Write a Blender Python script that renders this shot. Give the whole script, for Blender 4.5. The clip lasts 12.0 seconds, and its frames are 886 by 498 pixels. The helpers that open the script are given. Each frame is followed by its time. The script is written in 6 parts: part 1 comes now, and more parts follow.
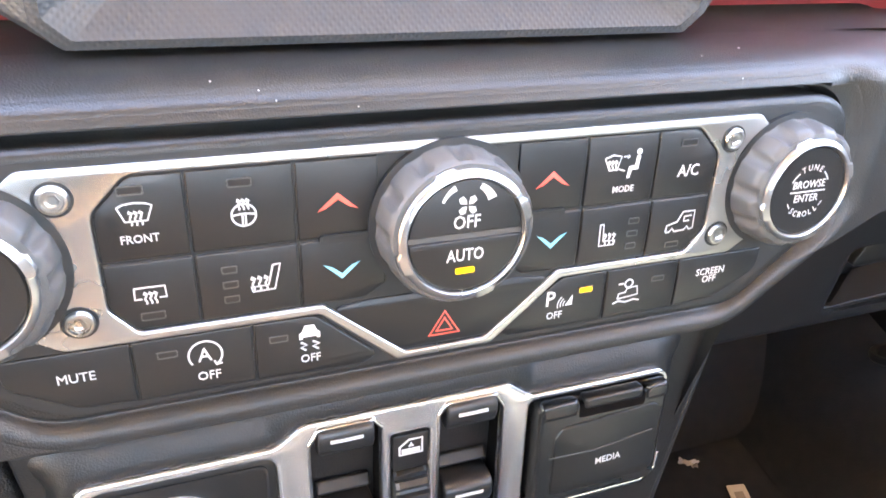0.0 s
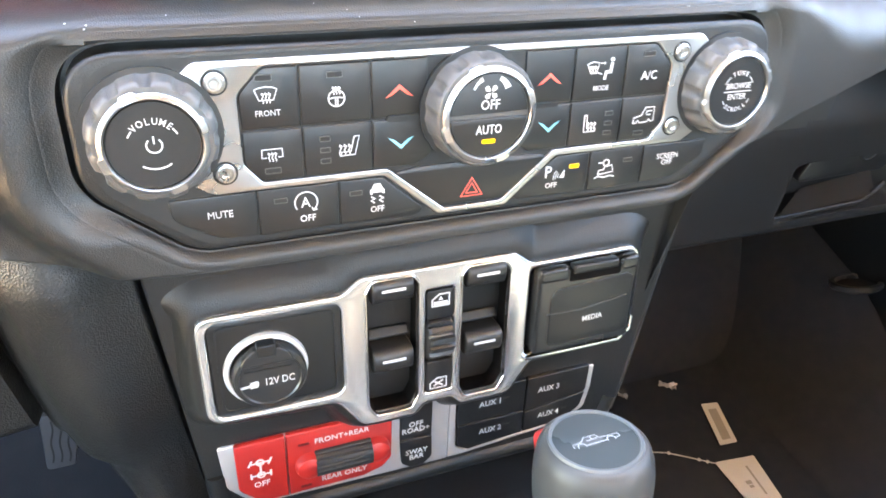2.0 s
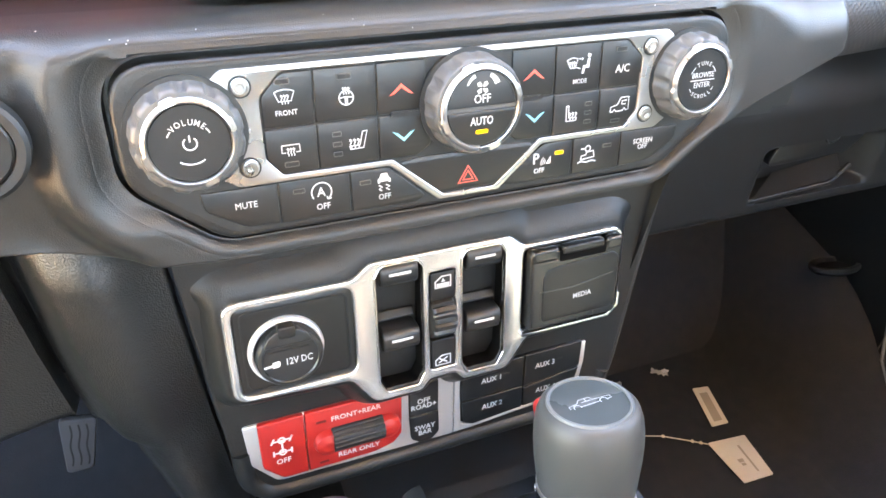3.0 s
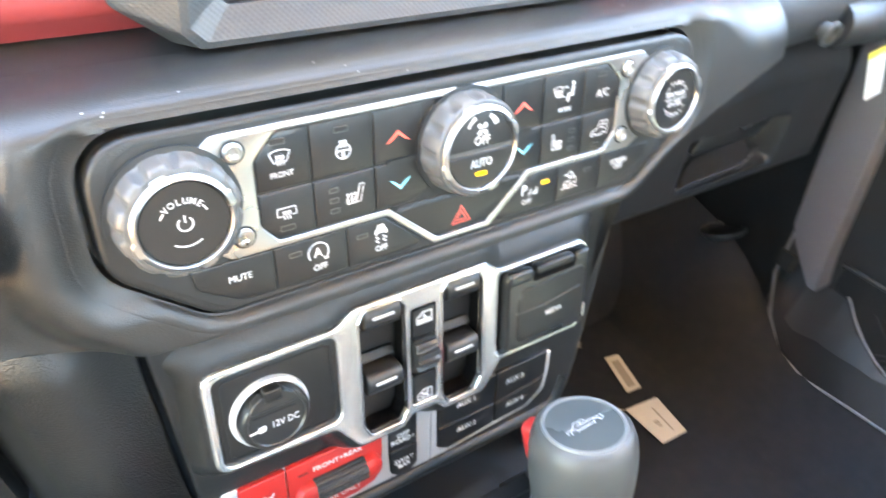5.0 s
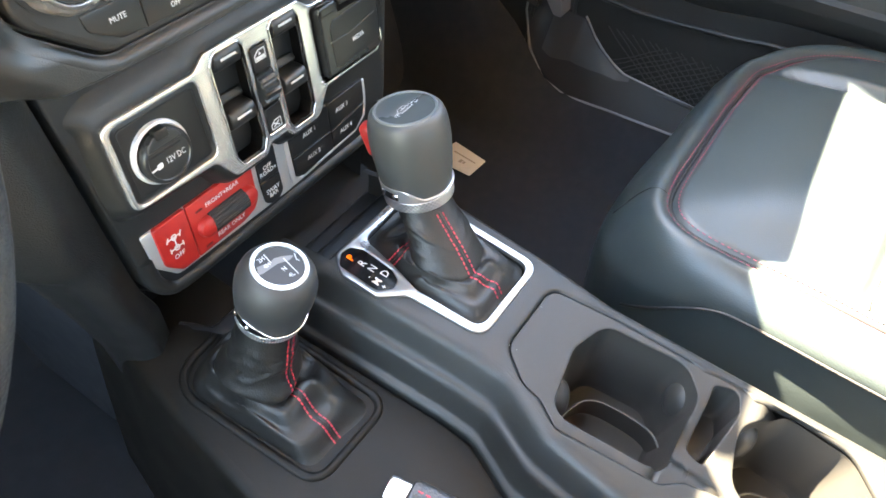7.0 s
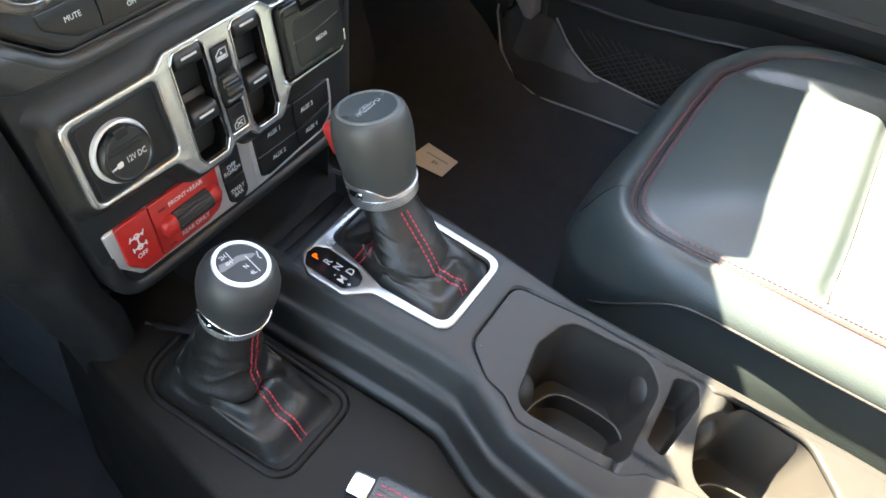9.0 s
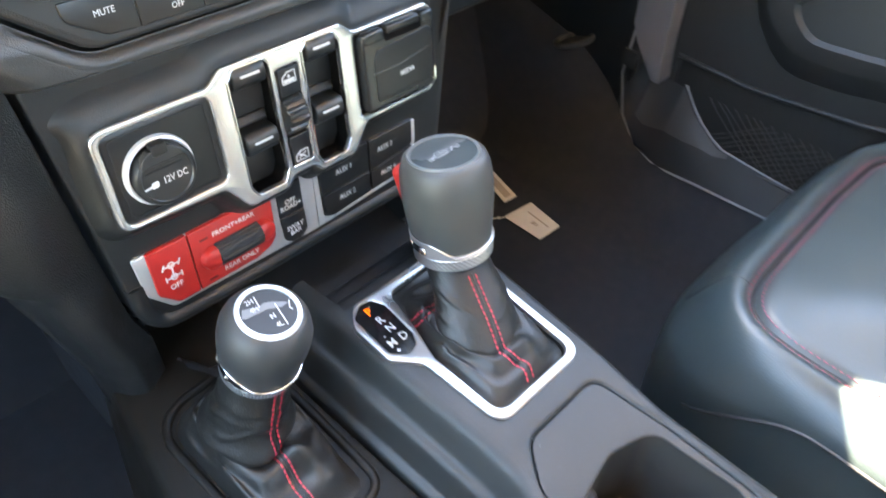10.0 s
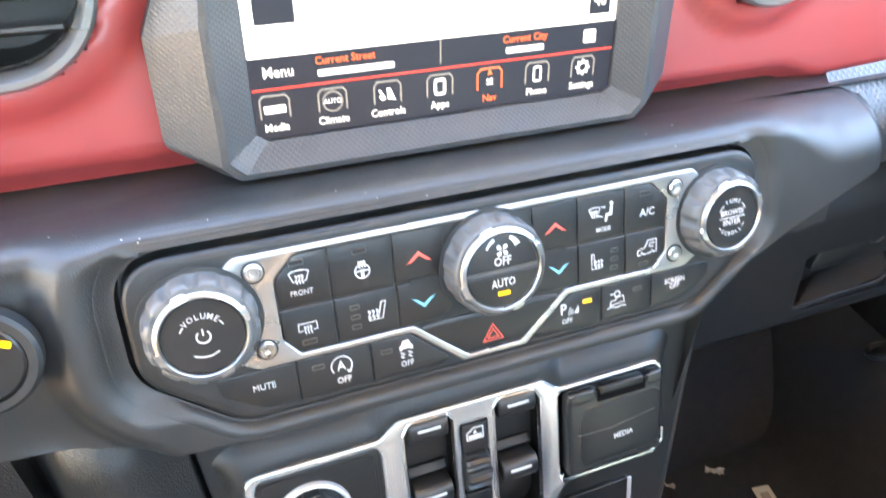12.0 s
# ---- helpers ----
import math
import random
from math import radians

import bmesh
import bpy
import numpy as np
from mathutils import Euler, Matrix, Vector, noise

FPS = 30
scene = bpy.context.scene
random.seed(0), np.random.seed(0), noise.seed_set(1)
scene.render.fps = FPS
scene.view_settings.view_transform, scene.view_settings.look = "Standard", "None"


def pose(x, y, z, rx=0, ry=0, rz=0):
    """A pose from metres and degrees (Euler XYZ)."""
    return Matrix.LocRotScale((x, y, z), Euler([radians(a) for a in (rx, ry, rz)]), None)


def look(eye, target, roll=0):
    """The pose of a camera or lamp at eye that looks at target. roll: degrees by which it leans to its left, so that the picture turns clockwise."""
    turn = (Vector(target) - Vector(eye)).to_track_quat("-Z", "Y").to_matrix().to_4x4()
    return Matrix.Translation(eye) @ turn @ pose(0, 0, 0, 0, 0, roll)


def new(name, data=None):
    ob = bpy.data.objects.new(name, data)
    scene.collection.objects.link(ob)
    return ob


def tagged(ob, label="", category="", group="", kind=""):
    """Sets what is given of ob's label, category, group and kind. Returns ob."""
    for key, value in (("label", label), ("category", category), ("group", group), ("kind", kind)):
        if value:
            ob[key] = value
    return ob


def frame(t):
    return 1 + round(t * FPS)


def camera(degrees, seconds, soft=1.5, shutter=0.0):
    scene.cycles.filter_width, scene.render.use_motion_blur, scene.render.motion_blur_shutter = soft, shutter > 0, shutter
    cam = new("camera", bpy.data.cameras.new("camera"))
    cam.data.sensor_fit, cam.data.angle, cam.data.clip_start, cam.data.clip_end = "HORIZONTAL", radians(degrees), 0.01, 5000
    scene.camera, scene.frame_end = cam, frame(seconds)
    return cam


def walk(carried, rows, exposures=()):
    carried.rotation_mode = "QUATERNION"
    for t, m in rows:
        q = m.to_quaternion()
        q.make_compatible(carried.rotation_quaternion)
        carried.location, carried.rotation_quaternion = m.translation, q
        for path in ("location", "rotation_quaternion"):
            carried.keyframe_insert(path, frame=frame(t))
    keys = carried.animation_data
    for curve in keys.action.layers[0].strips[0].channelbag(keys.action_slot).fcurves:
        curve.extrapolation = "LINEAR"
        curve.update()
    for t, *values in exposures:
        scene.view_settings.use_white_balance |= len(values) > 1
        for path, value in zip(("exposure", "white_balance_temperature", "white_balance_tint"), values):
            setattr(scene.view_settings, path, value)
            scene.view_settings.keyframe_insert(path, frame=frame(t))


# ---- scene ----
cam = camera(63.0, 12.0, soft=1.6, shutter=0.4)
PATH = [
    (0, (-0.07, -0.149, 0.681), (0.58, 1.358, -0.462), 6.4),
    (0.5, (-0.073, -0.154, 0.69), (0.552, 1.366, -0.45), 6.3),
    (1, (-0.085, -0.174, 0.686), (0.518, 1.329, -0.487), 5.9),
    (1.5, (-0.109, -0.197, 0.69), (0.519, 1.276, -0.507), 6.3),
    (2, (-0.117, -0.227, 0.697), (0.551, 1.225, -0.505), 6.5),
    (2.5, (-0.128, -0.252, 0.705), (0.572, 1.199, -0.481), 5.3),
    (2.7, (-0.132, -0.257, 0.707), (0.561, 1.199, -0.476), 4.8),
    (4.3, (-0.142, -0.25, 0.698), (0.588, 1.198, -0.473), 4.1),
    (4.5, (-0.151, -0.239, 0.697), (0.616, 1.179, -0.487), 5.4),
    (5, (-0.171, -0.199, 0.72), (0.818, 1.039, -0.501), 7.7),
    (5.5, (-0.193, -0.194, 0.719), (1.022, 0.663, -0.619), 9.0),
    (6, (-0.218, -0.231, 0.714), (1.023, 0.47, -0.688), 7.9),
    (6.5, (-0.257, -0.256, 0.716), (0.928, 0.36, -0.773), 7.8),
    (7, (-0.279, -0.273, 0.736), (0.892, 0.332, -0.768), 8.8),
    (7.2, (-0.284, -0.274, 0.741), (0.893, 0.346, -0.752), 8.4),
    (9, (-0.278, -0.287, 0.739), (0.926, 0.279, -0.754), 9.9),
    (9.5, (-0.265, -0.286, 0.73), (0.907, 0.356, -0.758), 8.6),
    (10, (-0.216, -0.279, 0.695), (0.886, 0.595, -0.727), 7.8),
    (10.5, (-0.178, -0.264, 0.684), (0.789, 0.874, -0.646), 2.9),
    (11, (-0.154, -0.24, 0.698), (0.678, 1.114, -0.516), -0.1),
    (11.5, (-0.131, -0.229, 0.719), (0.608, 1.257, -0.397), 0.4),
    (12, (-0.118, -0.23, 0.733), (0.521, 1.373, -0.278), -0.5),
]
EXPOSURES = [(0.0, 6.42, 8800, 20), (0.5, 6.36, 8700, 17), (1.0, 6.22, 8300, 11), (1.5, 6.08, 8700, 14), (2.0, 6.52, 8900, 13), (2.5, 6.56, 9200, 14), (4.5, 6.66, 9200, 13), (5.0, 6.82, 8600, 9), (5.5, 7.02, 8700, 8), (6.0, 7.24, 8900, 9), (6.5, 6.50, 9300, 9), (7.0, 6.05, 9200, 9), (9.0, 5.40, 9000, 8), (9.5, 5.44, 9000, 8), (10.0, 6.12, 8400, 9), (10.5, 7.02, 9000, 15), (11.0, 7.00, 9100, 16), (11.5, 6.98, 8300, 14), (12.0, 6.40, 7700, 10)]
walk(cam, [(t, look(eye, target, roll)) for t, eye, target, roll in PATH], EXPOSURES)

# ---- light ----
world = bpy.data.worlds.new("sky")
scene.world = world
world.use_nodes = True
SUN_EL, SUN_AZ = 49.0, 11.0
sky = world.node_tree.nodes.new("ShaderNodeTexSky")
sky.sky_type, sky.sun_disc = "NISHITA", False
sky.dust_density, sky.ozone_density = 0.4, 2.5
sky.sun_elevation, sky.sun_rotation = radians(SUN_EL), radians(SUN_AZ)
back = world.node_tree.nodes["Background"]
back.inputs["Strength"].default_value = 0.105
world.node_tree.links.new(sky.outputs[0], back.inputs["Color"])
sun = new("sun", bpy.data.lights.new("sun", "SUN"))
sun.data.energy, sun.data.angle, sun.data.color = 4.2, radians(0.5), (1.0, 0.96, 0.90)
_e, _a = radians(SUN_EL), radians(SUN_AZ)
_to_sun = Vector((math.sin(_a) * math.cos(_e), math.cos(_a) * math.cos(_e), math.sin(_e)))
sun.matrix_world = look(_to_sun * 5, (0, 0, 0))


# ---- materials ----
def material(name, color, rough=0.5, metal=0.0, grain=0.0, scale=900.0, vary=0.12, cells=False, coat=0.0, spec=0.5, blotch=14.0, bump=0.0004):
    """A surface with fine relief and two scales of variation."""
    m = bpy.data.materials.new(name)
    m.use_nodes = True
    nt = m.node_tree
    b = nt.nodes["Principled BSDF"]
    b.inputs["Base Color"].default_value = (*color, 1)
    b.inputs["Roughness"].default_value = rough
    b.inputs["Metallic"].default_value = metal
    b.inputs["Specular IOR Level"].default_value = spec
    b.inputs["Coat Weight"].default_value = coat
    at = nt.nodes.new("ShaderNodeTexCoord")
    big = nt.nodes.new("ShaderNodeTexNoise")
    big.inputs["Scale"].default_value, big.inputs["Detail"].default_value = blotch, 5
    nt.links.new(at.outputs["Object"], big.inputs["Vector"])
    if vary:
        mix = nt.nodes.new("ShaderNodeMix")
        mix.data_type = "RGBA"
        mix.inputs[6].default_value = (*[c * (1 - vary) for c in color], 1)
        mix.inputs[7].default_value = (*[min(1, c * (1 + vary)) for c in color], 1)
        nt.links.new(big.outputs["Fac"], mix.inputs[0])
        nt.links.new(mix.outputs[2], b.inputs["Base Color"])
        wear = nt.nodes.new("ShaderNodeMapRange")
        wear.inputs["From Min"].default_value, wear.inputs["From Max"].default_value = 0.3, 0.7
        wear.inputs["To Min"].default_value, wear.inputs["To Max"].default_value = rough * 0.88, min(1, rough * 1.12)
        nt.links.new(big.outputs["Fac"], wear.inputs["Value"])
        nt.links.new(wear.outputs["Result"], b.inputs["Roughness"])
    if grain:
        fine = nt.nodes.new("ShaderNodeTexVoronoi" if cells else "ShaderNodeTexNoise")
        fine.inputs["Scale"].default_value = scale
        nt.links.new(at.outputs["Object"], fine.inputs["Vector"])
        relief = nt.nodes.new("ShaderNodeBump")
        relief.inputs["Strength"].default_value, relief.inputs["Distance"].default_value = grain, bump
        nt.links.new(fine.outputs["Distance" if cells else "Fac"], relief.inputs["Height"])
        nt.links.new(relief.outputs["Normal"], b.inputs["Normal"])
    return m


def knurled(name, color, rough, pitch):
    """Plastic with a fine diamond relief; pitch in metres."""
    m = material(name, color, rough)
    nt = m.node_tree
    at = nt.nodes.new("ShaderNodeTexCoord")
    waves = []
    for turn in (45, -45):
        spin = nt.nodes.new("ShaderNodeMapping")
        spin.inputs["Rotation"].default_value = (0, radians(turn), 0)
        wave = nt.nodes.new("ShaderNodeTexWave")
        wave.inputs["Scale"].default_value = 0.314 / pitch
        nt.links.new(at.outputs["Object"], spin.inputs["Vector"])
        nt.links.new(spin.outputs["Vector"], wave.inputs["Vector"])
        waves.append(wave)
    both = nt.nodes.new("ShaderNodeMath")
    both.operation = "MULTIPLY"
    for k in (0, 1):
        nt.links.new(waves[k].outputs["Fac"], both.inputs[k])
    relief = nt.nodes.new("ShaderNodeBump")
    relief.inputs["Strength"].default_value, relief.inputs["Distance"].default_value = 0.25, pitch * 0.4
    nt.links.new(both.outputs[0], relief.inputs["Height"])
    nt.links.new(relief.outputs["Normal"], nt.nodes["Principled BSDF"].inputs["Normal"])
    return m


def glowing(name, color, strength):
    m = bpy.data.materials.new(name)
    m.use_nodes = True
    b = m.node_tree.nodes["Principled BSDF"]
    b.inputs["Base Color"].default_value = (*[c * 0.3 for c in color], 1)
    b.inputs["Emission Color"].default_value = (*color, 1)
    b.inputs["Emission Strength"].default_value = strength
    b.inputs["Roughness"].default_value = 0.3
    return m


SOFT = material("soft_touch_plastic", (0.0200, 0.0195, 0.0192), 0.36, grain=0.45, scale=1700, spec=0.43)
PANEL = material("fine_grain_black_plastic", (0.0136, 0.0132, 0.0129), 0.36, grain=0.5, scale=1500, spec=0.38)
DOORPLASTIC = material("black_door_plastic", (0.026, 0.0240, 0.0225), 0.45, grain=0.5, scale=1500, spec=0.4)
BUTTON = material("matte_button_plastic", (0.0105, 0.0102, 0.0102), 0.33, grain=0.15, scale=3500, spec=0.45)
DARK = material("deep_black_plastic", (0.007, 0.007, 0.007), 0.55)
GLOSS = material("gloss_black_plastic", (0.008, 0.008, 0.009), 0.12, vary=0.0)
RUBBER = material("soft_grey_rubber", (0.066, 0.064, 0.062), 0.42, grain=0.25, scale=2200, spec=0.4)
KNOBGREY = material("satin_dark_grey_knob", (0.042, 0.0418, 0.039), 0.46, grain=0.2, scale=2500, spec=0.4)
SILVER = material("satin_silver_paint", (0.38, 0.372, 0.362), 0.28, metal=0.9, grain=0.03, scale=3000, vary=0.02)
FRAMESILVER = material("polished_silver_trim", (0.60, 0.595, 0.59), 0.25, metal=0.85, vary=0.02)
# SILVER lightened and less metallic: brightness painted in for the low trim
LITSILVER = material("satin_silver_lightened", (0.52, 0.515, 0.51), 0.36, metal=0.6, grain=0.03, scale=3000, vary=0.02)
CHROME = material("bright_satin_chrome", (0.70, 0.70, 0.71), 0.16, metal=1.0, vary=0.03)
STEEL = material("screw_steel", (0.40, 0.39, 0.37), 0.3, metal=1.0, vary=0.1, blotch=200)
WHITE = material("white_print", (0.49, 0.49, 0.49), 0.5, vary=0.03)
CORAL = material("red_print", (0.75, 0.10, 0.07), 0.5, vary=0.03)
BLUE = material("blue_print", (0.16, 0.50, 0.62), 0.5, vary=0.03)
LAMP_OFF = material("unlit_indicator", (0.013, 0.0125, 0.012), 0.3)
LAMP_RIM = material("pale_indicator_rim", (0.055, 0.053, 0.050), 0.35)
AMBER = glowing("amber_indicator", (1.0, 0.56, 0.01), 0.035)
ORANGE = glowing("orange_indicator", (1.0, 0.13, 0.004), 0.055)
REDTRIM = material("satin_red_trim", (0.24, 0.030, 0.029), 0.40, grain=0.06, scale=3000, vary=0.05)
REDPLASTIC = material("red_switch_plastic", (0.33, 0.017, 0.015), 0.36, grain=0.1, scale=3000, vary=0.06)
LEATHER = material("black_leather", (0.022, 0.022, 0.023), 0.38, grain=0.5, scale=620, cells=True, bump=0.0006)
BOOTLEATHER = material("soft_black_boot_leather", (0.0110, 0.0098, 0.0085), 0.46, grain=0.35, scale=800, cells=True, bump=0.0004)
SEATLEATHER = material("dark_grey_seat_leather", (0.0300, 0.0410, 0.0425), 0.36, grain=0.18, scale=700, cells=True, bump=0.0005)
KNEE = material("grained_knee_panel_vinyl", (0.0135, 0.013, 0.0128), 0.33, grain=0.35, scale=1150, cells=True, bump=0.0008)
THREAD = material("red_thread", (0.42, 0.03, 0.05), 0.6, vary=0.1, blotch=300)
SEATTHREAD = material("muted_red_thread", (0.34, 0.055, 0.095), 0.6, vary=0.1, blotch=300)
CARPET = material("black_carpet", (0.0130, 0.0145, 0.0175), 0.95, grain=0.8, scale=700, vary=0.3, blotch=60)
PAPER = material("cream_paper_tag", (0.60, 0.55, 0.47), 0.7, vary=0.06, blotch=40)
INK = material("grey_brown_ink", (0.33, 0.28, 0.22), 0.7, vary=0.1)
JAMB = material("grey_body_paint", (0.16, 0.15, 0.152), 0.35, vary=0.08, coat=0.4)
HEADLINER = material("light_grey_headliner", (0.30, 0.30, 0.29), 0.9, grain=0.3, scale=500)
# tan chosen so that the unseen ground throws warm light into the cabin
BOUNCETAN = material("tan_bounce_ground", (0.60, 0.40, 0.23), 0.9, grain=0.3, scale=30, vary=0.15, blotch=2)
NETCORD = material("brown_black_net_cord", (0.034, 0.031, 0.027), 0.65, spec=0.3)
GLOVE = material("dull_black_glove_box_plastic", (0.011, 0.011, 0.0115), 0.45, grain=0.3, scale=1500, spec=0.3)
KNURL = material("knurled_silver", (0.50, 0.50, 0.50), 0.38, metal=1.0, vary=0.05)
COLLAR = material("brushed_bright_silver", (0.66, 0.66, 0.66), 0.30, metal=0.9, vary=0.03)
TRIMGREY = material("mid_grey_sill_plastic", (0.026, 0.0255, 0.026), 0.40, grain=0.2, scale=1500)


# ---- builders ----
def move(me, m):
    me.transform(m)
    return me


def finish(me, mat, angle=32):
    bm = bmesh.new()
    bm.from_mesh(me)
    bmesh.ops.remove_doubles(bm, verts=bm.verts, dist=1e-6)
    bmesh.ops.recalc_face_normals(bm, faces=bm.faces)
    bm.to_mesh(me)
    bm.free()
    me.materials.clear()
    me.materials.append(mat)
    me.polygons.foreach_set("use_smooth", [True] * len(me.polygons))
    me.set_sharp_from_angle(angle=radians(angle))
    return me


def thing(name, at, label, category, group="", kind=""):
    ob = new(name)
    ob.empty_display_size = 0.01
    ob.location = at
    return tagged(ob, label, category, group, kind)


def origin_of(ob):
    p = Vector(ob.location)
    return p + origin_of(ob.parent) if ob.parent and ob.type == "EMPTY" else p


def attach(name, me, parent, label=""):
    ob = new(name, me)
    if parent:
        ob.parent = parent
        if parent.type == "EMPTY":
            ob.matrix_parent_inverse = Matrix.Translation(-Vector(parent.location))
    return tagged(ob, label)


def basis(o, tilt, flat=False):
    """The plane's own axes: across, up and outwards, in millimetres."""
    a = radians(tilt)
    if flat:
        v, n = Vector((0, math.cos(a), math.sin(a))), Vector((0, -math.sin(a), math.cos(a)))
    else:
        v, n = Vector((0, math.sin(a), math.cos(a))), Vector((0, -math.cos(a), math.sin(a)))
    u = Vector((1, 0, 0))
    m = Matrix(((u.x, v.x, n.x, o[0]), (u.y, v.y, n.y, o[1]), (u.z, v.z, n.z, o[2]), (0, 0, 0, 1)))
    return m @ Matrix.Scale(0.001, 4)


UP = basis((0, 0.011, 0.5606), 10)
LO = basis((0, 0.0264, 0.4664), 11)
RO = basis((0, 0.022, 0.37), 8)
CO = basis((0, -0.1056, 0.3115), 3.4, True)
SC = basis((0, 0.058, 0.634), 0)


def rounded(pts, r, seg=4):
    """A polygon with filleted corners; r may be one radius or one for each corner."""
    out, n = [], len(pts)
    rs = r if isinstance(r, (list, tuple)) else [r] * n
    for i in range(n):
        p, a, b = Vector(pts[i]), Vector(pts[i - 1]), Vector(pts[(i + 1) % n])
        da, db = (a - p), (b - p)
        la, lb = da.length, db.length
        da, db = da / la, db / lb
        ang = da.angle(db, math.pi)
        if rs[i] <= 0 or ang > 3.1:
            out.append(tuple(p))
            continue
        cut = min(rs[i] / math.tan(ang / 2), la * 0.49, lb * 0.49)
        s, e = p + da * cut, p + db * cut
        for k in range(seg + 1):
            t = k / seg
            out.append(tuple(s.lerp(p, t).lerp(p.lerp(e, t), t)))
    return out


def box2(x0, y0, x1, y1, r=0.0, seg=4):
    return rounded([(x0, y0), (x1, y0), (x1, y1), (x0, y1)], r, seg)


def ring2(cx, cy, r, n=32, ry=None):
    return [(cx + r * math.cos(2 * math.pi * i / n), cy + (ry or r) * math.sin(2 * math.pi * i / n)) for i in range(n)]


def curve_mesh(cu):
    ob = bpy.data.objects.new("shape", cu)
    me = bpy.data.meshes.new_from_object(ob)
    bpy.data.objects.remove(ob)
    bpy.data.curves.remove(cu)
    return me


def slab_mesh(loops, top, thick, bevel=0.0, res=1):
    """A flat piece with holes: outline and holes in millimetres, its face at height top."""
    cu = bpy.data.curves.new("slab", "CURVE")
    cu.dimensions, cu.fill_mode = "2D", "BOTH"
    cu.extrude = max(thick / 2 - bevel, 0.0)
    cu.bevel_depth, cu.bevel_resolution, cu.offset = bevel, res, -bevel
    for pts in loops:
        sp = cu.splines.new("POLY")
        sp.points.add(len(pts) - 1)
        sp.use_cyclic_u = True
        for p, q in zip(sp.points, pts):
            p.co = (q[0], q[1], 0, 1)
    return move(curve_mesh(cu), Matrix.Translation((0, 0, top - thick / 2)))


def slab(name, loops, top, thick, mat, parent, m, bevel=0.0, label="", angle=32, res=1):
    me = slab_mesh(loops, top, thick, bevel, res)
    me.name = name
    return attach(name, finish(move(me, m), mat, angle), parent, label)


def stroke_mesh(lines, w, flat=0.12, cyclic=()):
    cu = bpy.data.curves.new("stroke", "CURVE")
    cu.dimensions, cu.bevel_depth, cu.bevel_resolution, cu.use_fill_caps = "3D", w / 2, 1, True
    for i, pts in enumerate(lines):
        sp = cu.splines.new("POLY")
        sp.points.add(len(pts) - 1)
        sp.use_cyclic_u = i in cyclic
        for p, q in zip(sp.points, pts):
            p.co = (q[0], q[1], q[2] if len(q) > 2 else 0, 1)
    return move(curve_mesh(cu), Matrix.Diagonal((1, 1, flat, 1)))


def joined(meshes, name="joined"):
    bm = bmesh.new()
    for me in meshes:
        bm.from_mesh(me)
    out = bpy.data.meshes.new(name)
    bm.to_mesh(out)
    bm.free()
    return out


def mark(name, parent, m, at, top, mat, lines=(), w=0.45, fills=(), cyclic=(), scale=1.0, turn=0.0):
    """A printed sign of thin strokes and filled shapes, a tenth of a millimetre proud."""
    meshes = []
    if lines:
        meshes.append(stroke_mesh(lines, w, 0.15, cyclic))
    for f in fills:
        meshes.append(slab_mesh([f], 0.06, 0.12))
    me = joined(meshes, name)
    place = Matrix.Translation((at[0], at[1], top)) @ Matrix.Rotation(radians(turn), 4, "Z") @ Matrix.Diagonal((scale, scale, 1, 1))
    return attach(name, finish(move(me, m @ place), mat), parent)


def letters_mesh(body, size, bold=0.0, squeeze=1.0):
    cu = bpy.data.curves.new("letters", "FONT")
    cu.body, cu.size, cu.resolution_u = body, size, 2
    cu.align_x, cu.align_y, cu.extrude, cu.offset = "CENTER", "CENTER", 0.06, bold
    cu.space_line = 0.82
    return move(curve_mesh(cu), Matrix.Diagonal((squeeze, 1, 1, 1)))


def lettering(body, parent, m, at, size, top, mat=None, bold=0.012, squeeze=0.92, turn=0.0, name="lettering"):
    me = letters_mesh(body, size, bold * size / 3, squeeze)
    place = Matrix.Translation((at[0], at[1], top)) @ Matrix.Rotation(radians(turn), 4, "Z")
    return attach(name, finish(move(me, m @ place), mat or WHITE), parent)


def arc_lettering(body, parent, m, at, radius, middle, step, size, top, inside=False):
    """Letters round an arc; middle: the angle of the word's middle, in degrees."""
    meshes = []
    for i, ch in enumerate(body):
        off = (i - (len(body) - 1) / 2) * step
        a = middle + off if inside else middle - off
        turn = a + 90 if inside else a - 90
        p = (at[0] + radius * math.cos(radians(a)), at[1] + radius * math.sin(radians(a)))
        me = letters_mesh(ch, size, 0.01, 0.9)
        meshes.append(move(me, Matrix.Translation((p[0], p[1], top)) @ Matrix.Rotation(radians(turn), 4, "Z")))
    return attach("lettering", finish(move(joined(meshes, "lettering"), m), WHITE), parent)


def arc2(cx, cy, r, a0, a1, n=12):
    return [(cx + r * math.cos(radians(a0 + (a1 - a0) * i / n)), cy + r * math.sin(radians(a0 + (a1 - a0) * i / n))) for i in range(n + 1)]


def grid_mesh(fn, nu, nv, wrap=False, name="sheet"):
    """A sheet of (nu + 1) x (nv + 1) points fn(i / nu, j / nv)."""
    cols = nu if wrap else nu + 1
    verts = [fn(i / nu, j / nv) for j in range(nv + 1) for i in range(cols)]
    faces = []
    for j in range(nv):
        for i in range(nu):
            a, b = j * cols + i, j * cols + (i + 1) % cols
            faces.append((a, b, b + cols, a + cols))
    me = bpy.data.meshes.new(name)
    me.from_pydata(verts, [], faces)
    return me


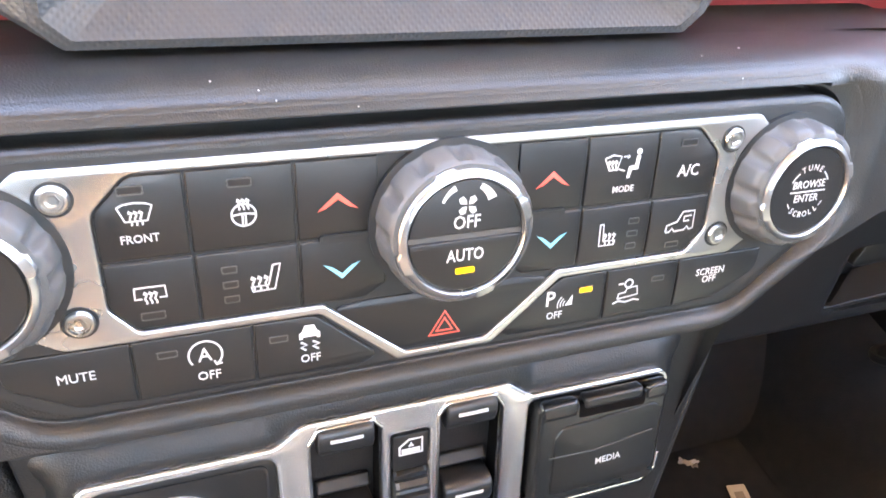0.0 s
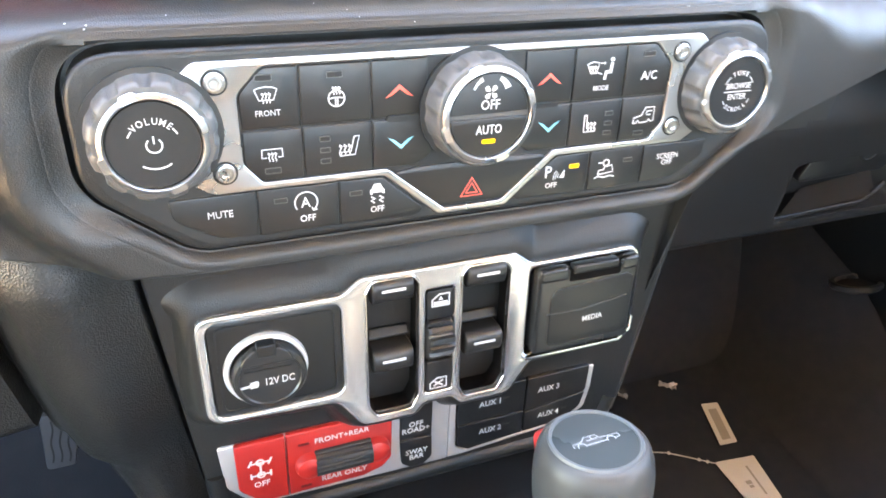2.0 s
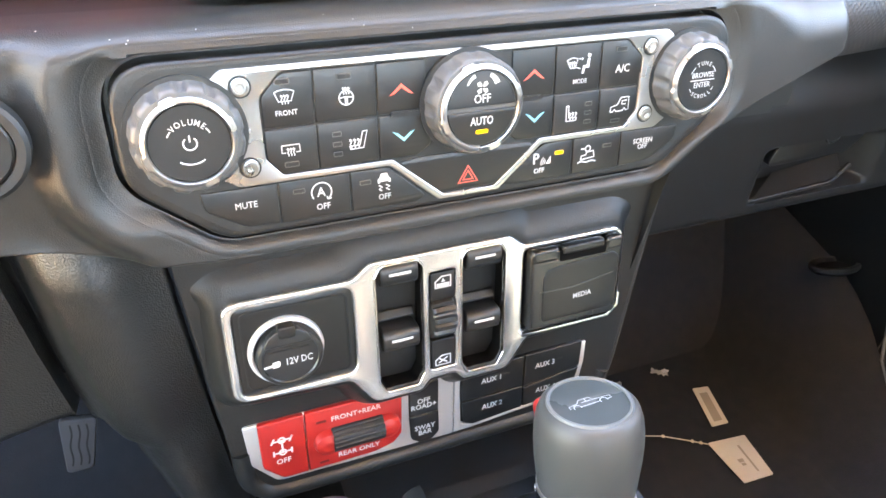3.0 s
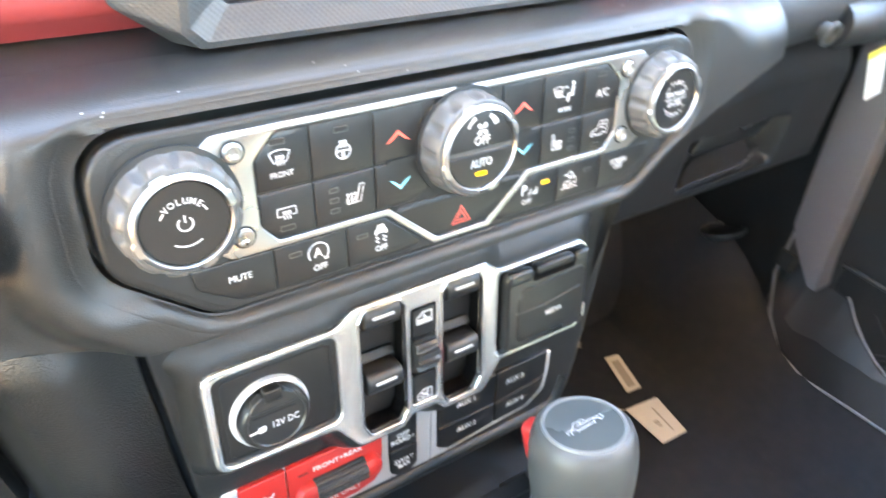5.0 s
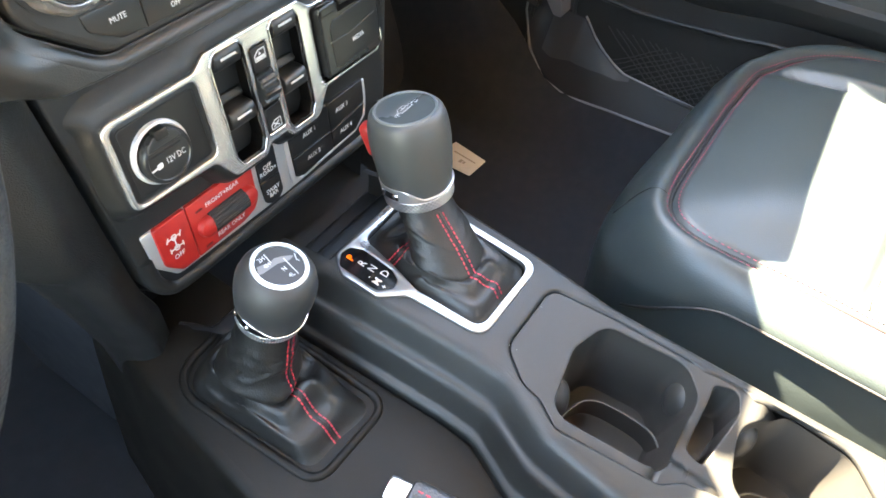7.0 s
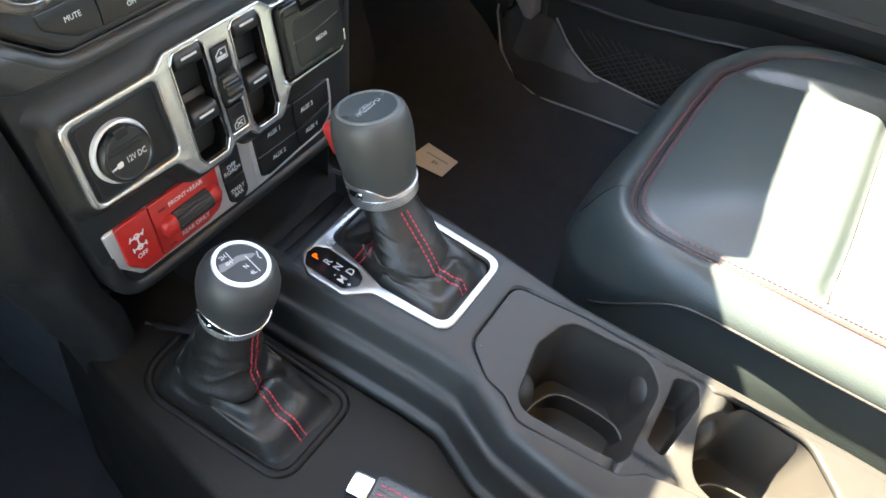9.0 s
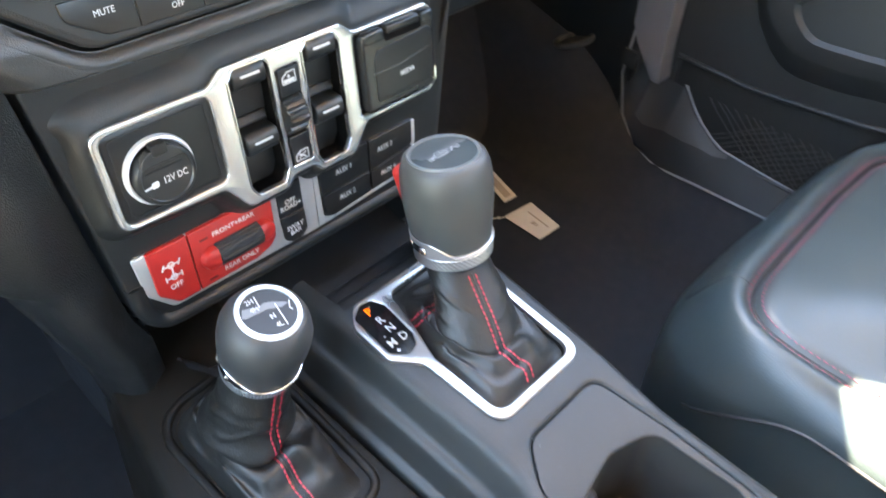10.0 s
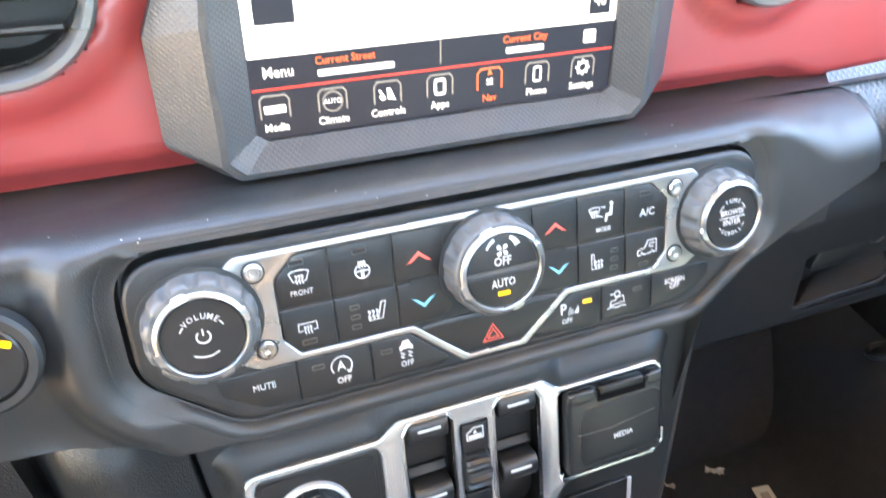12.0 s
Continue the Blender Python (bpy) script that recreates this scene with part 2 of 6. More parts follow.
def lathe_mesh(profile, n=48, wobble=None, cap=True):
    """A turned piece; profile: (radius, height) from the base up, in millimetres."""
    verts, faces = [], []
    for r, h in profile:
        for i in range(n):
            a = 2 * math.pi * i / n
            q = wobble(a, r, h) if wobble else r
            verts.append((q * math.cos(a), q * math.sin(a), h))
    for j in range(len(profile) - 1):
        for i in range(n):
            faces.append((j * n + i, j * n + (i + 1) % n, (j + 1) * n + (i + 1) % n, (j + 1) * n + i))
    if cap:
        faces.append(tuple(range((len(profile) - 1) * n, len(profile) * n)))
        faces.append(tuple(reversed(range(n))))
    me = bpy.data.meshes.new("turned")
    me.from_pydata(verts, [], faces)
    return me


def lathe(name, profile, mat, parent, m, at=(0, 0, 0), n=48, wobble=None, label="", angle=32, cap=True):
    me = lathe_mesh(profile, n, wobble, cap)
    me.name = name
    return attach(name, finish(move(me, m @ Matrix.Translation(at)), mat, angle), parent, label)


def tube(name, pts, r, mat, parent, label="", cyclic=False, res=2):
    cu = bpy.data.curves.new("tube", "CURVE")
    cu.dimensions, cu.bevel_depth, cu.bevel_resolution, cu.use_fill_caps = "3D", r * 1000, res, True
    sp = cu.splines.new("POLY")
    sp.points.add(len(pts) - 1)
    sp.use_cyclic_u = cyclic
    for p, q in zip(sp.points, pts):
        p.co = (q[0] * 1000, q[1] * 1000, q[2] * 1000, 1)
    me = move(curve_mesh(cu), Matrix.Scale(0.001, 4))
    me.name = name
    return attach(name, finish(me, mat, 50), parent, label)


def bar(a, b, w, h, up=(0, 0, 1)):
    """A short flat stitch or bar between two points."""
    a, b, up = Vector(a), Vector(b), Vector(up)
    d = (b - a)
    s = d.cross(up).normalized() * (w / 2)
    t = up.normalized() * h
    v = [a - s, a + s, b + s, b - s]
    v = v + [p + t for p in v]
    return v


def bars_mesh(items, name="bars"):
    verts, faces = [], []
    for v in items:
        k = len(verts)
        verts += [tuple(p) for p in v]
        faces += [(k, k + 3, k + 2, k + 1), (k + 4, k + 5, k + 6, k + 7), (k, k + 1, k + 5, k + 4), (k + 1, k + 2, k + 6, k + 5), (k + 2, k + 3, k + 7, k + 6), (k + 3, k, k + 4, k + 7)]
    me = bpy.data.meshes.new(name)
    me.from_pydata(verts, [], faces)
    return me


def smooth(a, b, x):
    t = min(1, max(0, (x - a) / (b - a)))
    return t * t * (3 - 2 * t)


def bend(pts, t):
    """A smooth curve through the points of a profile; t from 0 to 1."""
    k = min(max(t, 0.0), 1.0) * (len(pts) - 1)
    i = min(int(k), len(pts) - 2)
    f = k - i
    p0, p1, p2, p3 = pts[max(i - 1, 0)], pts[i], pts[i + 1], pts[min(i + 2, len(pts) - 1)]
    return tuple(0.5 * (2 * b + (c - a) * f + (2 * a - 5 * b + 4 * c - d) * f * f + (3 * b - a - 3 * c + d) * f ** 3) for a, b, c, d in zip(p0, p1, p2, p3))


def along(xs, ys, x):
    return float(np.interp(x, xs, ys))


def block(name, lo, hi, mat, parent, label="", bevel=0.003, kind=""):
    bm = bmesh.new()
    bmesh.ops.create_cube(bm, size=1)
    for v in bm.verts:
        v.co = [lo[i] + (v.co[i] + 0.5) * (hi[i] - lo[i]) for i in range(3)]
    if bevel:
        bmesh.ops.bevel(bm, geom=list(bm.edges), offset=bevel, segments=2, affect="EDGES", clamp_overlap=True)
    me = bpy.data.meshes.new(name)
    bm.to_mesh(me)
    bm.free()
    ob = attach(name, finish(me, mat), parent, label)
    return tagged(ob, kind=kind)

# ---- the cabin shell ----
# the ground is out of view and added as a warm reflector
tagged(block("ground", (-40, -40, -0.75), (40, 40, -0.65), BOUNCETAN, None, bevel=0), "unseen tan ground round the car, added for warm bounced light", "ground", kind="structure")
tagged(block("floor", (-0.75, -1.6, -0.06), (0.78, 0.36, -0.03), CARPET, None, bevel=0), "black carpeted footwell floor of the car", "floor", kind="structure")


def toe_board(u, v):
    x = -0.75 + 1.53 * u
    return (x, 0.30 + 0.25 * smooth(0, 1, v), -0.032 + 0.42 * v ** 1.3)


tagged(attach("wall_front", finish(grid_mesh(toe_board, 8, 12), CARPET), None), "black carpeted toe board under the dashboard", "wall", kind="structure")
tagged(block("wall_firewall", (-0.75, 0.56, 0.3), (0.80, 0.60, 0.752), DARK, None, bevel=0), "dark firewall behind the dashboard", "wall", kind="structure")
# unseen roof; its front edge sets how much sky reaches the dash ledge
tagged(block("ceiling", (-0.75, -1.7, 1.10), (0.78, -0.07, 1.14), HEADLINER, None, bevel=0.01), "unseen light grey headliner, its front edge set for the skylight", "ceiling", kind="structure")
tagged(block("wall_left", (-0.80, 0.16, -0.06), (-0.74, 0.6, 0.78), DARK, None, bevel=0.01), "dark side of the cabin before the driver door", "wall", kind="structure")
# unseen; its top edge is set by how much side light should enter
tagged(block("wall_door_left", (-0.80, -1.7, -0.06), (-0.74, 0.158, 0.42), DARK, None, bevel=0.01), "unseen dark driver door, its height set for the light from the left", "wall", kind="structure")
# added out of view to keep rear left daylight off the lever deck
tagged(block("wall_light_block_left", (-0.80, -1.7, 0.422), (-0.74, -0.46, 1.098), DARK, None, bevel=0.01), "unseen dark wall behind the driver door, added to block light", "wall", kind="structure")
# unseen; made this high to dim the sky light falling on the dash
tagged(block("wall_rear", (-0.80, -1.76, -0.06), (0.80, -1.7, 0.86), DARK, None, bevel=0.01), "unseen dark rear wall, raised to cut light from behind", "wall", kind="structure")


def screen_pillar(u, v):
    """The windscreen pillar on the passenger side, leaning back to the roof."""
    a = 2 * math.pi * u
    c, t = math.cos(a), math.sin(a)
    f = 1 / max(abs(c), abs(t)) ** 0.8
    return (0.735 - 0.05 * v + 0.055 * c * f, 0.16 - 0.20 * v + 0.04 * t * f, 0.75 + 0.37 * v)


tagged(attach("trim_pillar_screen", finish(grid_mesh(screen_pillar, 32, 8, True), DARK, 50), None), "black windscreen pillar trim", "pillar", kind="structure")
for n, x in (("trim_pillar_right", 0.76),):
    tagged(block(n, (x - 0.03, -0.62, 0.66), (x + 0.03, -0.50, 1.12), DARK, None, bevel=0.01), "black door pillar trim", "pillar", kind="structure")

# pale grey of the door seal and of the bright line along the sill
EDGE = material("pale_rubber_edge_line", (0.20, 0.20, 0.205), 0.5, vary=0.25, blotch=30)

# passenger door
door = thing("passenger_door", (0.76, -0.2, 0.02), "black plastic passenger door panel with net map pocket", "door")


DR = Matrix.Scale(0.001, 4) @ Matrix(((0, 0, -1, 735), (-1, 0, 0, 0), (0, 1, 0, 0), (0, 0, 0, 1)))
pocket = rounded([(-86, 176), (40, 181), (163, 199), (250, 213), (600, 240), (600, 85), (115, 63), (40, 53), (-15, 61), (-58, 96), (-82, 132)], [6, 0, 0, 0, 8, 8, 20, 20, 20, 20, 12], 5)
slab("panel", [[(-139, 28), (1270, 28), (1270, 745), (-139, 745)], pocket], 0, 22, DOORPLASTIC, door, DR, bevel=2.5, res=3)
block("pocket_back", (0.7475, -0.62, 0.04), (0.757, 0.10, 0.245), TRIMGREY, door, bevel=0.002)
tube("pocket_rim", [tuple(DR @ Vector((*bend([(-88, 177), (-20, 178), (40, 181), (163, 199), (250, 213), (600, 240)], k / 30), 1.5))) for k in range(31)], 0.0035, DOORPLASTIC, door)
NETFABRIC = material("brown_black_net_fabric", (0.0200, 0.0186, 0.0170), 0.75, grain=0.5, scale=420, cells=True, vary=0.15, blotch=20, spec=0.25, bump=0.0008)
net = slab("pocket_net", [pocket], -3.4, 2, NETFABRIC, door, DR, label="brown-black elastic net of the map pocket")
cords = []
random.seed(3)
for k in range(72):
    for lean in (-110, 110):
        u0 = -110 + 14.0 * k + random.uniform(-2, 2)
        line = [(u0 + lean * (q - 0.5) + 2.2 * math.sin(9 * q + 1.7 * k), 80 + (112 + 0.065 * u0) * q) for q in (0, 0.2, 0.4, 0.6, 0.8, 1)]
        cords.append([tuple(1000 * c for c in DR @ Vector((x, y, -3.2))) for x, y in line])
cords = [c for c in cords if max(-c[0][1], -c[-1][1]) < 590 and min(-c[0][1], -c[-1][1]) > -40]
tagged(attach("net_cords", finish(move(stroke_mesh(cords, 2.0, 0.7), Matrix.Scale(0.001, 4)), NETCORD), net), kind="stuff")
tube("pocket_edge", [tuple(DR @ Vector((*bend([(-84, 172), (-82, 134), (-60, 95), (-17, 62), (40, 53), (115, 63), (600, 85)], k / 40), 0.5))) for k in range(41)], 0.0032, DOORPLASTIC, door, "rounded lower rim of the pocket")


def loft(name, loops, heights, mat, parent, m, label=""):
    """A raised panel through outlines of equal counts, closed by a face at the last."""
    n = len(loops[0])
    verts = [(x, y, h) for ring, h in zip(loops, heights) for x, y in ring]
    faces = [(j * n + i, j * n + (i + 1) % n, (j + 1) * n + (i + 1) % n, (j + 1) * n + i) for j in range(len(loops) - 1) for i in range(n)]
    faces.append(tuple(range((len(loops) - 1) * n, len(loops) * n)))
    me = bpy.data.meshes.new(name)
    me.from_pydata(verts, [], faces)
    return attach(name, finish(move(me, m), mat, 35), parent, label)


def pad_outline(pts):
    """A closed smooth line through the corners of the door pad, the same count for each."""
    pts = pts + [pts[0]]
    return [bend(pts, (k + 0.5) / 160) for k in range(160)]


pad_rings = [pad_outline(p) for p in (
    [(-19, 318), (-15, 290), (8, 255), (54, 222), (114, 223), (237, 245), (560, 275), (900, 300), (910, 440), (500, 445), (95, 440), (38, 378)],
    [(-15, 318), (-11, 292), (11, 259), (55, 227), (114, 228), (237, 250), (560, 279), (898, 304), (905, 438), (500, 443), (97, 438), (41, 377)],
    [(2, 317), (8, 300), (30, 276), (66, 259), (121, 262), (225, 279), (560, 306), (890, 330), (890, 435), (500, 440), (101, 435), (50, 374)],
    [(6, 317), (12, 302), (33, 280), (68, 263), (121, 266), (225, 283), (560, 310), (888, 334), (888, 433), (500, 438), (104, 433), (53, 373)],
    [(40, 318), (44, 308), (58, 294), (80, 284), (131, 289), (215, 299), (560, 325), (880, 346), (880, 430), (500, 436), (135, 430), (85, 370)],
    [(46, 319), (50, 310), (62, 298), (84, 289), (131, 294), (215, 304), (560, 330), (876, 350), (876, 428), (500, 434), (140, 428), (90, 368)])]
loft("pad", pad_rings, (-2, 4, 27, 29, 33, 27), DOORPLASTIC, door, DR, "raised black pad of the door with a sunk middle")


def armrest(u, v):
    a = 2 * math.pi * u
    k = smooth(0.0, 0.12, v) ** 0.5
    return (0.705 - 0.045 * k * math.cos(a), -0.052 - 0.85 * v, 0.440 + 0.055 * k * math.sin(a) + 0.04 * v)


attach("armrest", finish(grid_mesh(armrest, 24, 24, True), LEATHER, 70), door, "padded black armrest of the door")
tube("lower_seal", [(0.70, 0.150, 0.20), (0.70, 0.150, 0.129), (0.70, 0.130, 0.065), (0.70, 0.095, 0.022), (0.70, 0.05, 0.010), (0.70, -0.021, 0.018), (0.70, -0.158, 0.030), (0.70, -0.6, 0.035)], 0.0020, EDGE, door, "thin pale door seal")

# door sill and the jamb in front of the door
sill = thing("door_sill", (0.72, -0.1, 0.0), "grey plastic door sill with a scuff plate", "door sill")


def sill_top(u, v):
    y = 0.15 - 0.8 * u
    lo = along([-0.6, -0.158, -0.021, 0.05, 0.095, 0.13, 0.15], [0.03, 0.030, 0.018, 0.012, 0.03, 0.07, 0.135], y)
    hi = along([-0.6, -0.102, -0.018, 0.03, 0.062, 0.15], [0.058, 0.066, 0.069, 0.10, 0.137, 0.14], y)
    return (0.70 + 0.035 * v, y, lo + (hi - lo) * v)


attach("sill_cover", finish(grid_mesh(sill_top, 60, 4), material("dull_black_sill_plastic", (0.0150, 0.0140, 0.0132), 0.55, spec=0.3), 60), sill, "black plastic sill cover")


def sill_plate(u, v):
    y = 0.112 - 0.15 * u
    v0 = 0.22 + 0.66 * u ** 1.2
    p = sill_top((0.15 - y) / 0.8, v0 + (0.97 - v0) * v)
    return (p[0] - 0.002, p[1], p[2] + 0.002)


attach("scuff_plate", finish(grid_mesh(sill_plate, 36, 8), material("smooth_grey_scuff_plastic", (0.027, 0.0245, 0.023), 0.45), 60), sill, "smooth grey scuff plate")
# pale tube added to paint the highlight along the scuff plate's edge
tube("edge_trim", [(0.737, y, along([-0.6, -0.102, -0.018, 0.03, 0.062], [0.058, 0.066, 0.069, 0.10, 0.137], y)) for y in [0.062 - 0.66 * i / 30 for i in range(31)]], 0.0018, EDGE, sill, "thin pale strip drawn for the bright edge of the plate")
def carpet_slope(u, v):
    y = 0.52 - 1.42 * u
    top = along([-0.9, -0.158, -0.021, 0.05, 0.095, 0.13, 0.17, 0.225, 0.34, 0.52], [0.03, 0.028, 0.016, 0.010, 0.025, 0.065, 0.105, 0.14, 0.165, 0.19], y)
    return (0.57 + 0.13 * v, y, -0.029 + (top + 0.029) * smooth(0, 1, v))


attach("carpet_slope", finish(grid_mesh(carpet_slope, 40, 14), CARPET, 60), sill, "black carpet rising to the sill")
block("sill_box", (0.702, -0.9, -0.03), (0.80, 0.138, 0.026), CARPET, sill, bevel=0.01)
block("kick_panel", (0.704, 0.14, -0.03), (0.80, 0.558, 0.752), DARK, sill, bevel=0.004)

jamb = thing("door_jamb", (0.74, 0.13, 0.15), "grey painted body pillar beside the dashboard", "car pillar")


def jamb_post(u, v):
    z = 0.14 + 0.56 * v
    a = 2 * math.pi * u
    near = along([0.14, 0.18, 0.36, 0.7], [0.090, 0.097, 0.112, 0.132], z)
    far = along([0.14, 0.20, 0.34, 0.7], [0.104, 0.156, 0.170, 0.195], z)
    c, s = math.cos(a), math.sin(a)
    f = 1 / max(abs(c), abs(s)) ** 0.85
    return (0.716 + 0.018 * c * f, (near + far) / 2 + (far - near) / 2 * s * f, z)


attach("post", finish(grid_mesh(jamb_post, 48, 24, True), JAMB, 50), jamb)

block("bracket", (0.694, 0.126, 0.140), (0.706, 0.160, 0.176), NETCORD, jamb, "small brown-grey bracket at the foot of the pillar", bevel=0.006)
# flat oval plate on the kick panel; its rim and dark middle are assumed
oval_plate = thing("footwell_oval", (0.684, 0.236, 0.14), "oval dark grey plate with a raised rim, low in the footwell", "vent")
lathe("rim", [(31, -8), (35, -4), (35, 1), (33, 2.5), (28, 2), (25, -3)], TRIMGREY, oval_plate, basis((0.684, 0.236, 0.152), 112) @ Matrix.Diagonal((1.05, 0.8, 1, 1)), n=40, cap=False, label="oval dark grey rim")
lathe("mouth", [(30, -7), (29, -3), (25.5, -2.6)], DARK, oval_plate, basis((0.684, 0.236, 0.152), 112) @ Matrix.Diagonal((1.05, 0.8, 1, 1)), n=40)

# ---- dashboard ----
dash = thing("dashboard", (0, 0.2, 0.3), "black soft-touch dashboard with satin red trim", "dashboard")

POD = rounded([(-147, 37.5), (-147, -10), (-112, -38.5), (112, -38.5), (147, -10), (147, 37.5)], [19, 20, 22, 22, 20, 19], 10)


def outline_distance(loop):
    """A function of u, v: signed distance from a closed outline, positive outside."""
    pa = np.array(loop)
    pb = np.roll(pa, -1, axis=0)
    d = pb - pa
    dd = (d * d).sum(1) + 1e-12

    def gap(u, v):
        p = np.array((u, v))
        t = np.clip(((p - pa) * d).sum(1) / dd, 0, 1)
        g = np.sqrt((((pa + d * t[:, None]) - p) ** 2).sum(1)).min()
        cross = ((pa[:, 1] > v) != (pb[:, 1] > v)) & (u < d[:, 0] * (v - pa[:, 1]) / (d[:, 1] + 1e-12) + pa[:, 0])
        return -g if cross.sum() % 2 else g
    return gap


pod_distance = outline_distance(POD)
_pa = np.array(POD)
_pb = np.roll(_pa, -1, axis=0)


def lower_edge(u):
    return along([-500, -300, -200, -180, -160, -140, -120, -78, 17, 62, 97, 108, 120, 134, 154, 174, 207, 232, 246, 255], [-30, -32, -37, -42, -48, -53, -55, -56, -56, -54.5, -51, -46.5, -40, -34, -27, -17, -5, 3, 11, 24], u)


def bolster_height(u, v, d):
    """The bolster's height over the climate panel's plane: a gap, a rounded lip, then the plain face."""
    left = smooth(-128, -152, u) * smooth(56, 36, v)
    right = smooth(128, 150, u)
    side = max(left, right * smooth(-30, 0, v))
    reach = 8.0 + 9.0 * side
    crest = -1.0 + 3.0 * left + 1.2 * right
    k = min(1.0, max(0.0, (d - 2.8) / (reach - 2.8)))
    h = -15.0 + 10.5 * smooth(1.5, 2.4, d) + (crest + 4.5) * ((1 - side) * (1 - (1 - k) ** 2) + side * k * k * (3 - 2 * k))
    low = left * smooth(0, -34, v)
    h -= left * (7.0 + 5.0 * low) * smooth(19, 33, d) - left * 7.0 * smooth(38, 62, d)
    h -= right * (5.0 * (max(0, u - 175) / 80) ** 2 + 16.0 * smooth(232, 255, u))
    return h


def bolster_point(s, t):
    u = -480 + 735 * s
    big = 11.0 + 21.0 * smooth(157, 205, u)
    lo, hi = lower_edge(u), 51.0 - big
    base = min(lo + 7, hi - 0.5)

    def level(vv):
        d = pod_distance(u, vv)
        return -17.0 if d < 3.4 else bolster_height(u, vv, d) - 0.6 * smooth(10.2, 7.0, d)

    def crown(vv):
        d = pod_distance(u, vv)
        return -17.0 if d < 3.4 else bolster_height(u, vv, max(d, 9.0)) - 0.6 * smooth(10.2, 7.0, d)
    if t < 0.15:
        a = (t / 0.15) * math.pi / 2
        v, n = base - 7 * (1 - math.sin(a)), level(base) - 8 * (1 - math.cos(math.pi / 2 - a)) - 12 * (1 - t / 0.15) ** 3
    elif t < 0.8:
        v = base + (hi - base) * (t - 0.15) / 0.65
        n = level(v)
    elif t < 0.9:
        a = (t - 0.8) / 0.1 * radians(80)
        v = hi + big * math.sin(a)
        n = crown(v) - (11 + big) * (1 - math.cos(a))
    else:
        k = (t - 0.9) / 0.1
        v, n = hi + 0.985 * big + 3 * k, crown(51) - 0.826 * (11 + big) - 45 * k
    return tuple(UP @ Vector((u, v, n)))


attach("bolster", finish(grid_mesh(bolster_point, 420, 140), SOFT, 60), dash, "rounded soft black dash bolster")

# the lip that runs evenly round the climate panel
LIP_AT = (-0.5, 0.6, 1.2, 1.5, 1.7, 1.9, 2.1, 2.4, 2.8, 3.4, 4.1, 4.8, 5.6, 6.5, 7.4, 8.2, 8.8, 9.4, 10.0, 10.6)
_dense = [tuple(a + (b - a) * k / 12) for a, b in zip(_pa, _pb) for k in range(12) if (b - a).dot(b - a) > 400 or k == 0]
_dn = np.array(_dense)
_tan = np.roll(_dn, -1, axis=0) - np.roll(_dn, 1, axis=0)
_tan /= np.linalg.norm(_tan, axis=1)[:, None]
_nor = np.stack([_tan[:, 1], -_tan[:, 0]], axis=1)
if pod_distance(*(_dn[0] + _nor[0])) < 0:
    _nor = -_nor


def lip_point(s, t):
    i = int(round(s * len(_dn))) % len(_dn)
    d = LIP_AT[int(round(t * (len(LIP_AT) - 1)))]
    u, v = _dn[i] + _nor[i] * d
    roll = 22 - 2 * math.sqrt(11.0 ** 2 - min(10.9, max(0.0, v - 40.0)) ** 2)
    return tuple(UP @ Vector((u, v, bolster_height(u, v, d) - roll - 0.5 * smooth(9.0, 10.6, d))))


attach("panel_lip", finish(grid_mesh(lip_point, len(_dn), len(LIP_AT) - 1, wrap=True), SOFT, 60), dash, "rounded lip round the climate panel")
block("bolster_core", (-0.48, 0.035, 0.52), (0.24, 0.30, 0.59), DARK, dash, bevel=0.01)


def ledge_bend(u, v):
    return (-0.5 + 1.25 * u, 0.056 + 0.06 * v, 0.6055 - 0.002 * v)


attach("ledge", finish(grid_mesh(ledge_bend, 20, 2), SOFT), dash)


def red_skin(x0, x1, zb, zt):
    def f(u, v):
        x = x0 + (x1 - x0) * u
        lo = zb(x)
        z = lo + (zt - lo) * v
        y = 0.072 + 0.012 * v
        y += 0.010 * (1 - smooth(0, 0.08, v))
        for cx in (-0.170, 0.182):
            r = math.hypot(x - cx, z - 0.690)
            y += -0.006 * smooth(0.056, 0.044, r) + 0.045 * smooth(0.037, 0.034, r)
        return (x, y, z)
    return f


attach("trim_panel", finish(grid_mesh(red_skin(-0.5, -0.10, lambda x: 0.606, 0.765), 80, 40), REDTRIM, 60), dash, "satin red metallic dash trim")
attach("trim_panel", finish(grid_mesh(red_skin(0.10, 0.75, lambda x: 0.607 - 0.010 * smooth(0.205, 0.245, x), 0.738), 120, 40), REDTRIM, 60), dash, "satin red metallic dash trim")
# the front outline is bent to place the shadow edge on console and seat
slab("upper_pad", [rounded([(-800, 600), (-800, 84), (112, 84), (124, 52), (192, 56), (250, 84), (330, 116), (346, 84), (400, 82), (640, 96), (800, 125), (800, 600)], 6)], 772, 17, SOFT, dash, Matrix.Scale(0.001, 4), bevel=6, res=3, label="black padded dash top, its front edge shaped to cast the sun edge")
block("screen_mount", (-0.10, 0.075, 0.61), (0.10, 0.30, 0.76), DARK, dash, bevel=0.005)


def wing(u, v):
    """The passenger side of the dashboard beside the bolster."""
    x = 0.235 + 0.52 * u
    z = 0.545 + 0.065 * v + 0.010 * u
    y = 0.045 + 0.03 * u + 0.02 * (1 - math.sin(math.pi * min(1, 0.15 + 0.85 * v)))
    return (x, y, z)


GRIP = knurled("diamond_textured_plastic", (0.03, 0.03, 0.032), 0.42, 0.0032)
attach("grab_rail", finish(grid_mesh(wing, 60, 16), GRIP, 60), dash, "textured black dash rail on the passenger side")
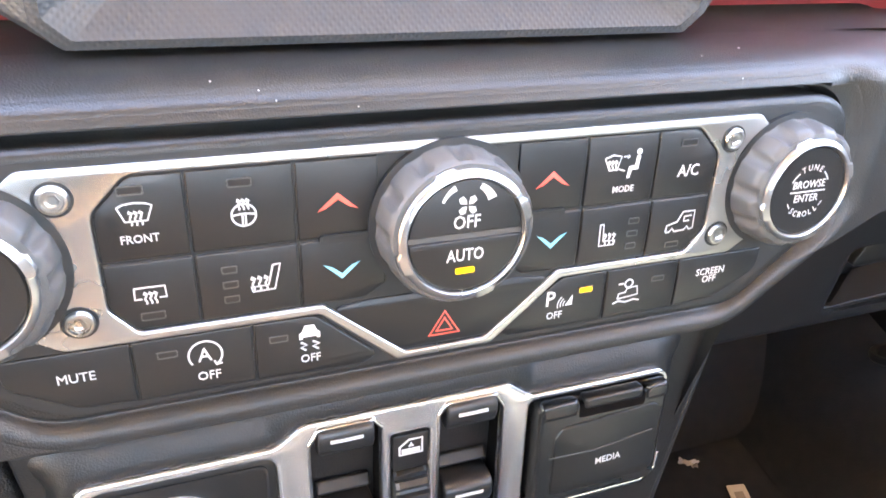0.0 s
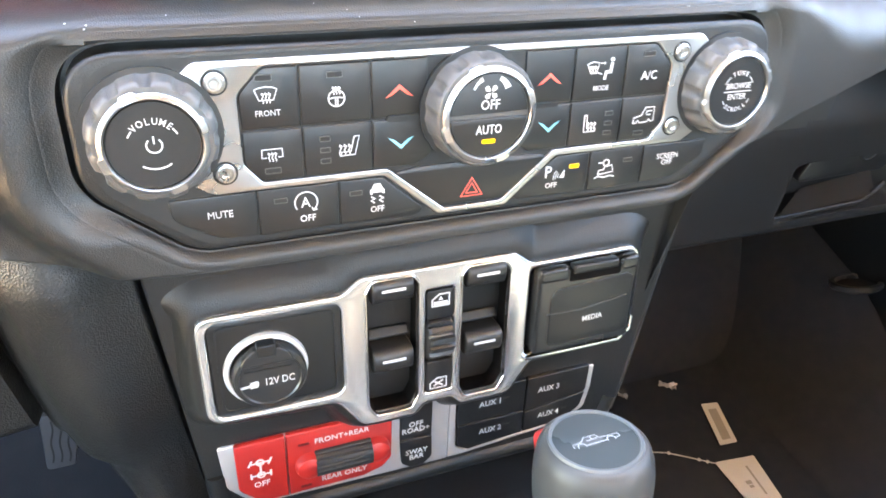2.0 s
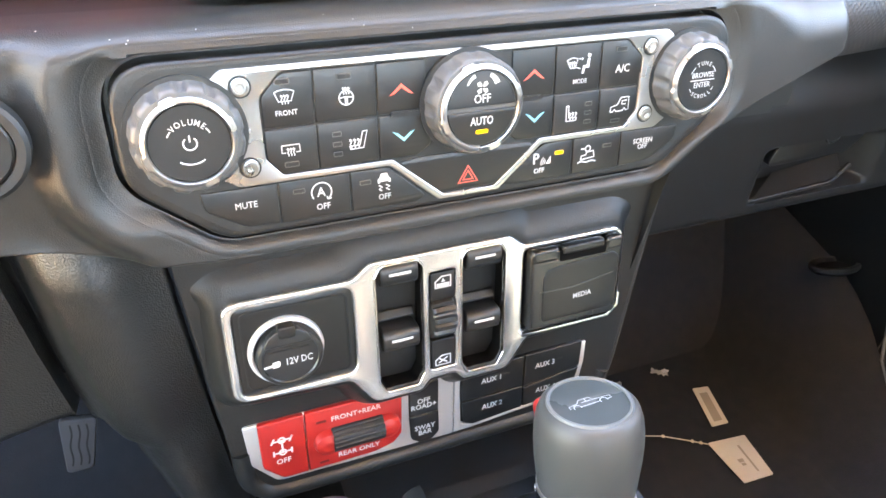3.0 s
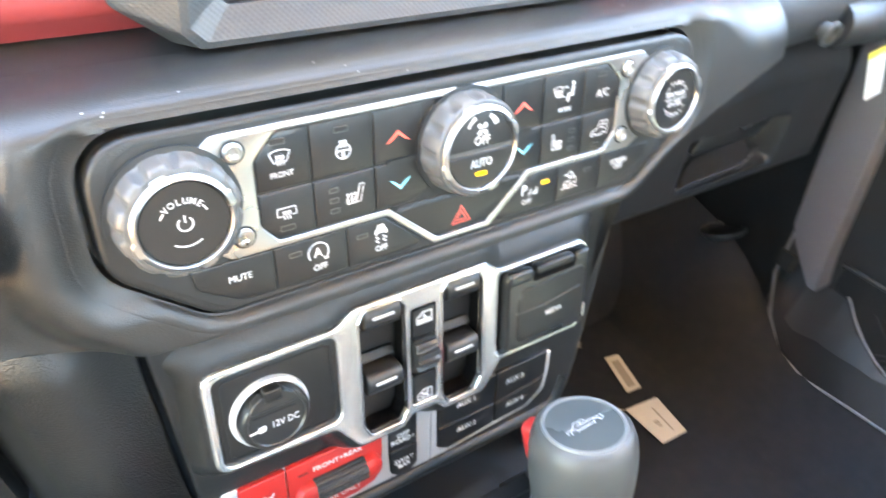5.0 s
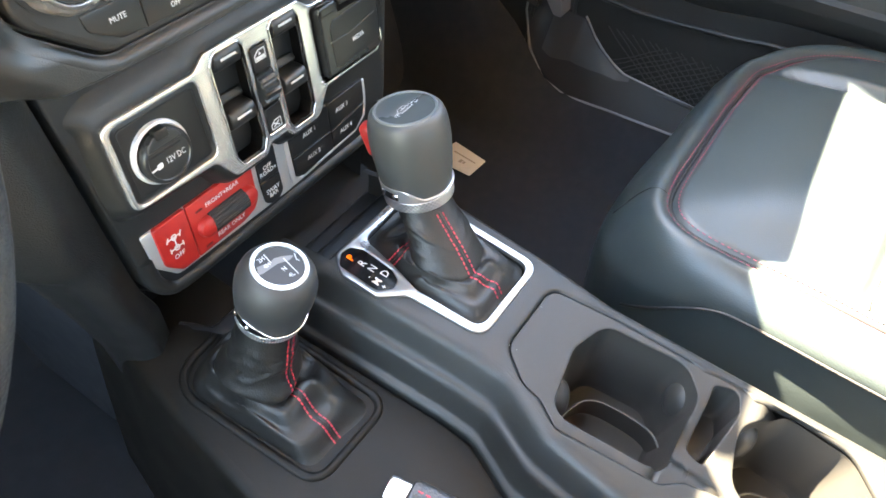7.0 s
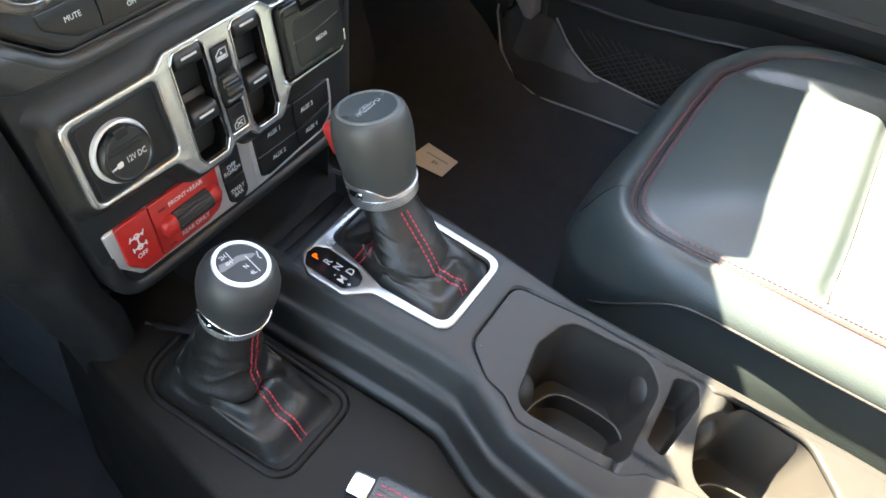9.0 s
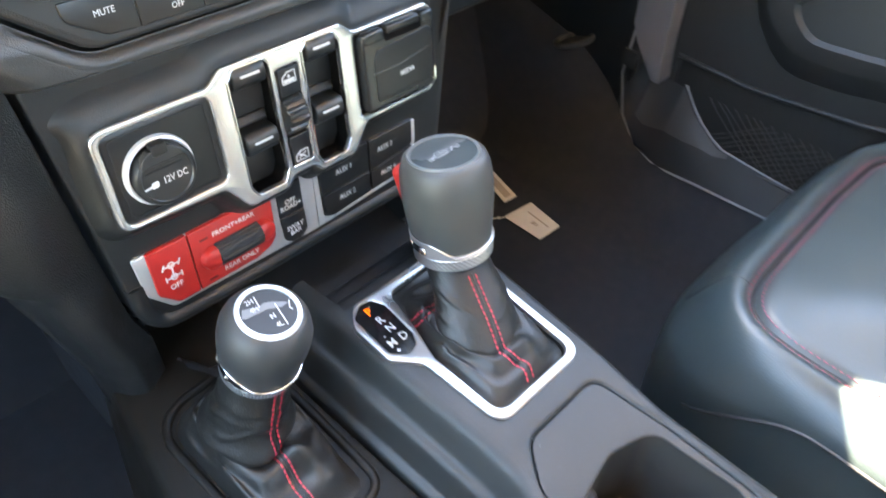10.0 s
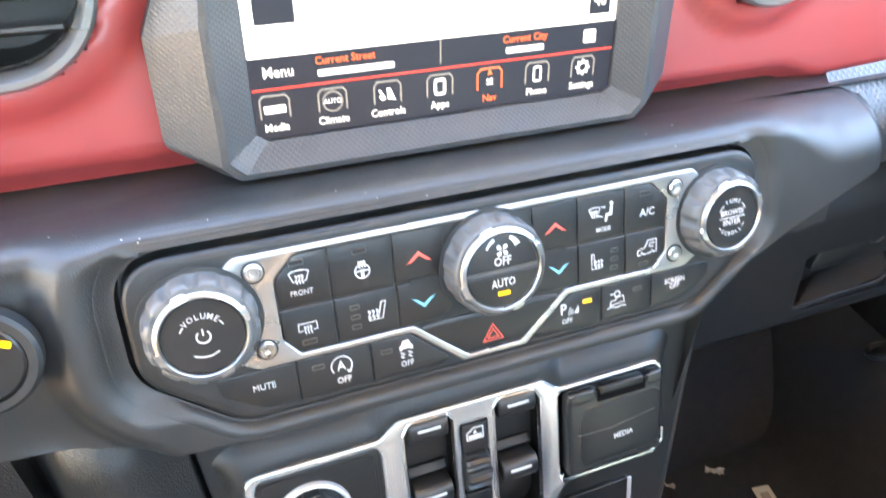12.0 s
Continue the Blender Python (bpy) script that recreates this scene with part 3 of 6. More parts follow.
lathe("rail_socket", [(9.5, 0), (9.5, 3), (7.0, 3.4), (6.0, -6), (0.1, -6)], KNOBGREY, dash, basis((0.335, 0.0445, 0.561), -10), n=28, cap=False)
lathe("socket_plug", [(4.2, -6), (4.2, -2.2), (3.2, -1.8)], STEEL, dash, basis((0.335, 0.0445, 0.561), -10), n=20)

tube("grab_bar", [bend([(0.362, 0.058, 0.5595), (0.39, 0.055, 0.5590), (0.45, 0.058, 0.556), (0.60, 0.068, 0.556), (0.745, 0.074, 0.560)], k / 24) for k in range(25)], 0.0172, SOFT, dash, "smooth black grab bar on the passenger side", res=6)
label = thing("paper_label", (0.405, 0.036, 0.541), "white paper label with a yellow end hanging from the grab bar", "label")


def paper(v0, v1):
    """A thin leaning strip of paper between two points along its length."""
    def f(u, v):
        a = 2 * math.pi * u
        k = v0 + (v1 - v0) * v
        c, s = max(-1, min(1, 1.6 * math.cos(a))), max(-1, min(1, 1.6 * math.sin(a)))
        return (0.4035 + 0.033 * k + 0.0105 * c, 0.0365 + 0.002 * k + 0.0003 * s, 0.5415 - 0.044 * k + 0.002 * c)
    return f


attach("strip", finish(grid_mesh(paper(0.1, 1.0), 16, 6, True), WHITE), label)
attach("end_tab", finish(grid_mesh(paper(-0.02, 0.1), 16, 2, True), material("yellow_paper", (0.7, 0.55, 0.05), 0.6)), label, "yellow end")

# glove box
glove = thing("glove_box", (0.4, 0.1, 0.4), "closed black glove box with a recessed latch", "glove box")


def glove_skin(u, v):
    x = 0.158 + 0.385 * u
    z = 0.376 + 0.174 * v
    y = 0.095 + 0.03 * smooth(0.6, 1.0, v) + 0.03 * smooth(0.14, 0.0, v) ** 1.5 + 0.03 * smooth(0.1, 0.0, u) + 0.14 * smooth(0.90, 1.0, u) ** 1.6
    if 0.300 < x < 0.440:
        y += 0.028 * smooth(0.404, 0.408, z) * smooth(0.456, 0.450, z) * smooth(0.300, 0.325, x) * smooth(0.440, 0.420, x)
    return (x, y, z)


attach("lid", finish(grid_mesh(glove_skin, 120, 80), GLOVE, 60), glove)
slab("latch", [rounded([(312, 436), (328, 474), (408, 478), (414, 452), (400, 438)], 6)], 4, 8, BUTTON, glove, basis((0, 0.103, 0), 0), bevel=1.5)
lathe("lock", [(9, 0), (9, 1.5), (7.5, 2), (7.0, 1.2)], DARK, glove, basis((0.376, 0.099, 0.458), 0), n=24)


def latch_scoop(u, v):
    """The sloping floor of the latch recess, later given a paler plastic as its light."""
    lo = (0.307 + 0.096 * u, 0.0965, 0.4085 + 0.008 * u)
    hi = (0.350 + 0.072 * u, 0.1215, 0.4135 + 0.008 * u)
    return tuple(a + (b_ - a) * v for a, b_ in zip(lo, hi))


# paler than the lid's plastic to paint the light on this upward facet
attach("latch_scoop", finish(grid_mesh(latch_scoop, 12, 6), DOORPLASTIC, 60), glove)
tube("latch_edge", [(0.304, 0.099, 0.406), (0.395, 0.099, 0.409), (0.412, 0.100, 0.424)], 0.0022, GLOVE, glove)
block("under_panel", (0.16, 0.122, 0.378), (0.53, 0.5, 0.388), DARK, glove, bevel=0.002)

# knee panel and steering column side
knee = thing("knee_panel", (-0.17, 0.06, 0.3), "grained black knee panel beside the centre stack", "dash panel")


def knee_left(z):
    return along([0.0, 0.28, 0.33, 0.376, 0.386, 0.40, 0.44, 0.475, 0.55], [-0.125, -0.153, -0.165, -0.178, -0.190, -0.193, -0.199, -0.203, -0.212], z)


def knee_skin(u, v):
    z = 0.0 + 0.55 * v
    right = along([0.0, 0.30, 0.325, 0.345, 0.39, 0.48, 0.51, 0.55], [-0.0995, -0.1130, -0.1213, -0.1242, -0.1290, -0.1378, -0.1412, -0.146], z)
    left = knee_left(z)
    x = right + (left - right) * u
    upper = smooth(0.36, 0.44, z) * smooth(0.53, 0.49, z)
    y = along([0.0, 0.20, 0.345, 0.51, 0.55], [0.045, 0.030, 0.034, 0.047, 0.052], z)
    y -= (0.010 + 0.010 * upper) * math.exp(-((u - 0.45) / 0.32) ** 2)
    y -= 0.004 * upper * math.exp(-((u - 0.80) / 0.18) ** 2)
    y += 0.008 * smooth(0.02, 0.0, u) + 0.018 * smooth(0.62, 1.0, u) ** 2
    return (x, y, z)


attach("skin", finish(grid_mesh(knee_skin, 90, 150), KNEE, 60), knee)


def column_skin(u, v):
    z = 0.372 + 0.18 * v + 0.012 * smooth(0.3, 0.0, u)
    x = knee_left(max(z, 0.39)) - 0.0032 - 0.30 * u
    y = 0.050 + 0.012 * smooth(0.006, 0.0, u) + 0.05 * smooth(0.08, 0.0, v) ** 2 - 0.02 * u
    return (x, y, z)


attach("column_cover", finish(grid_mesh(column_skin, 160, 50), KNEE, 60), knee, "smooth black panel under the steering column")
block("groove_back", (-0.42, 0.075, 0.40), (-0.14, 0.09, 0.56), DARK, knee, bevel=0.004)
block("tunnel_side", (-0.125, 0.06, -0.03), (-0.10, 0.5, 0.30), CARPET, knee, bevel=0.01)

# starter button on the bolster
starter = thing("starter_button", (-0.192, 0.0, 0.577), "round black engine start button with an amber lamp", "button")
ST = UP @ Matrix.Translation((-194, 14.5, 5.5))
lathe("surround", [(20, -6), (20, 1.0), (18.5, 2.2), (15.5, 2.0), (15.5, 0)], DARK, starter, ST, n=40, cap=False)
lathe("cap", [(15, -2), (15, 1.2), (14, 2.0), (10, 1.7)], BUTTON, starter, ST, n=40)
slab("lamp", [box2(1.5, 8.2, 9.0, 10.6, 0.6)], 2.3, 0.8, AMBER, starter, ST @ Matrix.Rotation(radians(-22), 4, "Z"))
lettering("START", starter, ST, (0, 0.5), 3.6, 1.9)
mark("lettering_bars", starter, ST, (0, -4.5), 1.9, WHITE, lines=[[(-4, 0), (4, 0)]], w=1.2)

# air vents
vents = "round dash vents"


def air_vent(x, z, r):
    v = thing("air_vent", (x, 0.07, z), "round black air vent with a satin silver ring", "air vent", vents)
    m = basis((x, 0.068, z), 0)
    lathe("ring", [(r, -4), (r, 6), (r - 1.5, 8), (r - 4, 8), (r - 6.5, 4), (r - 7, -6)], SILVER, v, m, n=56, cap=False)
    lathe("duct", [(0.1, -34), (r - 6.8, -34), (r - 6.8, 2)], DARK, v, m, n=40, cap=False)
    for k in range(4):
        yy = (k - 1.5) * 12.5
        half = math.sqrt(max(4, (r - 8) ** 2 - yy ** 2))
        slab("vane", [box2(-half, -8, half, 4, 1)], 0.7, 1.4, BUTTON, v, m @ Matrix.Translation((0, yy, 1)) @ Matrix.Rotation(radians(72), 4, "X"))
    slab("knob", [box2(-4, -9, 4, 9, 2)], 7, 6, BUTTON, v, m, bevel=1)
    return v


air_vent(-0.170, 0.690, 39)
air_vent(0.182, 0.690, 39)

# touchscreen
screen = thing("touchscreen", (0, 0.058, 0.61), "lit navigation touchscreen in a knurled grey bezel", "touchscreen")
BEZEL = knurled("knurled_dark_grey_plastic", (0.032, 0.032, 0.033), 0.52, 0.0017)


def bezel_strict():
    me = bpy.data.meshes.new("bezel")
    def loop(w, foot, low, cut, high):
        """Half the width, then the heights of the foot, the lower corner, the side's cut and the top."""
        k = w - foot[0]
        right = [(foot[0], foot[1]), (w, low), (w, cut), (w - 0.4 * k, cut + 20), (w - 0.4 * k, high - 14), (w - k, high)]
        return right + [(-x, y) for x, y in reversed(right)]
    out = [rounded(p, r, 5) for p, r in (
        (loop(121, (99, -29), -12, 31, 132), 6), (loop(121, (99, -29), -12, 31, 132), 6),
        (loop(101, (94.5, -25.5), -19, 36, 124), 3), (loop(98, (92, -23), -17, 37, 121), 3),
        (loop(85, (80.5, -13.5), -10.5, 40, 112.5), 0.4), (loop(85, (80.5, -13.5), -10.5, 40, 112.5), 0.4))]
    hs = (-34, -7, 8.5, 9, 0, -4)
    n = len(out[0])
    verts = [(x, y, h) for ring, h in zip(out, hs) for x, y in ring]
    faces = [(j * n + i, j * n + (i + 1) % n, (j + 1) * n + (i + 1) % n, (j + 1) * n + i) for j in range(len(out) - 1) for i in range(n)]
    me.from_pydata(verts, [], faces)
    return me


attach("bezel", finish(move(bezel_strict(), SC), BEZEL, 28), screen, "knurled dark grey bezel")
DISPLAY = glowing("display_dark", (0.010, 0.011, 0.018), 0.05)
MAPGLOW = glowing("display_map", (0.95, 0.96, 0.98), 0.05)
DTEXT = glowing("display_white", (0.9, 0.9, 0.92), 0.035)
DRED = glowing("display_red", (0.75, 0.06, 0.04), 0.03)
DORANGE = glowing("display_orange", (0.95, 0.17, 0.05), 0.03)
DGREY = glowing("display_grey", (0.16, 0.15, 0.14), 0.05)
slab("display", [box2(-84.5, -13, 84.5, 112, 0.5)], -1.6, 2.0, DISPLAY, screen, SC, label="dark glossy display")
slab("map_area", [box2(-84.5, 20.5, 84.5, 112, 0)], -1.45, 0.2, MAPGLOW, screen, SC, label="white lit map")
slab("map_key", [box2(70, 24, 81, 36, 0.6)], -1.3, 0.2, DISPLAY, screen, SC)
slab("map_key", [box2(-80, 33, -64, 44, 0.6)], -1.3, 0.2, DISPLAY, screen, SC)
lettering("40", screen, SC, (75.5, 30), 7, -1.2, DTEXT)
slab("divider", [box2(-84.4, 7.2, 84.4, 8.0)], -1.4, 0.2, DRED, screen, SC)
slab("divider", [box2(-3.2, 10, -2.6, 20)], -1.4, 0.2, DGREY, screen, SC)
lettering("Menu", screen, SC, (-73, 14.2), 6.2, -1.4, DTEXT)
lettering("Current Street", screen, SC, (-45, 17.0), 4.6, -1.4, DORANGE)
mark("street_bar", screen, SC, (-38, 12.0), -1.4, DTEXT, fills=[box2(-19, -1.3, 14, 1.3, 0.6)])
lettering("Current City", screen, SC, (38, 16.8), 4.6, -1.4, DORANGE)
mark("city_bar", screen, SC, (38, 12.0), -1.4, DTEXT, fills=[box2(-9.5, -1.3, 9.5, 1.3, 0.6)])
mark("notice_sign", screen, SC, (71.5, 14.3), -1.4, DTEXT, fills=[box2(-3.2, -3, 3.2, 3, 0.8)])
for k, word in enumerate(("Media", "Climate", "Controls", "Apps", "Nav", "Phone", "Settings")):
    x = -76 + 24.2 * k
    lit = word == "Nav"
    mark("app_border", screen, SC, (x, 0), -1.4, DORANGE if lit else DGREY, lines=[[(-6, -4.5), (-6, 3.2), (-4.5, 5), (4.5, 5), (6, 3.2), (6, -4.5)]], w=0.8)
    lettering(word, screen, SC, (x, -8.6), 4.7, -1.4, DORANGE if lit else DTEXT)
    if word == "Media":
        mark("app_sign", screen, SC, (x, -0.8), -1.4, DTEXT, fills=[box2(-4.5, -1.6, 4.5, 1.6, 0.5)])
    elif word == "Climate":
        mark("app_sign", screen, SC, (x, -0.5), -1.4, DGREY, lines=[arc2(0, 0, 4.2, 0, 360, 20)], w=0.7)
        lettering("AUTO", screen, SC, (x, -0.5), 3.0, -1.35, DTEXT)
    elif word == "Controls":
        mark("app_sign", screen, SC, (x, -0.6), -1.4, DTEXT, lines=[[(-3.6, 2), (-1.2, -2)], [(-3.6, -0.5), (-2, -2.4)], [(0.5, 2), (2.6, -2.6)]], w=1.1, fills=[[(-0.4, 2.6), (1.4, 2.6), (3.6, -3.0), (0, -2.2)]])
    elif word == "Apps":
        mark("app_sign", screen, SC, (x, -0.4), -1.4, DTEXT, lines=[box2(-2.2, -3.2, 2.2, 3.2, 1)], cyclic=(0,), w=1.3)
    elif word == "Nav":
        mark("app_sign", screen, SC, (x, 2.8), -1.4, DORANGE, fills=[[(-1.2, -0.6), (0, 2), (1.2, -0.6)]])
        lettering("SE", screen, SC, (x, -1.2), 4.0, -1.35, DTEXT)
    elif word == "Phone":
        mark("app_sign", screen, SC, (x, -0.4), -1.4, DTEXT, lines=[box2(-1.8, -3.2, 1.8, 3.2, 0.8)], cyclic=(0,), w=0.9)
    else:
        mark("app_sign", screen, SC, (x, 0), -1.4, DTEXT, lines=[arc2(0, 0, 2.4, 0, 360, 20)] + [[(2.4 * math.cos(a), 2.4 * math.sin(a)), (3.7 * math.cos(a), 3.7 * math.sin(a))] for a in [k2 * math.pi / 4 for k2 in range(8)]], w=1.3)

# ---- climate and audio control panel ----
hvac = thing("climate_control_panel", (0, 0.011, 0.525), "black climate and audio panel with a satin silver surround", "control panel")


slab("housing", [POD], 0.6, 18, PANEL, hvac, UP, bevel=2.2, res=3, label="black plastic housing", angle=50)
slab("backing", [[(x * 0.965, y * 0.93) for x, y in POD]], 0.75, 0.4, DARK, hvac, UP)

# the silver surround
half_out = [(15.5, -35.5), (38.5, -15.5), (104, -15.5), (115, -8), (118, 10), (114, 26), (106, 33.2)]
half_in = [(13, -33), (37, -12.8), (85.5, -12.8), (92.0, -5), (92.0, 21), (83, 30.4)]
outer_loop = rounded(half_out + [(-x, y) for x, y in reversed(half_out)], [3, 3, 6, 6, 6, 6, 5, 5, 6, 6, 6, 6, 3, 3], 4)
inner_loop = rounded(half_in + [(-x, y) for x, y in reversed(half_in)], [2.5, 2, 3, 4, 5, 5, 5, 5, 4, 3, 2, 2.5], 4)
slab("surround", [outer_loop, inner_loop], 2.0, 2.4, SILVER, hvac, UP, bevel=0.7, res=2, label="satin silver surround plate", angle=40)
SCREW_AT = [(-99, 26), (-98.8, -7.2), (96, 25.8), (97, -7.4)]
for x, y in SCREW_AT:
    lathe("screw_recess", [(4.5, 0), (4.5, 0.62), (3.0, 0.66)], DARK, hvac, UP, (x, y, 1.6), n=28)
    s = lathe("screw", [(3.7, 0), (3.7, 1.2), (3.3, 1.8), (2.7, 1.9), (2.5, 1.3), (0.1, 1.3)], STEEL, hvac, UP, (x, y, 1.6), n=28)
    lathe("screw_socket", [(1.7, 0), (1.7, 1.6), (0.9, 1.2)], STEEL, s, UP, (x, y, 1.6), n=6)


def button(name, loop, top=1.7, bevel=0.5, label=""):
    """A key with a gently cushioned face."""
    me = slab_mesh([loop], top, 3.0, bevel, 2)
    y0, y1 = min(p[1] for p in loop), max(p[1] for p in loop)
    bm = bmesh.new()
    bm.from_mesh(me)
    for k in range(1, 9):
        bmesh.ops.bisect_plane(bm, geom=bm.verts[:] + bm.edges[:] + bm.faces[:], plane_co=(0, y0 + (y1 - y0) * k / 9, 0), plane_no=(0, 1, 0))
    for v in bm.verts:
        if v.co.z > top - 1.2:
            v.co.z -= 0.55 * (2 * (v.co.y - y0) / (y1 - y0) - 1) ** 2
    bm.to_mesh(me)
    bm.free()
    me.name = name
    return attach(name, finish(move(me, UP), BUTTON, 40), hvac, label)


def lamp(parent, x, y, mat=None, w=5.4, h=1.7, top=1.75):
    slab("indicator_rim", [box2(x - w / 2 - 0.35, y - h / 2 - 0.35, x + w / 2 + 0.35, y + h / 2 + 0.35, 0.5), box2(x - w / 2, y - h / 2, x + w / 2, y + h / 2, 0.4)], top + 0.14, 0.3, LAMP_RIM, parent, UP)
    return slab("indicator", [box2(x - w / 2, y - h / 2, x + w / 2, y + h / 2, 0.4)], top + (0.25 if mat else 0.02), 0.4, mat or LAMP_OFF, parent, UP)


def heat(x, y, h=4.0, s=1.5, n=3):
    """Rising wavy lines with arrow heads."""
    out = []
    for k in range(n):
        cx = x + (k - (n - 1) / 2) * s
        out.append([(cx + 0.28 * math.sin(i * 1.3), y + h * i / 8) for i in range(9)])
        out.append([(cx - 0.45, y + h - 0.8), (cx + 0.28 * math.sin(8 * 1.3), y + h + 0.1), (cx + 0.65, y + h - 0.7)])
    return out


T = 1.78
MID = 7.4
# upper row, driver side
b = button("button", rounded([(-91.6, MID + 0.3), (-70.4, MID + 0.3), (-70.4, 30.0), (-83, 30.0), (-91.6, 21)], [0.6, 0.6, 0.6, 5, 5]))
lamp(b, -82.5, 26.4)
mark("sign", b, UP, (-82, 20.2), T, WHITE, lines=[[(-5, 2.6), (-3.2, 3.4), (0, 3.8), (3.2, 3.4), (5, 2.6), (3.2, -2.2), (-3.2, -2.2), (-5, 2.6)]] + heat(0, -3.6, 4.6), w=0.55, scale=0.80)
lettering("FRONT", b, UP, (-81.8, 13.6), 3.05, T)
b = button("button", box2(-69.8, MID + 0.3, -43.6, 30.0, 0.6))
lamp(b, -57, 26.0)
mark("sign", b, UP, (-56.6, 17.2), T, WHITE, lines=[arc2(0, 0, 3.9, 0, 360, 28), [(-3.7, 0), (-1, 0.4), (1, 0.4), (3.7, 0)], [(-0.5, 0), (-0.5, -3.6)], [(0.5, 0), (0.5, -3.6)]] + heat(0, 1.8, 3.6, 1.4), w=0.62, scale=0.78)
b = button("button", box2(-43.0, MID + 0.3, -21, 30.0, 0.6))
mark("arrow", b, UP, (-32.2, 17.9), T, CORAL, fills=[[(-5.6, -2.2), (0, 2.8), (5.6, -2.2), (3.2, -1.4), (0, 1.0), (-3.2, -1.4)]])
b = button("button", rounded([(-91.6, -5), (-85.6, -12.4), (-70.2, -12.4), (-70.2, MID - 0.3), (-91.6, MID - 0.3)], [4, 3, 0.6, 0.6, 0.6]))
lamp(b, -81.6, -8.4)
mark("sign", b, UP, (-81.5, -2.0), T, WHITE, lines=[[(-4.6, 2.6), (4.6, 2.6), (4.8, -1.4), (2.6, -1.4)], [(-2.6, -1.4), (-4.8, -1.4), (-4.6, 2.6)]] + heat(0, -3.4, 4.2), w=0.6, scale=0.80)
b = button("button", box2(-69.6, -12.4, -43.4, MID - 0.3, 0.6))
for k in range(3):
    lamp(b, -61.6, 2.0 - 4.4 * k, w=3.4, h=1.5)
mark("sign", b, UP, (-52.6, -2.2), T, WHITE, lines=[[(2.2, 4.2), (4.2, 4.4), (2.4, -3.0), (-3.4, -3.2), (-3.8, -1.8), (0.8, -1.6), (2.2, 4.2)]] + heat(-1.5, -3.0, 4.2, 1.7), w=0.5)
b = button("button", rounded([(-42.8, -12.4), (-25, -12.4), (-19, -8), (-19, MID - 0.3), (-42.8, MID - 0.3)], 0.6))
mark("arrow", b, UP, (-31.6, -2.6), T, BLUE, fills=[[(-5.2, 2.4), (0, -2.4), (5.2, 2.4), (2.8, 1.5), (0, -0.8), (-2.8, 1.5)]])
for sx in (-1, 1):
    slab("slider_slot", [box2(min(sx * 37.5, sx * 20), MID - 1.3, max(sx * 37.5, sx * 20), MID + 1.3, 1.2)], 1.9, 1.0, DARK, hvac, UP)
    slab("slider_rib", [box2(min(sx * 36.9, sx * 20), MID - 0.8, max(sx * 36.9, sx * 20), MID + 0.8, 0.8)], 2.05, 1.0, BUTTON, hvac, UP)
# passenger side
b = button("button", box2(21, MID + 0.3, 43.2, 30.0, 0.6))
mark("arrow", b, UP, (32.4, 17.9), T, CORAL, fills=[[(-5.6, -2.2), (0, 2.8), (5.6, -2.2), (3.2, -1.4), (0, 1.0), (-3.2, -1.4)]])
b = button("button", rounded([(19, -8), (25, -12.4), (43.6, -12.4), (43.6, MID - 0.3), (19, MID - 0.3)], 0.6))
mark("arrow", b, UP, (33.8, -2.2), T, BLUE, fills=[[(-5.2, 2.4), (0, -2.4), (5.2, 2.4), (2.8, 1.5), (0, -0.8), (-2.8, 1.5)]])
b = button("button", box2(43.8, MID + 0.3, 68.2, 30.0, 0.6))
mark("sign", b, UP, (56.5, 20.8), T, WHITE, lines=[[(-7.6, 2.4), (-4.6, 3.4), (-1.4, 2.8), (-2.6, -1.8), (-5.6, -1.8), (-7.6, 2.4)], [(-0.6, 2.6), (1.6, 2.6), (1.0, 3.3), (1.7, 2.6), (1.0, 1.9)], [(-2, -1.6), (0.4, -2.4)]] + heat(-4.5, -1.6, 3.0, 1.3), w=0.5, scale=0.92,
     fills=[ring2(5.3, 4.0, 1.0, 12), [(4.6, 2.6), (6.0, 2.6), (5.6, -2.2), (3.2, -2.2), (2.6, -5.0), (1.4, -5.0), (2.0, -1.0), (4.2, -0.8)]])
lettering("MODE", b, UP, (57.2, 12.6), 2.95, T)
b = button("button", rounded([(68.8, MID + 0.3), (91.6, MID + 0.3), (91.6, 21), (83, 30.0), (68.8, 30.0)], [0.6, 0.6, 5, 5, 0.6]))
lamp(b, 79.6, 25.8)
lettering("A/C", b, UP, (81.0, 16.4), 5.4, T, bold=0.0)
b = button("button", box2(44.2, -12.4, 69.2, MID - 0.3, 0.6))
for k in range(3):
    lamp(b, 63.2, 1.2 - 4.4 * k, w=3.4, h=1.4)
mark("sign", b, UP, (54.2, -3.0), T, WHITE, lines=[[(-3.2, 4.2), (-2.0, 4.2), (-1.6, -1.6), (2.8, -1.8), (2.4, -3.2), (-3.0, -3.2), (-3.2, 4.2)]] + heat(0.6, -3.0, 3.8, 1.6), w=0.5)
b = button("button", rounded([(69.8, -12.4), (85.6, -12.4), (91.6, -5), (91.6, MID - 0.3), (69.8, MID - 0.3)], [0.6, 3, 4, 0.6, 0.6]))
lamp(b, 79.6, -9.2, w=4.6, h=1.3)
mark("sign", b, UP, (81.6, -2.0), T, WHITE, lines=[[(-5.4, -2.6), (-5.2, -0.2), (-1.4, 0.8), (0.4, 4.2), (5.0, 4.2), (5.2, -2.0), (3.8, -2.4), (2.8, -1.2), (1.8, -2.4), (-2.0, -2.6), (-3.0, -1.4), (-4.0, -2.6), (-5.4, -2.6)], [(4.0, 2.6), (1.2, 2.4), (1.2, 0.8), (3.4, 0.8)]], w=0.6)
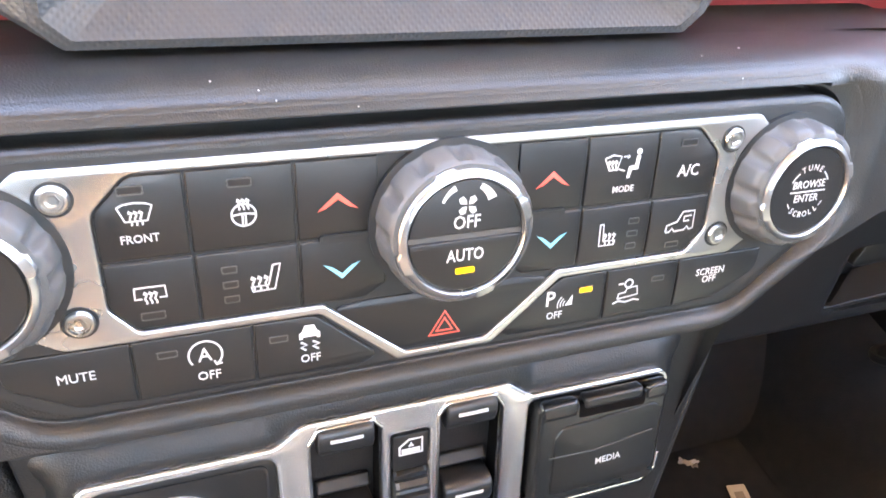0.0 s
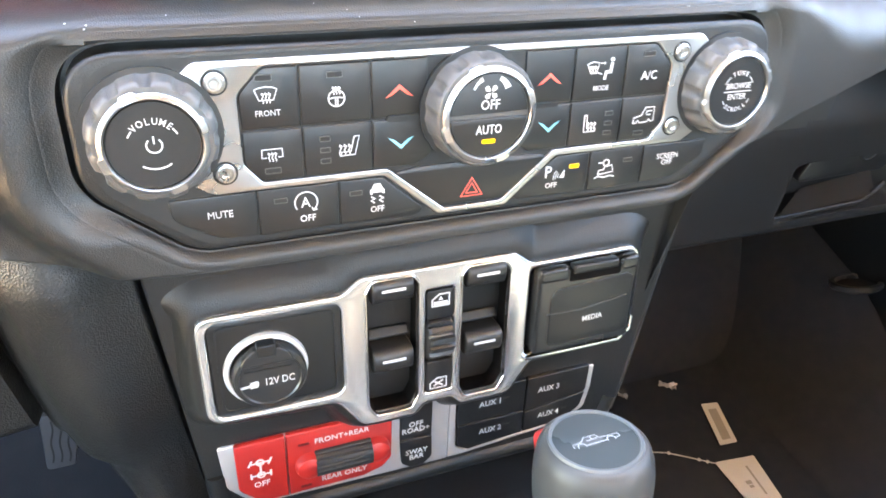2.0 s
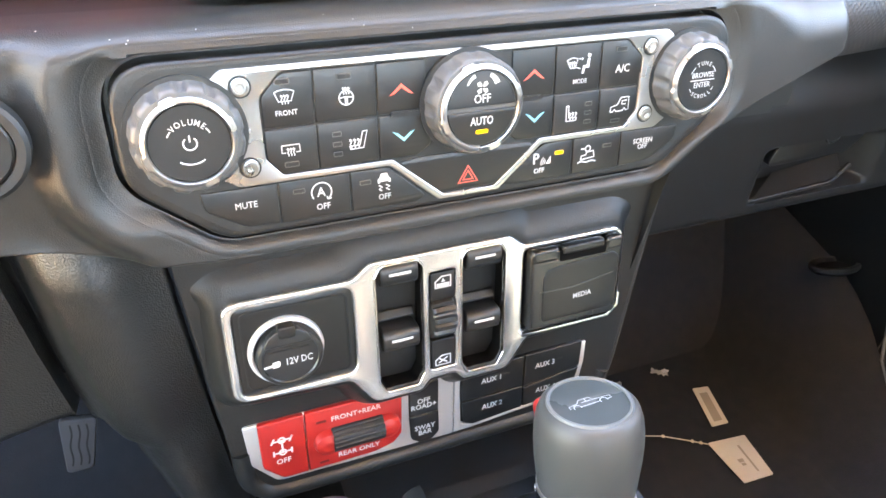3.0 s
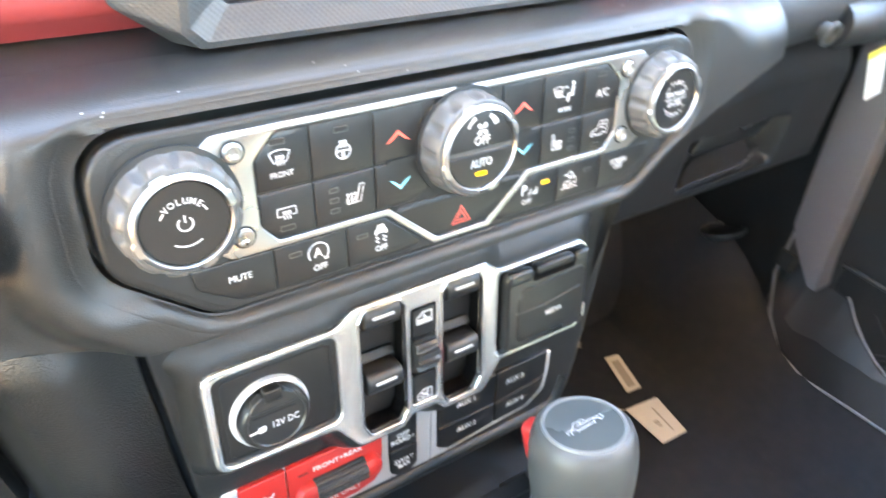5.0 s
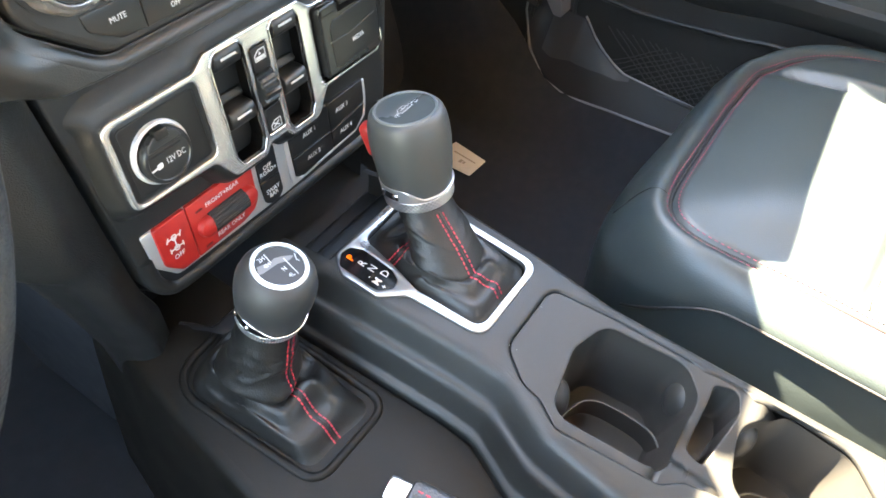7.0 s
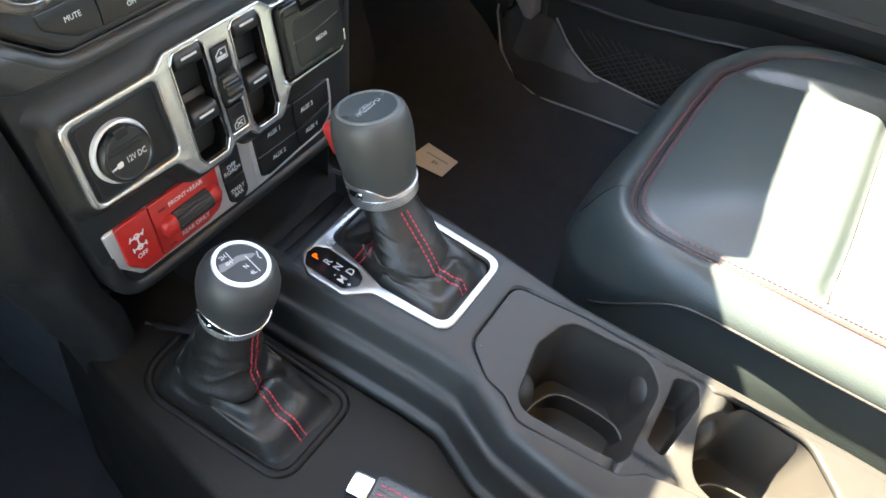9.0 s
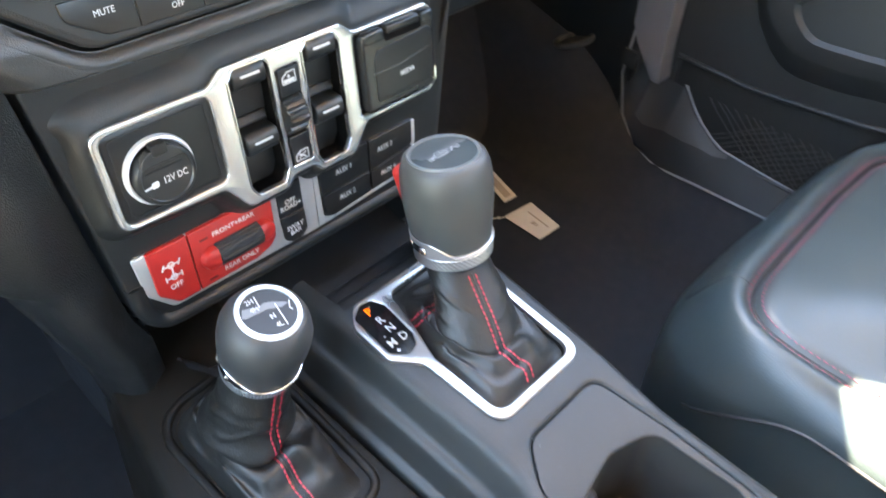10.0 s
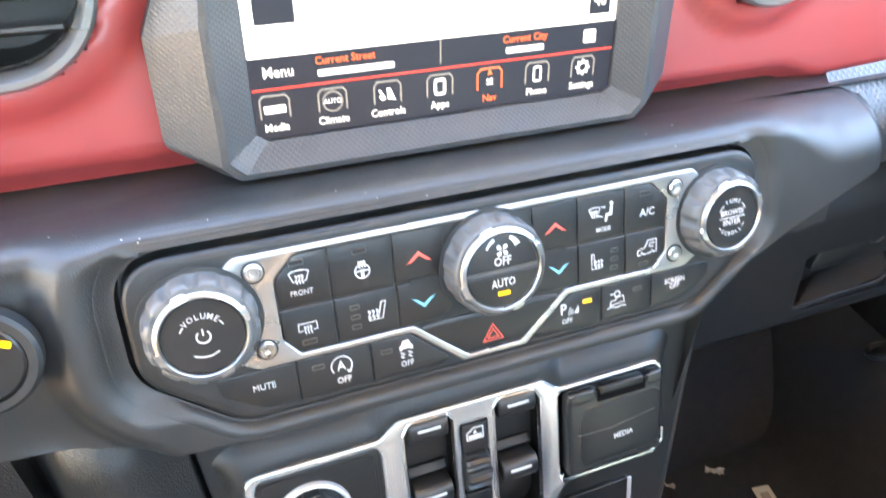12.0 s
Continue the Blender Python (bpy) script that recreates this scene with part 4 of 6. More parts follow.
# hazard key
b = button("button", rounded([(-35.5, -14.8), (-24, -13.4), (24, -13.4), (35.5, -14.8), (14.5, -32.4), (-14.5, -32.4)][::-1], [3, 3, 2, 1, 1, 2]), label="hazard warning button")
mark("triangle", b, UP, (-0.4, -26.0), T, CORAL, lines=[[(-4.9, -3.0), (0, 5.0), (4.9, -3.0)], [(-2.6, -1.7), (0, 2.6), (2.6, -1.7)]], cyclic=(0, 1), w=0.9)
# lower row
b = button("button", rounded([(-120, -15.9), (-119, -24), (-103, -33.6), (-88.8, -34.4), (-88.8, -15.9)], [1, 6, 6, 0.6, 0.6]))
lettering("MUTE", b, UP, (-102.4, -23.6), 3.95, T, bold=0.0)
b = button("button", box2(-88.2, -34.6, -57.4, -15.9, 0.6))
lamp(b, -79.8, -20.9, w=4.6, h=1.5)
mark("sign", b, UP, (-70.2, -22.8), T, WHITE, lines=[arc2(0, 0, 4.4, 215, -55, 24), [(2.2, -2.2), (2.6, -3.6), (4.2, -3.2)]], w=0.55)
lettering("A", b, UP, (-70.4, -22.9), 6.0, T)
lettering("OFF", b, UP, (-69.8, -29.6), 3.9, T)
b = button("button", rounded([(-56.8, -34.6), (-26, -35.2), (-21.5, -32.0), (-39.4, -16.2), (-41, -15.9), (-56.8, -15.9)], [0.6, 4, 2, 1, 1, 0.6]))
lamp(b, -50.3, -21.6, w=4.6, h=1.5)
mark("sign", b, UP, (-41.6, -22.5), T, WHITE, fills=[[(-3.0, 1.4), (-2.2, 2.0), (-1.4, 4.0), (1.4, 4.0), (2.2, 2.0), (3.0, 1.4), (3.0, -0.4), (2.0, -0.4), (2.0, 0.2), (-2.0, 0.2), (-2.0, -0.4), (-3.0, -0.4)]], lines=[[(-2.6, -1.4), (-1.0, -2.4), (-2.6, -3.2), (-1.2, -4.2)], [(0.8, -1.4), (2.6, -2.4), (0.8, -3.2), (2.4, -4.2)]], w=0.7)
lettering("OFF", b, UP, (-41.6, -29.6), 3.7, T)
b = button("button", rounded([(17.5, -31.5), (22, -34.4), (55.6, -34.6), (56.2, -15.9), (40, -15.9)], [1, 3, 0.6, 0.6, 1]))
lamp(b, 48.6, -21.4, AMBER, w=4.6, h=1.7)
lettering("P", b, UP, (35.8, -23.2), 7.6, T, bold=0.02)
mark("sign", b, UP, (39.6, -24.2), T, WHITE, scale=1.15, lines=[arc2(2.6, -1.4, r, 130, 195, 5) for r in (1.6, 2.5, 3.4)], fills=[[(1.6, -1.8), (3.8, -1.8), (3.8, 1.4)]], w=0.35)
lettering("OFF", b, UP, (37.8, -29.4), 3.6, T)
b = button("button", box2(56.8, -34.4, 84.4, -15.9, 0.6))
lamp(b, 76.6, -21.6, w=4.4, h=1.3)
mark("sign", b, UP, (64.8, -25.8), T, WHITE, lines=[[(-5, -3.0), (-3.0, -2.2), (0, -3.0), (3.0, -2.4), (5.4, -3.0)], [(-3.4, -1.4), (-3.0, 0.6), (-0.6, 0.8), (0, 2.2), (3.8, 2.6), (4.4, -0.6), (-3.4, -1.4)], arc2(0.4, 4.0, 1.5, 0, 360, 12), [(-3.6, 4.2), (-1.6, 4.2)]], w=0.6)
b = button("button", rounded([(85.0, -34.2), (102, -33.2), (118, -24), (119.5, -15.9), (85.0, -15.9)], [0.6, 6, 6, 1, 0.6]))
lettering("SCREEN\nOFF", b, UP, (98.4, -23.6), 3.7, T)


# the three knobs
def scallop(n, depth, twist=0.0):
    def f(a, r, h):
        if h < 2.0 or h > 11.4:
            return r
        k = 0.5 + 0.5 * math.cos(n * a + twist)
        return r - depth * smooth(0.55, 0.95, k) * smooth(2.0, 5.0, h)
    return f


def notched(ring_r):
    def f(a, r, h):
        if r < ring_r - 0.5:
            return r
        k = math.cos(4 * (a - radians(20)))
        return r + 1.0 * smooth(0.80, 0.86, k)
    return f


def knob(name, x, y, base, top, ring_r, cap_r, h, label):
    lathe("knob_gap", [(base - 1, 0.8), (base + 1.7, 0.8), (base + 1.7, 2.35), (base - 1, 2.5)], DARK, hvac, UP, (x, y, 0), n=72, cap=False)
    grip = lathe(name, [(base + 0.6, 0.4), (base + 0.6, 1.2), (base, 1.6), (base - 0.2, 4), (base - 0.7, h - 4.2), (base - 1.4, h - 2.6), (top, h - 1.6), (ring_r - 1, h - 1.2)], RUBBER, hvac, UP, (x, y, 0), n=144, wobble=scallop(12, 1.6), label=label, angle=40)
    lathe("ring", [(ring_r - 0.2, h - 2.2), (ring_r, h - 0.6), (ring_r - 0.5, h + 0.1), (cap_r + 0.6, h + 0.5), (cap_r + 0.1, h - 0.2), (cap_r + 0.1, h - 2)], SILVER, grip, UP, (x, y, 0), n=120, wobble=notched(ring_r), label="satin silver ring", cap=False, angle=40)
    return grip


HV = 13.4
g = knob("volume_knob", -121, 9.4, 21.8, 19.2, 17.6, 15.3, HV, "grey scalloped volume knob")
lathe("cap", [(15.2, HV - 3), (15.2, HV - 0.9), (14.7, HV - 0.4), (9, HV - 0.5)], BUTTON, g, UP, (-121, 9.4, 0), n=64)
VT = HV - 0.45
arc_lettering("VOLUME", g, UP, (-121, 9.0), 8.6, 90, 16.2, 3.3, VT)
mark("sign", g, UP, (-121, 9.4), VT, WHITE, lines=[arc2(0, 0, 2.5, 130, 410, 18), [(0, 0.6), (0, 3.2)], arc2(0, 0, 8.2, 236, 304, 14), arc2(0, -0.4, 8.6, 138, 154, 3), arc2(0, -0.4, 8.6, 26, 42, 3)], w=0.55)
g = knob("fan_knob", 0, 9.4, 22.4, 20.4, 19.2, 16.7, 15.0, "grey scalloped fan knob")
HF = 15.0
up_half = [(-16.2, 0.9)] + arc2(0, 0, 16.4, 176.5, 3.5, 24) + [(16.2, 0.9)]
dn_half = [(16.2, -0.9)] + arc2(0, 0, 16.4, -3.5, -176.5, 24) + [(-16.2, -0.9)]
FK = UP @ Matrix.Translation((0, 9.4, 0))
slab("off_key", [up_half], HF - 0.5, 3, BUTTON, g, FK, bevel=0.4, res=2)
slab("auto_key", [dn_half], HF - 0.5, 3, BUTTON, g, FK, bevel=0.4, res=2)
lathe("key_gap", [(16.6, HF - 3), (16.6, HF - 2.0)], DARK, g, FK, n=48)
FT = HF - 0.42
lettering("OFF", g, FK, (0, 4.2), 5.4, FT, squeeze=0.85)
lettering("AUTO", g, FK, (0, -5.6), 5.2, FT, squeeze=0.76)
slab("indicator", [box2(-2.8, -11.0, 2.8, -9.4, 0.4)], FT + 0.2, 0.4, AMBER, g, FK)
fan = [[(0.3, 0.3), (0.6, 2.2), (1.9, 2.6), (2.6, 1.4), (1.6, 0.5)]]
blades = [[(x * math.cos(q) - y * math.sin(q), x * math.sin(q) + y * math.cos(q)) for x, y in fan[0]] for q in [k * math.pi / 2 for k in range(4)]]


def wedge(a0, a1, r, w0, w1):
    """A bent bar that widens along its arc."""
    rim, inner = [], []
    for k in range(7):
        a, w = radians(a0 + (a1 - a0) * k / 6), (w0 + (w1 - w0) * k / 6) / 2
        rim.append(((r + w) * math.cos(a), -1.5 + (r + w) * math.sin(a)))
        inner.append(((r - w) * math.cos(a), -1.5 + (r - w) * math.sin(a)))
    return rim + inner[::-1]


mark("sign", g, FK, (0, 9.2), FT, WHITE, fills=blades + [wedge(158, 118, 7.6, 0.7, 1.6), wedge(62, 22, 7.6, 1.6, 2.6)])
g = knob("tune_knob", 121, 9.4, 21.8, 19.2, 17.6, 15.3, HV, "grey scalloped tuning knob")
lathe("cap", [(15.2, HV - 3), (15.2, HV - 0.9), (14.7, HV - 0.4), (9, HV - 0.5)], BUTTON, g, UP, (121, 9.4, 0), n=64)
arc_lettering("TUNE", g, UP, (121, 9.4), 8.2, 90, 17, 2.9, VT)
arc_lettering("SCROLL", g, UP, (121, 9.4), 8.2, 270, 15, 2.9, VT, inside=True)
lettering("BROWSE", g, UP, (121, 11.8), 3.7, VT, bold=0.0)
lettering("ENTER", g, UP, (121, 7.0), 3.7, VT, bold=0.0)
mark("sign", g, UP, (121, 9.4), VT, WHITE, lines=[[(-7.4, 0), (7.4, 0)], arc2(0, 0, 8.2, 128, 155, 4), arc2(0, 0, 8.2, 52, 25, 4), arc2(0, 0, 8.2, 208, 222, 3), arc2(0, 0, 8.2, 332, 318, 3)], w=0.45)

# ---- lower centre stack ----
stack = thing("centre_stack", (0, 0.05, 0.3), "black plastic lower centre stack", "dash panel")
FACE = rounded([(-137.5, 128), (-124, -10), (-121.5, -36), (-110, -48), (118, -48), (130, -34), (133, -10), (152, 128)], [2, 30, 14, 14, 16, 20, 30, 2], 6)
slab("face", [FACE], 0, 90, PANEL, stack, RO, bevel=1.6, res=3, angle=50)
lip_path = [bend([(-118.5, -8), (-117, -28), (-110, -40), (-98, -44.5), (-60, -45), (60, -45), (106, -44), (120, -37), (126, -20)], k / 60) for k in range(61)]
tube("lower_lip", [tuple(RO @ Vector((x, y, -3.2))) for x, y in lip_path], 0.0062, PANEL, stack, "rounded lower lip", res=5)


def side_wall(u, v):
    """The stack's side towards the passenger's footwell."""
    z = -0.02 + 0.52 * v
    return (along([0, 0.30, 0.36, 0.5], [0.118, 0.120, 0.130, 0.150], z) - 0.003, 0.03 + 0.45 * u, z)


attach("side", finish(grid_mesh(side_wall, 10, 12), PANEL), stack)
tube("side_edge", [tuple(RO @ Vector(p)) for p in ((129.5, -34, -4), (133.5, -10, -3), (143, 60, -3), (152.5, 126, -3))], 0.003, SOFT, stack)


# switch and socket panel with its silver frame
GLOSSY_KEY = material("semi_gloss_black_plastic", (0.014, 0.0138, 0.0138), 0.26, grain=0.1, scale=3500)
# nearly lightless black that paints the shade inside slots
CAVITY = material("black_recess_shade", (0.004, 0.0036, 0.0034), 0.9, spec=0.05)
RINGWHITE = material("pale_satin_ring", (0.72, 0.72, 0.72), 0.35, metal=0.5, vary=0.03)
KEYGREY = material("worn_black_key_plastic", (0.016, 0.0157, 0.0155), 0.34, grain=0.15, scale=3500)
sw = thing("window_switch_panel", (0, 0.025, 0.39), "silver framed panel of window switches, socket and media door", "switch panel")
half = [(41, 10.2), (51, 2.4), (118.5, 2.4), (118.5, -57.4), (55, -60.5), (42, -79.5), (13.5, -79.5), (8, -73)]
half_r = [6, 8, 9, 9, 8, 9, 5, 5]
out_loop = rounded(half + [(-x, y) for x, y in reversed(half)], half_r + half_r[::-1], 7)
frame_distance = outline_distance(out_loop)


def bed_point(s, t):
    v = -98 + 146 * t
    left = -(123.5 + 12 * (v + 98) / 126)
    u = left + (137 - left) * s
    d = frame_distance(u, v)
    reach = 14.0 + 16.0 * smooth(-4, 12, v)
    return tuple(LO @ Vector((u, v, -1.4 - 12.5 * smooth(1.0, reach, d) - 10 * smooth(reach, reach + 3, d) - 26 * smooth(-1.4, -2.4, d))))


attach("bed", finish(grid_mesh(bed_point, 160, 90), PANEL, 70), sw, "soft raised bed round the silver frame")
hole_l = box2(-114, -55.0, -51, -1.8, 6.5, 6)
hole_r = box2(51, -55.5, 116, -1.0, 3)
hole_1 = rounded([(-38.5, 0), (-34.5, 6.6), (-15.5, 6.6), (-12, 2), (-12, -66), (-15.5, -73.5), (-34.5, -73.5), (-38.5, -66)], 3, 4)
hole_2 = [(-x, y) for x, y in hole_1][::-1]
hole_m = box2(-7.6, -66.5, 7.6, -3.2, 1.5)
slab("frame", [out_loop, hole_l, hole_r, hole_1, hole_2, hole_m], 1.2, 5, FRAMESILVER, sw, LO, bevel=1.6, res=4, label="satin silver frame", angle=50)
for sx in (-1, 1):
    loop = hole_1 if sx < 0 else hole_2
    big = [(x + (1.2 if x > sx * 25 else -1.2), y + (1.2 if y > -33 else -1.2)) for x, y in loop]
    slab("slot_lining", [big, loop], 2.2, 3.6, CHROME, sw, LO, bevel=0.8, res=3, label="bright chrome lining of the switch slot", angle=50)
    slab("slot_wall", [big, loop], -1.5, 19, CAVITY, sw, LO)
    slab("slot_floor", [loop], -19, 2, CAVITY, sw, LO)

    def rocker(cy, under):
        m = LO @ Matrix.Translation((sx * 25.2, cy, 0))
        prof = [(6.0, -10), (6.0, -2), (5.2, 1.0), (3.2, 2.6), (0.5, 3.2), (-4.0, 2.6), (-7.0, 1.2), (-8.4, -1.2), (-8.2, -4.0), (-5.0, -9)]
        verts, faces = [], []
        for xx, s in ((-10.6, 0.86), (-10.2, 0.96), (-9.4, 1.0), (9.4, 1.0), (10.2, 0.96), (10.6, 0.86)):
            for a, b_ in prof:
                verts.append((xx, a * s, b_ * s))
        k = len(prof)
        for j in range(5):
            for i in range(k):
                faces.append((j * k + i, j * k + (i + 1) % k, (j + 1) * k + (i + 1) % k, (j + 1) * k + i))
        faces.append(tuple(range(k)))
        faces.append(tuple(range(5 * k, 6 * k))[::-1])
        me = bpy.data.meshes.new("rocker")
        me.from_pydata(verts, [], faces)
        r = attach("rocker", finish(move(me, m), KEYGREY, 45), sw, "black window rocker switch with a white bar")
        slab("bar", [box2(-6.2, -0.7, 6.2, 0.8, 0.2)], 3.5, 0.6, WHITE, r, m)
        if under:
            tilt = m @ Matrix.Translation((0, -28.5, -8.5)) @ Matrix.Rotation(radians(-34), 4, "X")
            slab("ramp", [box2(-11.2, -5.0, 11.2, 1.0, 1.5)], 0, 3, DARK, r, tilt, bevel=1.2, res=2)
    rocker(1.7, True)
    rocker(-39.7, False)
slab("key", [box2(-7.2, -20.6, 7.2, -3.6, 1.2)], 1.6, 3, BUTTON, sw, LO, bevel=0.5, label="front window key")
mark("sign", sw, LO, (0, -9.6), 1.7, WHITE, lines=[[(-4.6, -3.2), (-4.6, 0.6), (-0.8, 3.6), (4.6, 3.6), (4.6, -3.2)]], cyclic=(0,), w=1.0, fills=[[(-3.8, -2.6), (3.8, -2.6), (3.8, -0.6), (-3.8, -0.6)], [(-1.1, 0.2), (0.1, 2.4), (1.3, 0.2)]])
lathe("roller", [(10.5, -7.2), (12.4, -6.8), (13.2, -5.6), (13.2, 5.6), (12.4, 6.8), (10.5, 7.2)], KEYGREY, sw, LO @ Matrix.Translation((0, -33.6, -5.4)) @ Matrix.Rotation(radians(90), 4, "Y"), n=64, wobble=lambda a, r, h: r - (1.5 if math.cos(14 * a) > 0.55 and r > 11 else 0), label="ribbed thumb roller")
slab("key", [box2(-7.2, -66.0, 7.2, -46.8, 1.2)], 1.6, 3, BUTTON, sw, LO, bevel=0.5, label="window lock key")
mark("sign", sw, LO, (-0.4, -61.0), 1.7, WHITE, lines=[[(-4.6, -3.0), (-4.6, 0.4), (-0.8, 3.2), (4.6, 3.2), (4.6, -3.0)], [(-2.6, -1.6), (2.8, 1.6)], [(-2.2, 1.2), (2.6, -1.8)]], cyclic=(0,), w=0.9)

# socket field
slab("socket_field", [box2(-113.6, -55.2, -51.2, -2.0, 5)], -0.4, 4, BUTTON, sw, LO, bevel=0.8)
slab("field_recess", [box2(-110.5, -52.5, -54.0, -4.8, 4), box2(-109.5, -51.5, -55.0, -5.8, 3.5)], 0.1, 0.6, DARK, sw, LO)
SK = LO @ Matrix.Translation((-88.5, -30.5, 0))
lathe("socket_ring", [(20.0, -1), (20.0, 1.0), (19.5, 2.4), (18.6, 3.0), (17.6, 2.6), (17.0, 1.0)], RINGWHITE, sw, SK, n=64, label="bright ring of the socket", cap=False)


cap = lathe("socket_cap", [(17.6, 0), (17.6, 5.0), (16.6, 6.6), (14.8, 7.2), (14.2, 6.4), (8, 6.5)], KEYGREY, sw, SK @ Matrix.Translation((0.9, -1.6, 0)), n=64, label="dark grey socket cover")
slab("hinge", [rounded([(-13, 7.0), (-10, 12.5), (-6, 15.6), (6, 15.6), (10, 12.5), (13, 7.0)][::-1], 1.5)], 8.4, 5, KEYGREY, cap, SK, bevel=0.8, res=2)
slab("hinge_pin", [box2(-4.4, 12.0, 4.4, 18.6, 1.2)], 9.4, 6, BUTTON, cap, SK, bevel=0.8, res=2)
slab("fold", [box2(-11, 3.2, 11, 3.8, 0.2)], 6.9, 0.8, DARK, cap, SK)
lettering("12V DC", cap, SK, (5.0, -3.6), 5.6, 6.75, squeeze=0.78, bold=0.02)
mark("sign", cap, SK, (-9.4, -4.2), 6.7, WHITE, lines=[[(-4.5, -0.6), (0.8, 0)]], w=1.3, fills=[[(0.6, -1.6), (3.8, -1.4), (4.6, -0.4), (4.6, 1.6), (3.8, 2.2), (0.6, 1.8)]])

# media door
md = slab("media_door", [rounded([(53, -53.4), (112.5, -53.4), (115, -50), (115, -3), (113, -2), (53, -2)], [3, 4, 3, 3, 2, 3])], 6.8, 13.4, GLOSSY_KEY, sw, LO, bevel=2.2, res=4, label="black hinged media port cover", angle=50)
# black slab proud of the cover, standing for a slot's shaded depth
slab("hinge_slot", [box2(71.2, -9.5, 103, -2.4, 1.5)], 7.1, 2, CAVITY, md, LO)
slab("hinge_bar", [box2(73, -5.2, 101, 0.2, 1.5)], 8.2, 6, BUTTON, md, LO, bevel=1.5, res=3)
slab("hinge_block", [box2(53.5, -8.5, 71, 0.0, 3)], 7.6, 6, GLOSSY_KEY, md, LO, bevel=2, res=3)
slab("hinge_block", [box2(103, -8.5, 114.8, 0.0, 3)], 7.6, 6, GLOSSY_KEY, md, LO, bevel=2, res=3)
slab("raised_field", [rounded([(61, -48), (109, -48), (112.5, -44), (112.5, -13), (108, -10), (64, -13), (61, -18)], 3)], 7.5, 2, BUTTON, md, LO, bevel=0.6, res=2)
tube("crease", [tuple(LO @ Vector(p)) for p in ((59, -27.5, 7.4), (80, -28.0, 7.6), (109, -24.0, 7.6))], 0.0004, KNOBGREY, md)
slab("lower_edge_trim", [rounded([(50.5, -58.4), (111.5, -58.4), (119, -51.5), (119, -42), (117, -42), (117, -50.4), (110.5, -56), (50.5, -56)], 0.8)], 3.6, 6, CHROME, md, LO, bevel=0.4)
lettering("MEDIA", md, LO, (88, -34.5), 4.7, 7.6, bold=0.02, turn=2)

# axle lock switches
lock = thing("axle_lock_panel", (-0.065, 0.022, 0.34), "red axle lock switch panel with a black roller", "switch panel")
slab("trim_plate", [rounded([(-116.5, 12), (-114.5, -17), (-101, -33.5), (-96, -34.4), (6, -36.6), (12.5, -36.6), (12.5, 12)], [2, 8, 6, 6, 2, 1, 1])], 1.6, 6, LITSILVER, lock, RO, bevel=0.8, res=2, label="satin silver trim plate")
key = slab("axle_key", [rounded([(-108.5, 12), (-108.2, -20), (-97, -31.6), (-82.2, -31.6), (-82.2, 12)], [1, 6, 5, 0.6, 0.6])], 3.4, 5, REDPLASTIC, lock, RO, bevel=0.8, res=2, label="red axle lock key")
mark("sign", key, RO, (-96, -6.6), 3.5, WHITE, lines=[[(-5.2, 4.4), (5.2, 4.6)], [(-5.2, -4.4), (5.2, -4.2)], [(0, 5), (0, -5)], [(-6.2, 2.8), (-4.2, 6.8)], [(4.2, 2.6), (6.2, 6.8)], [(-5.2, -6.4), (-5.2, -2.4)], [(5.2, -6.2), (5.2, -2.2)]] + [arc2(0, y, 1.9, 0, 360, 12) for y in (4.6, -4.4)], w=1.15)
lettering("OFF", key, RO, (-96, -17.8), 5.4, 3.5, bold=0.02)
field = slab("roller_field", [rounded([(-81.6, 12), (-81.6, -31.6), (-40, -31.4), (-28, -28), (-23.0, -22), (-22.4, 12)], [0.6, 0.6, 2, 5, 5, 0.6])], 3.4, 5, REDPLASTIC, lock, RO, bevel=0.8, res=2, label="red field round the roller")
lettering("FRONT+REAR", field, RO, (-51.4, 3.6), 4.9, 3.5, bold=0.02, squeeze=1.0)
lettering("REAR ONLY", field, RO, (-50.8, -25.4), 5.0, 3.5, bold=0.02, squeeze=0.98)
for s in (0, 1):
    slab("indicator", [box2(-75.5, -28.2 + 31 * s, -69.5, -26.6 + 31 * s, 0.5)], 3.7, 0.5, material("dark_red_lamp", (0.12, 0.01, 0.01), 0.3) if s == 0 else bpy.data.materials["dark_red_lamp"], field, RO)
    lathe("roller_cheek", [(8.2, -5), (8.0, 2.5), (7.0, 5.0), (4.5, 6.4), (2, 6.8)], REDPLASTIC, field, RO @ Matrix.Translation((-70.0 + 37.6 * s, -11.4, 3.0)), n=32, label="raised red cheek")
roll = lathe("roller", [(7.6, -16.0), (8.6, -15.6), (8.6, 15.6), (7.6, 16.0)], DARK, lock, RO @ Matrix.Translation((-51.2, -11.4, 2.4)) @ Matrix.Rotation(radians(90), 4, "Y"), n=96, wobble=lambda a, r, h: r - (0.5 if math.cos(16 * a) > 0.5 else 0), label="black ribbed roller", angle=25)
slab("roller_dots", [box2(-62 + 5.2 * k, -11.6, -58.8 + 5.2 * k, -10.6, 0.2) for k in range(5)], 10.9, 0.5, KNOBGREY, roll, RO)

sway = thing("sway_bar_switch", (-0.008, 0.02, 0.345), "pair of black off-road and sway bar keys", "switch")
k1 = slab("upper_key", [box2(-17.8, -12.4, 1.6, 12, 1)], 3.2, 5, BUTTON, sway, RO, bevel=0.8, res=2)
lettering("OFF\nROAD+", k1, RO, (-8.4, -3.6), 5.2, 3.3, bold=0.02, squeeze=0.95)
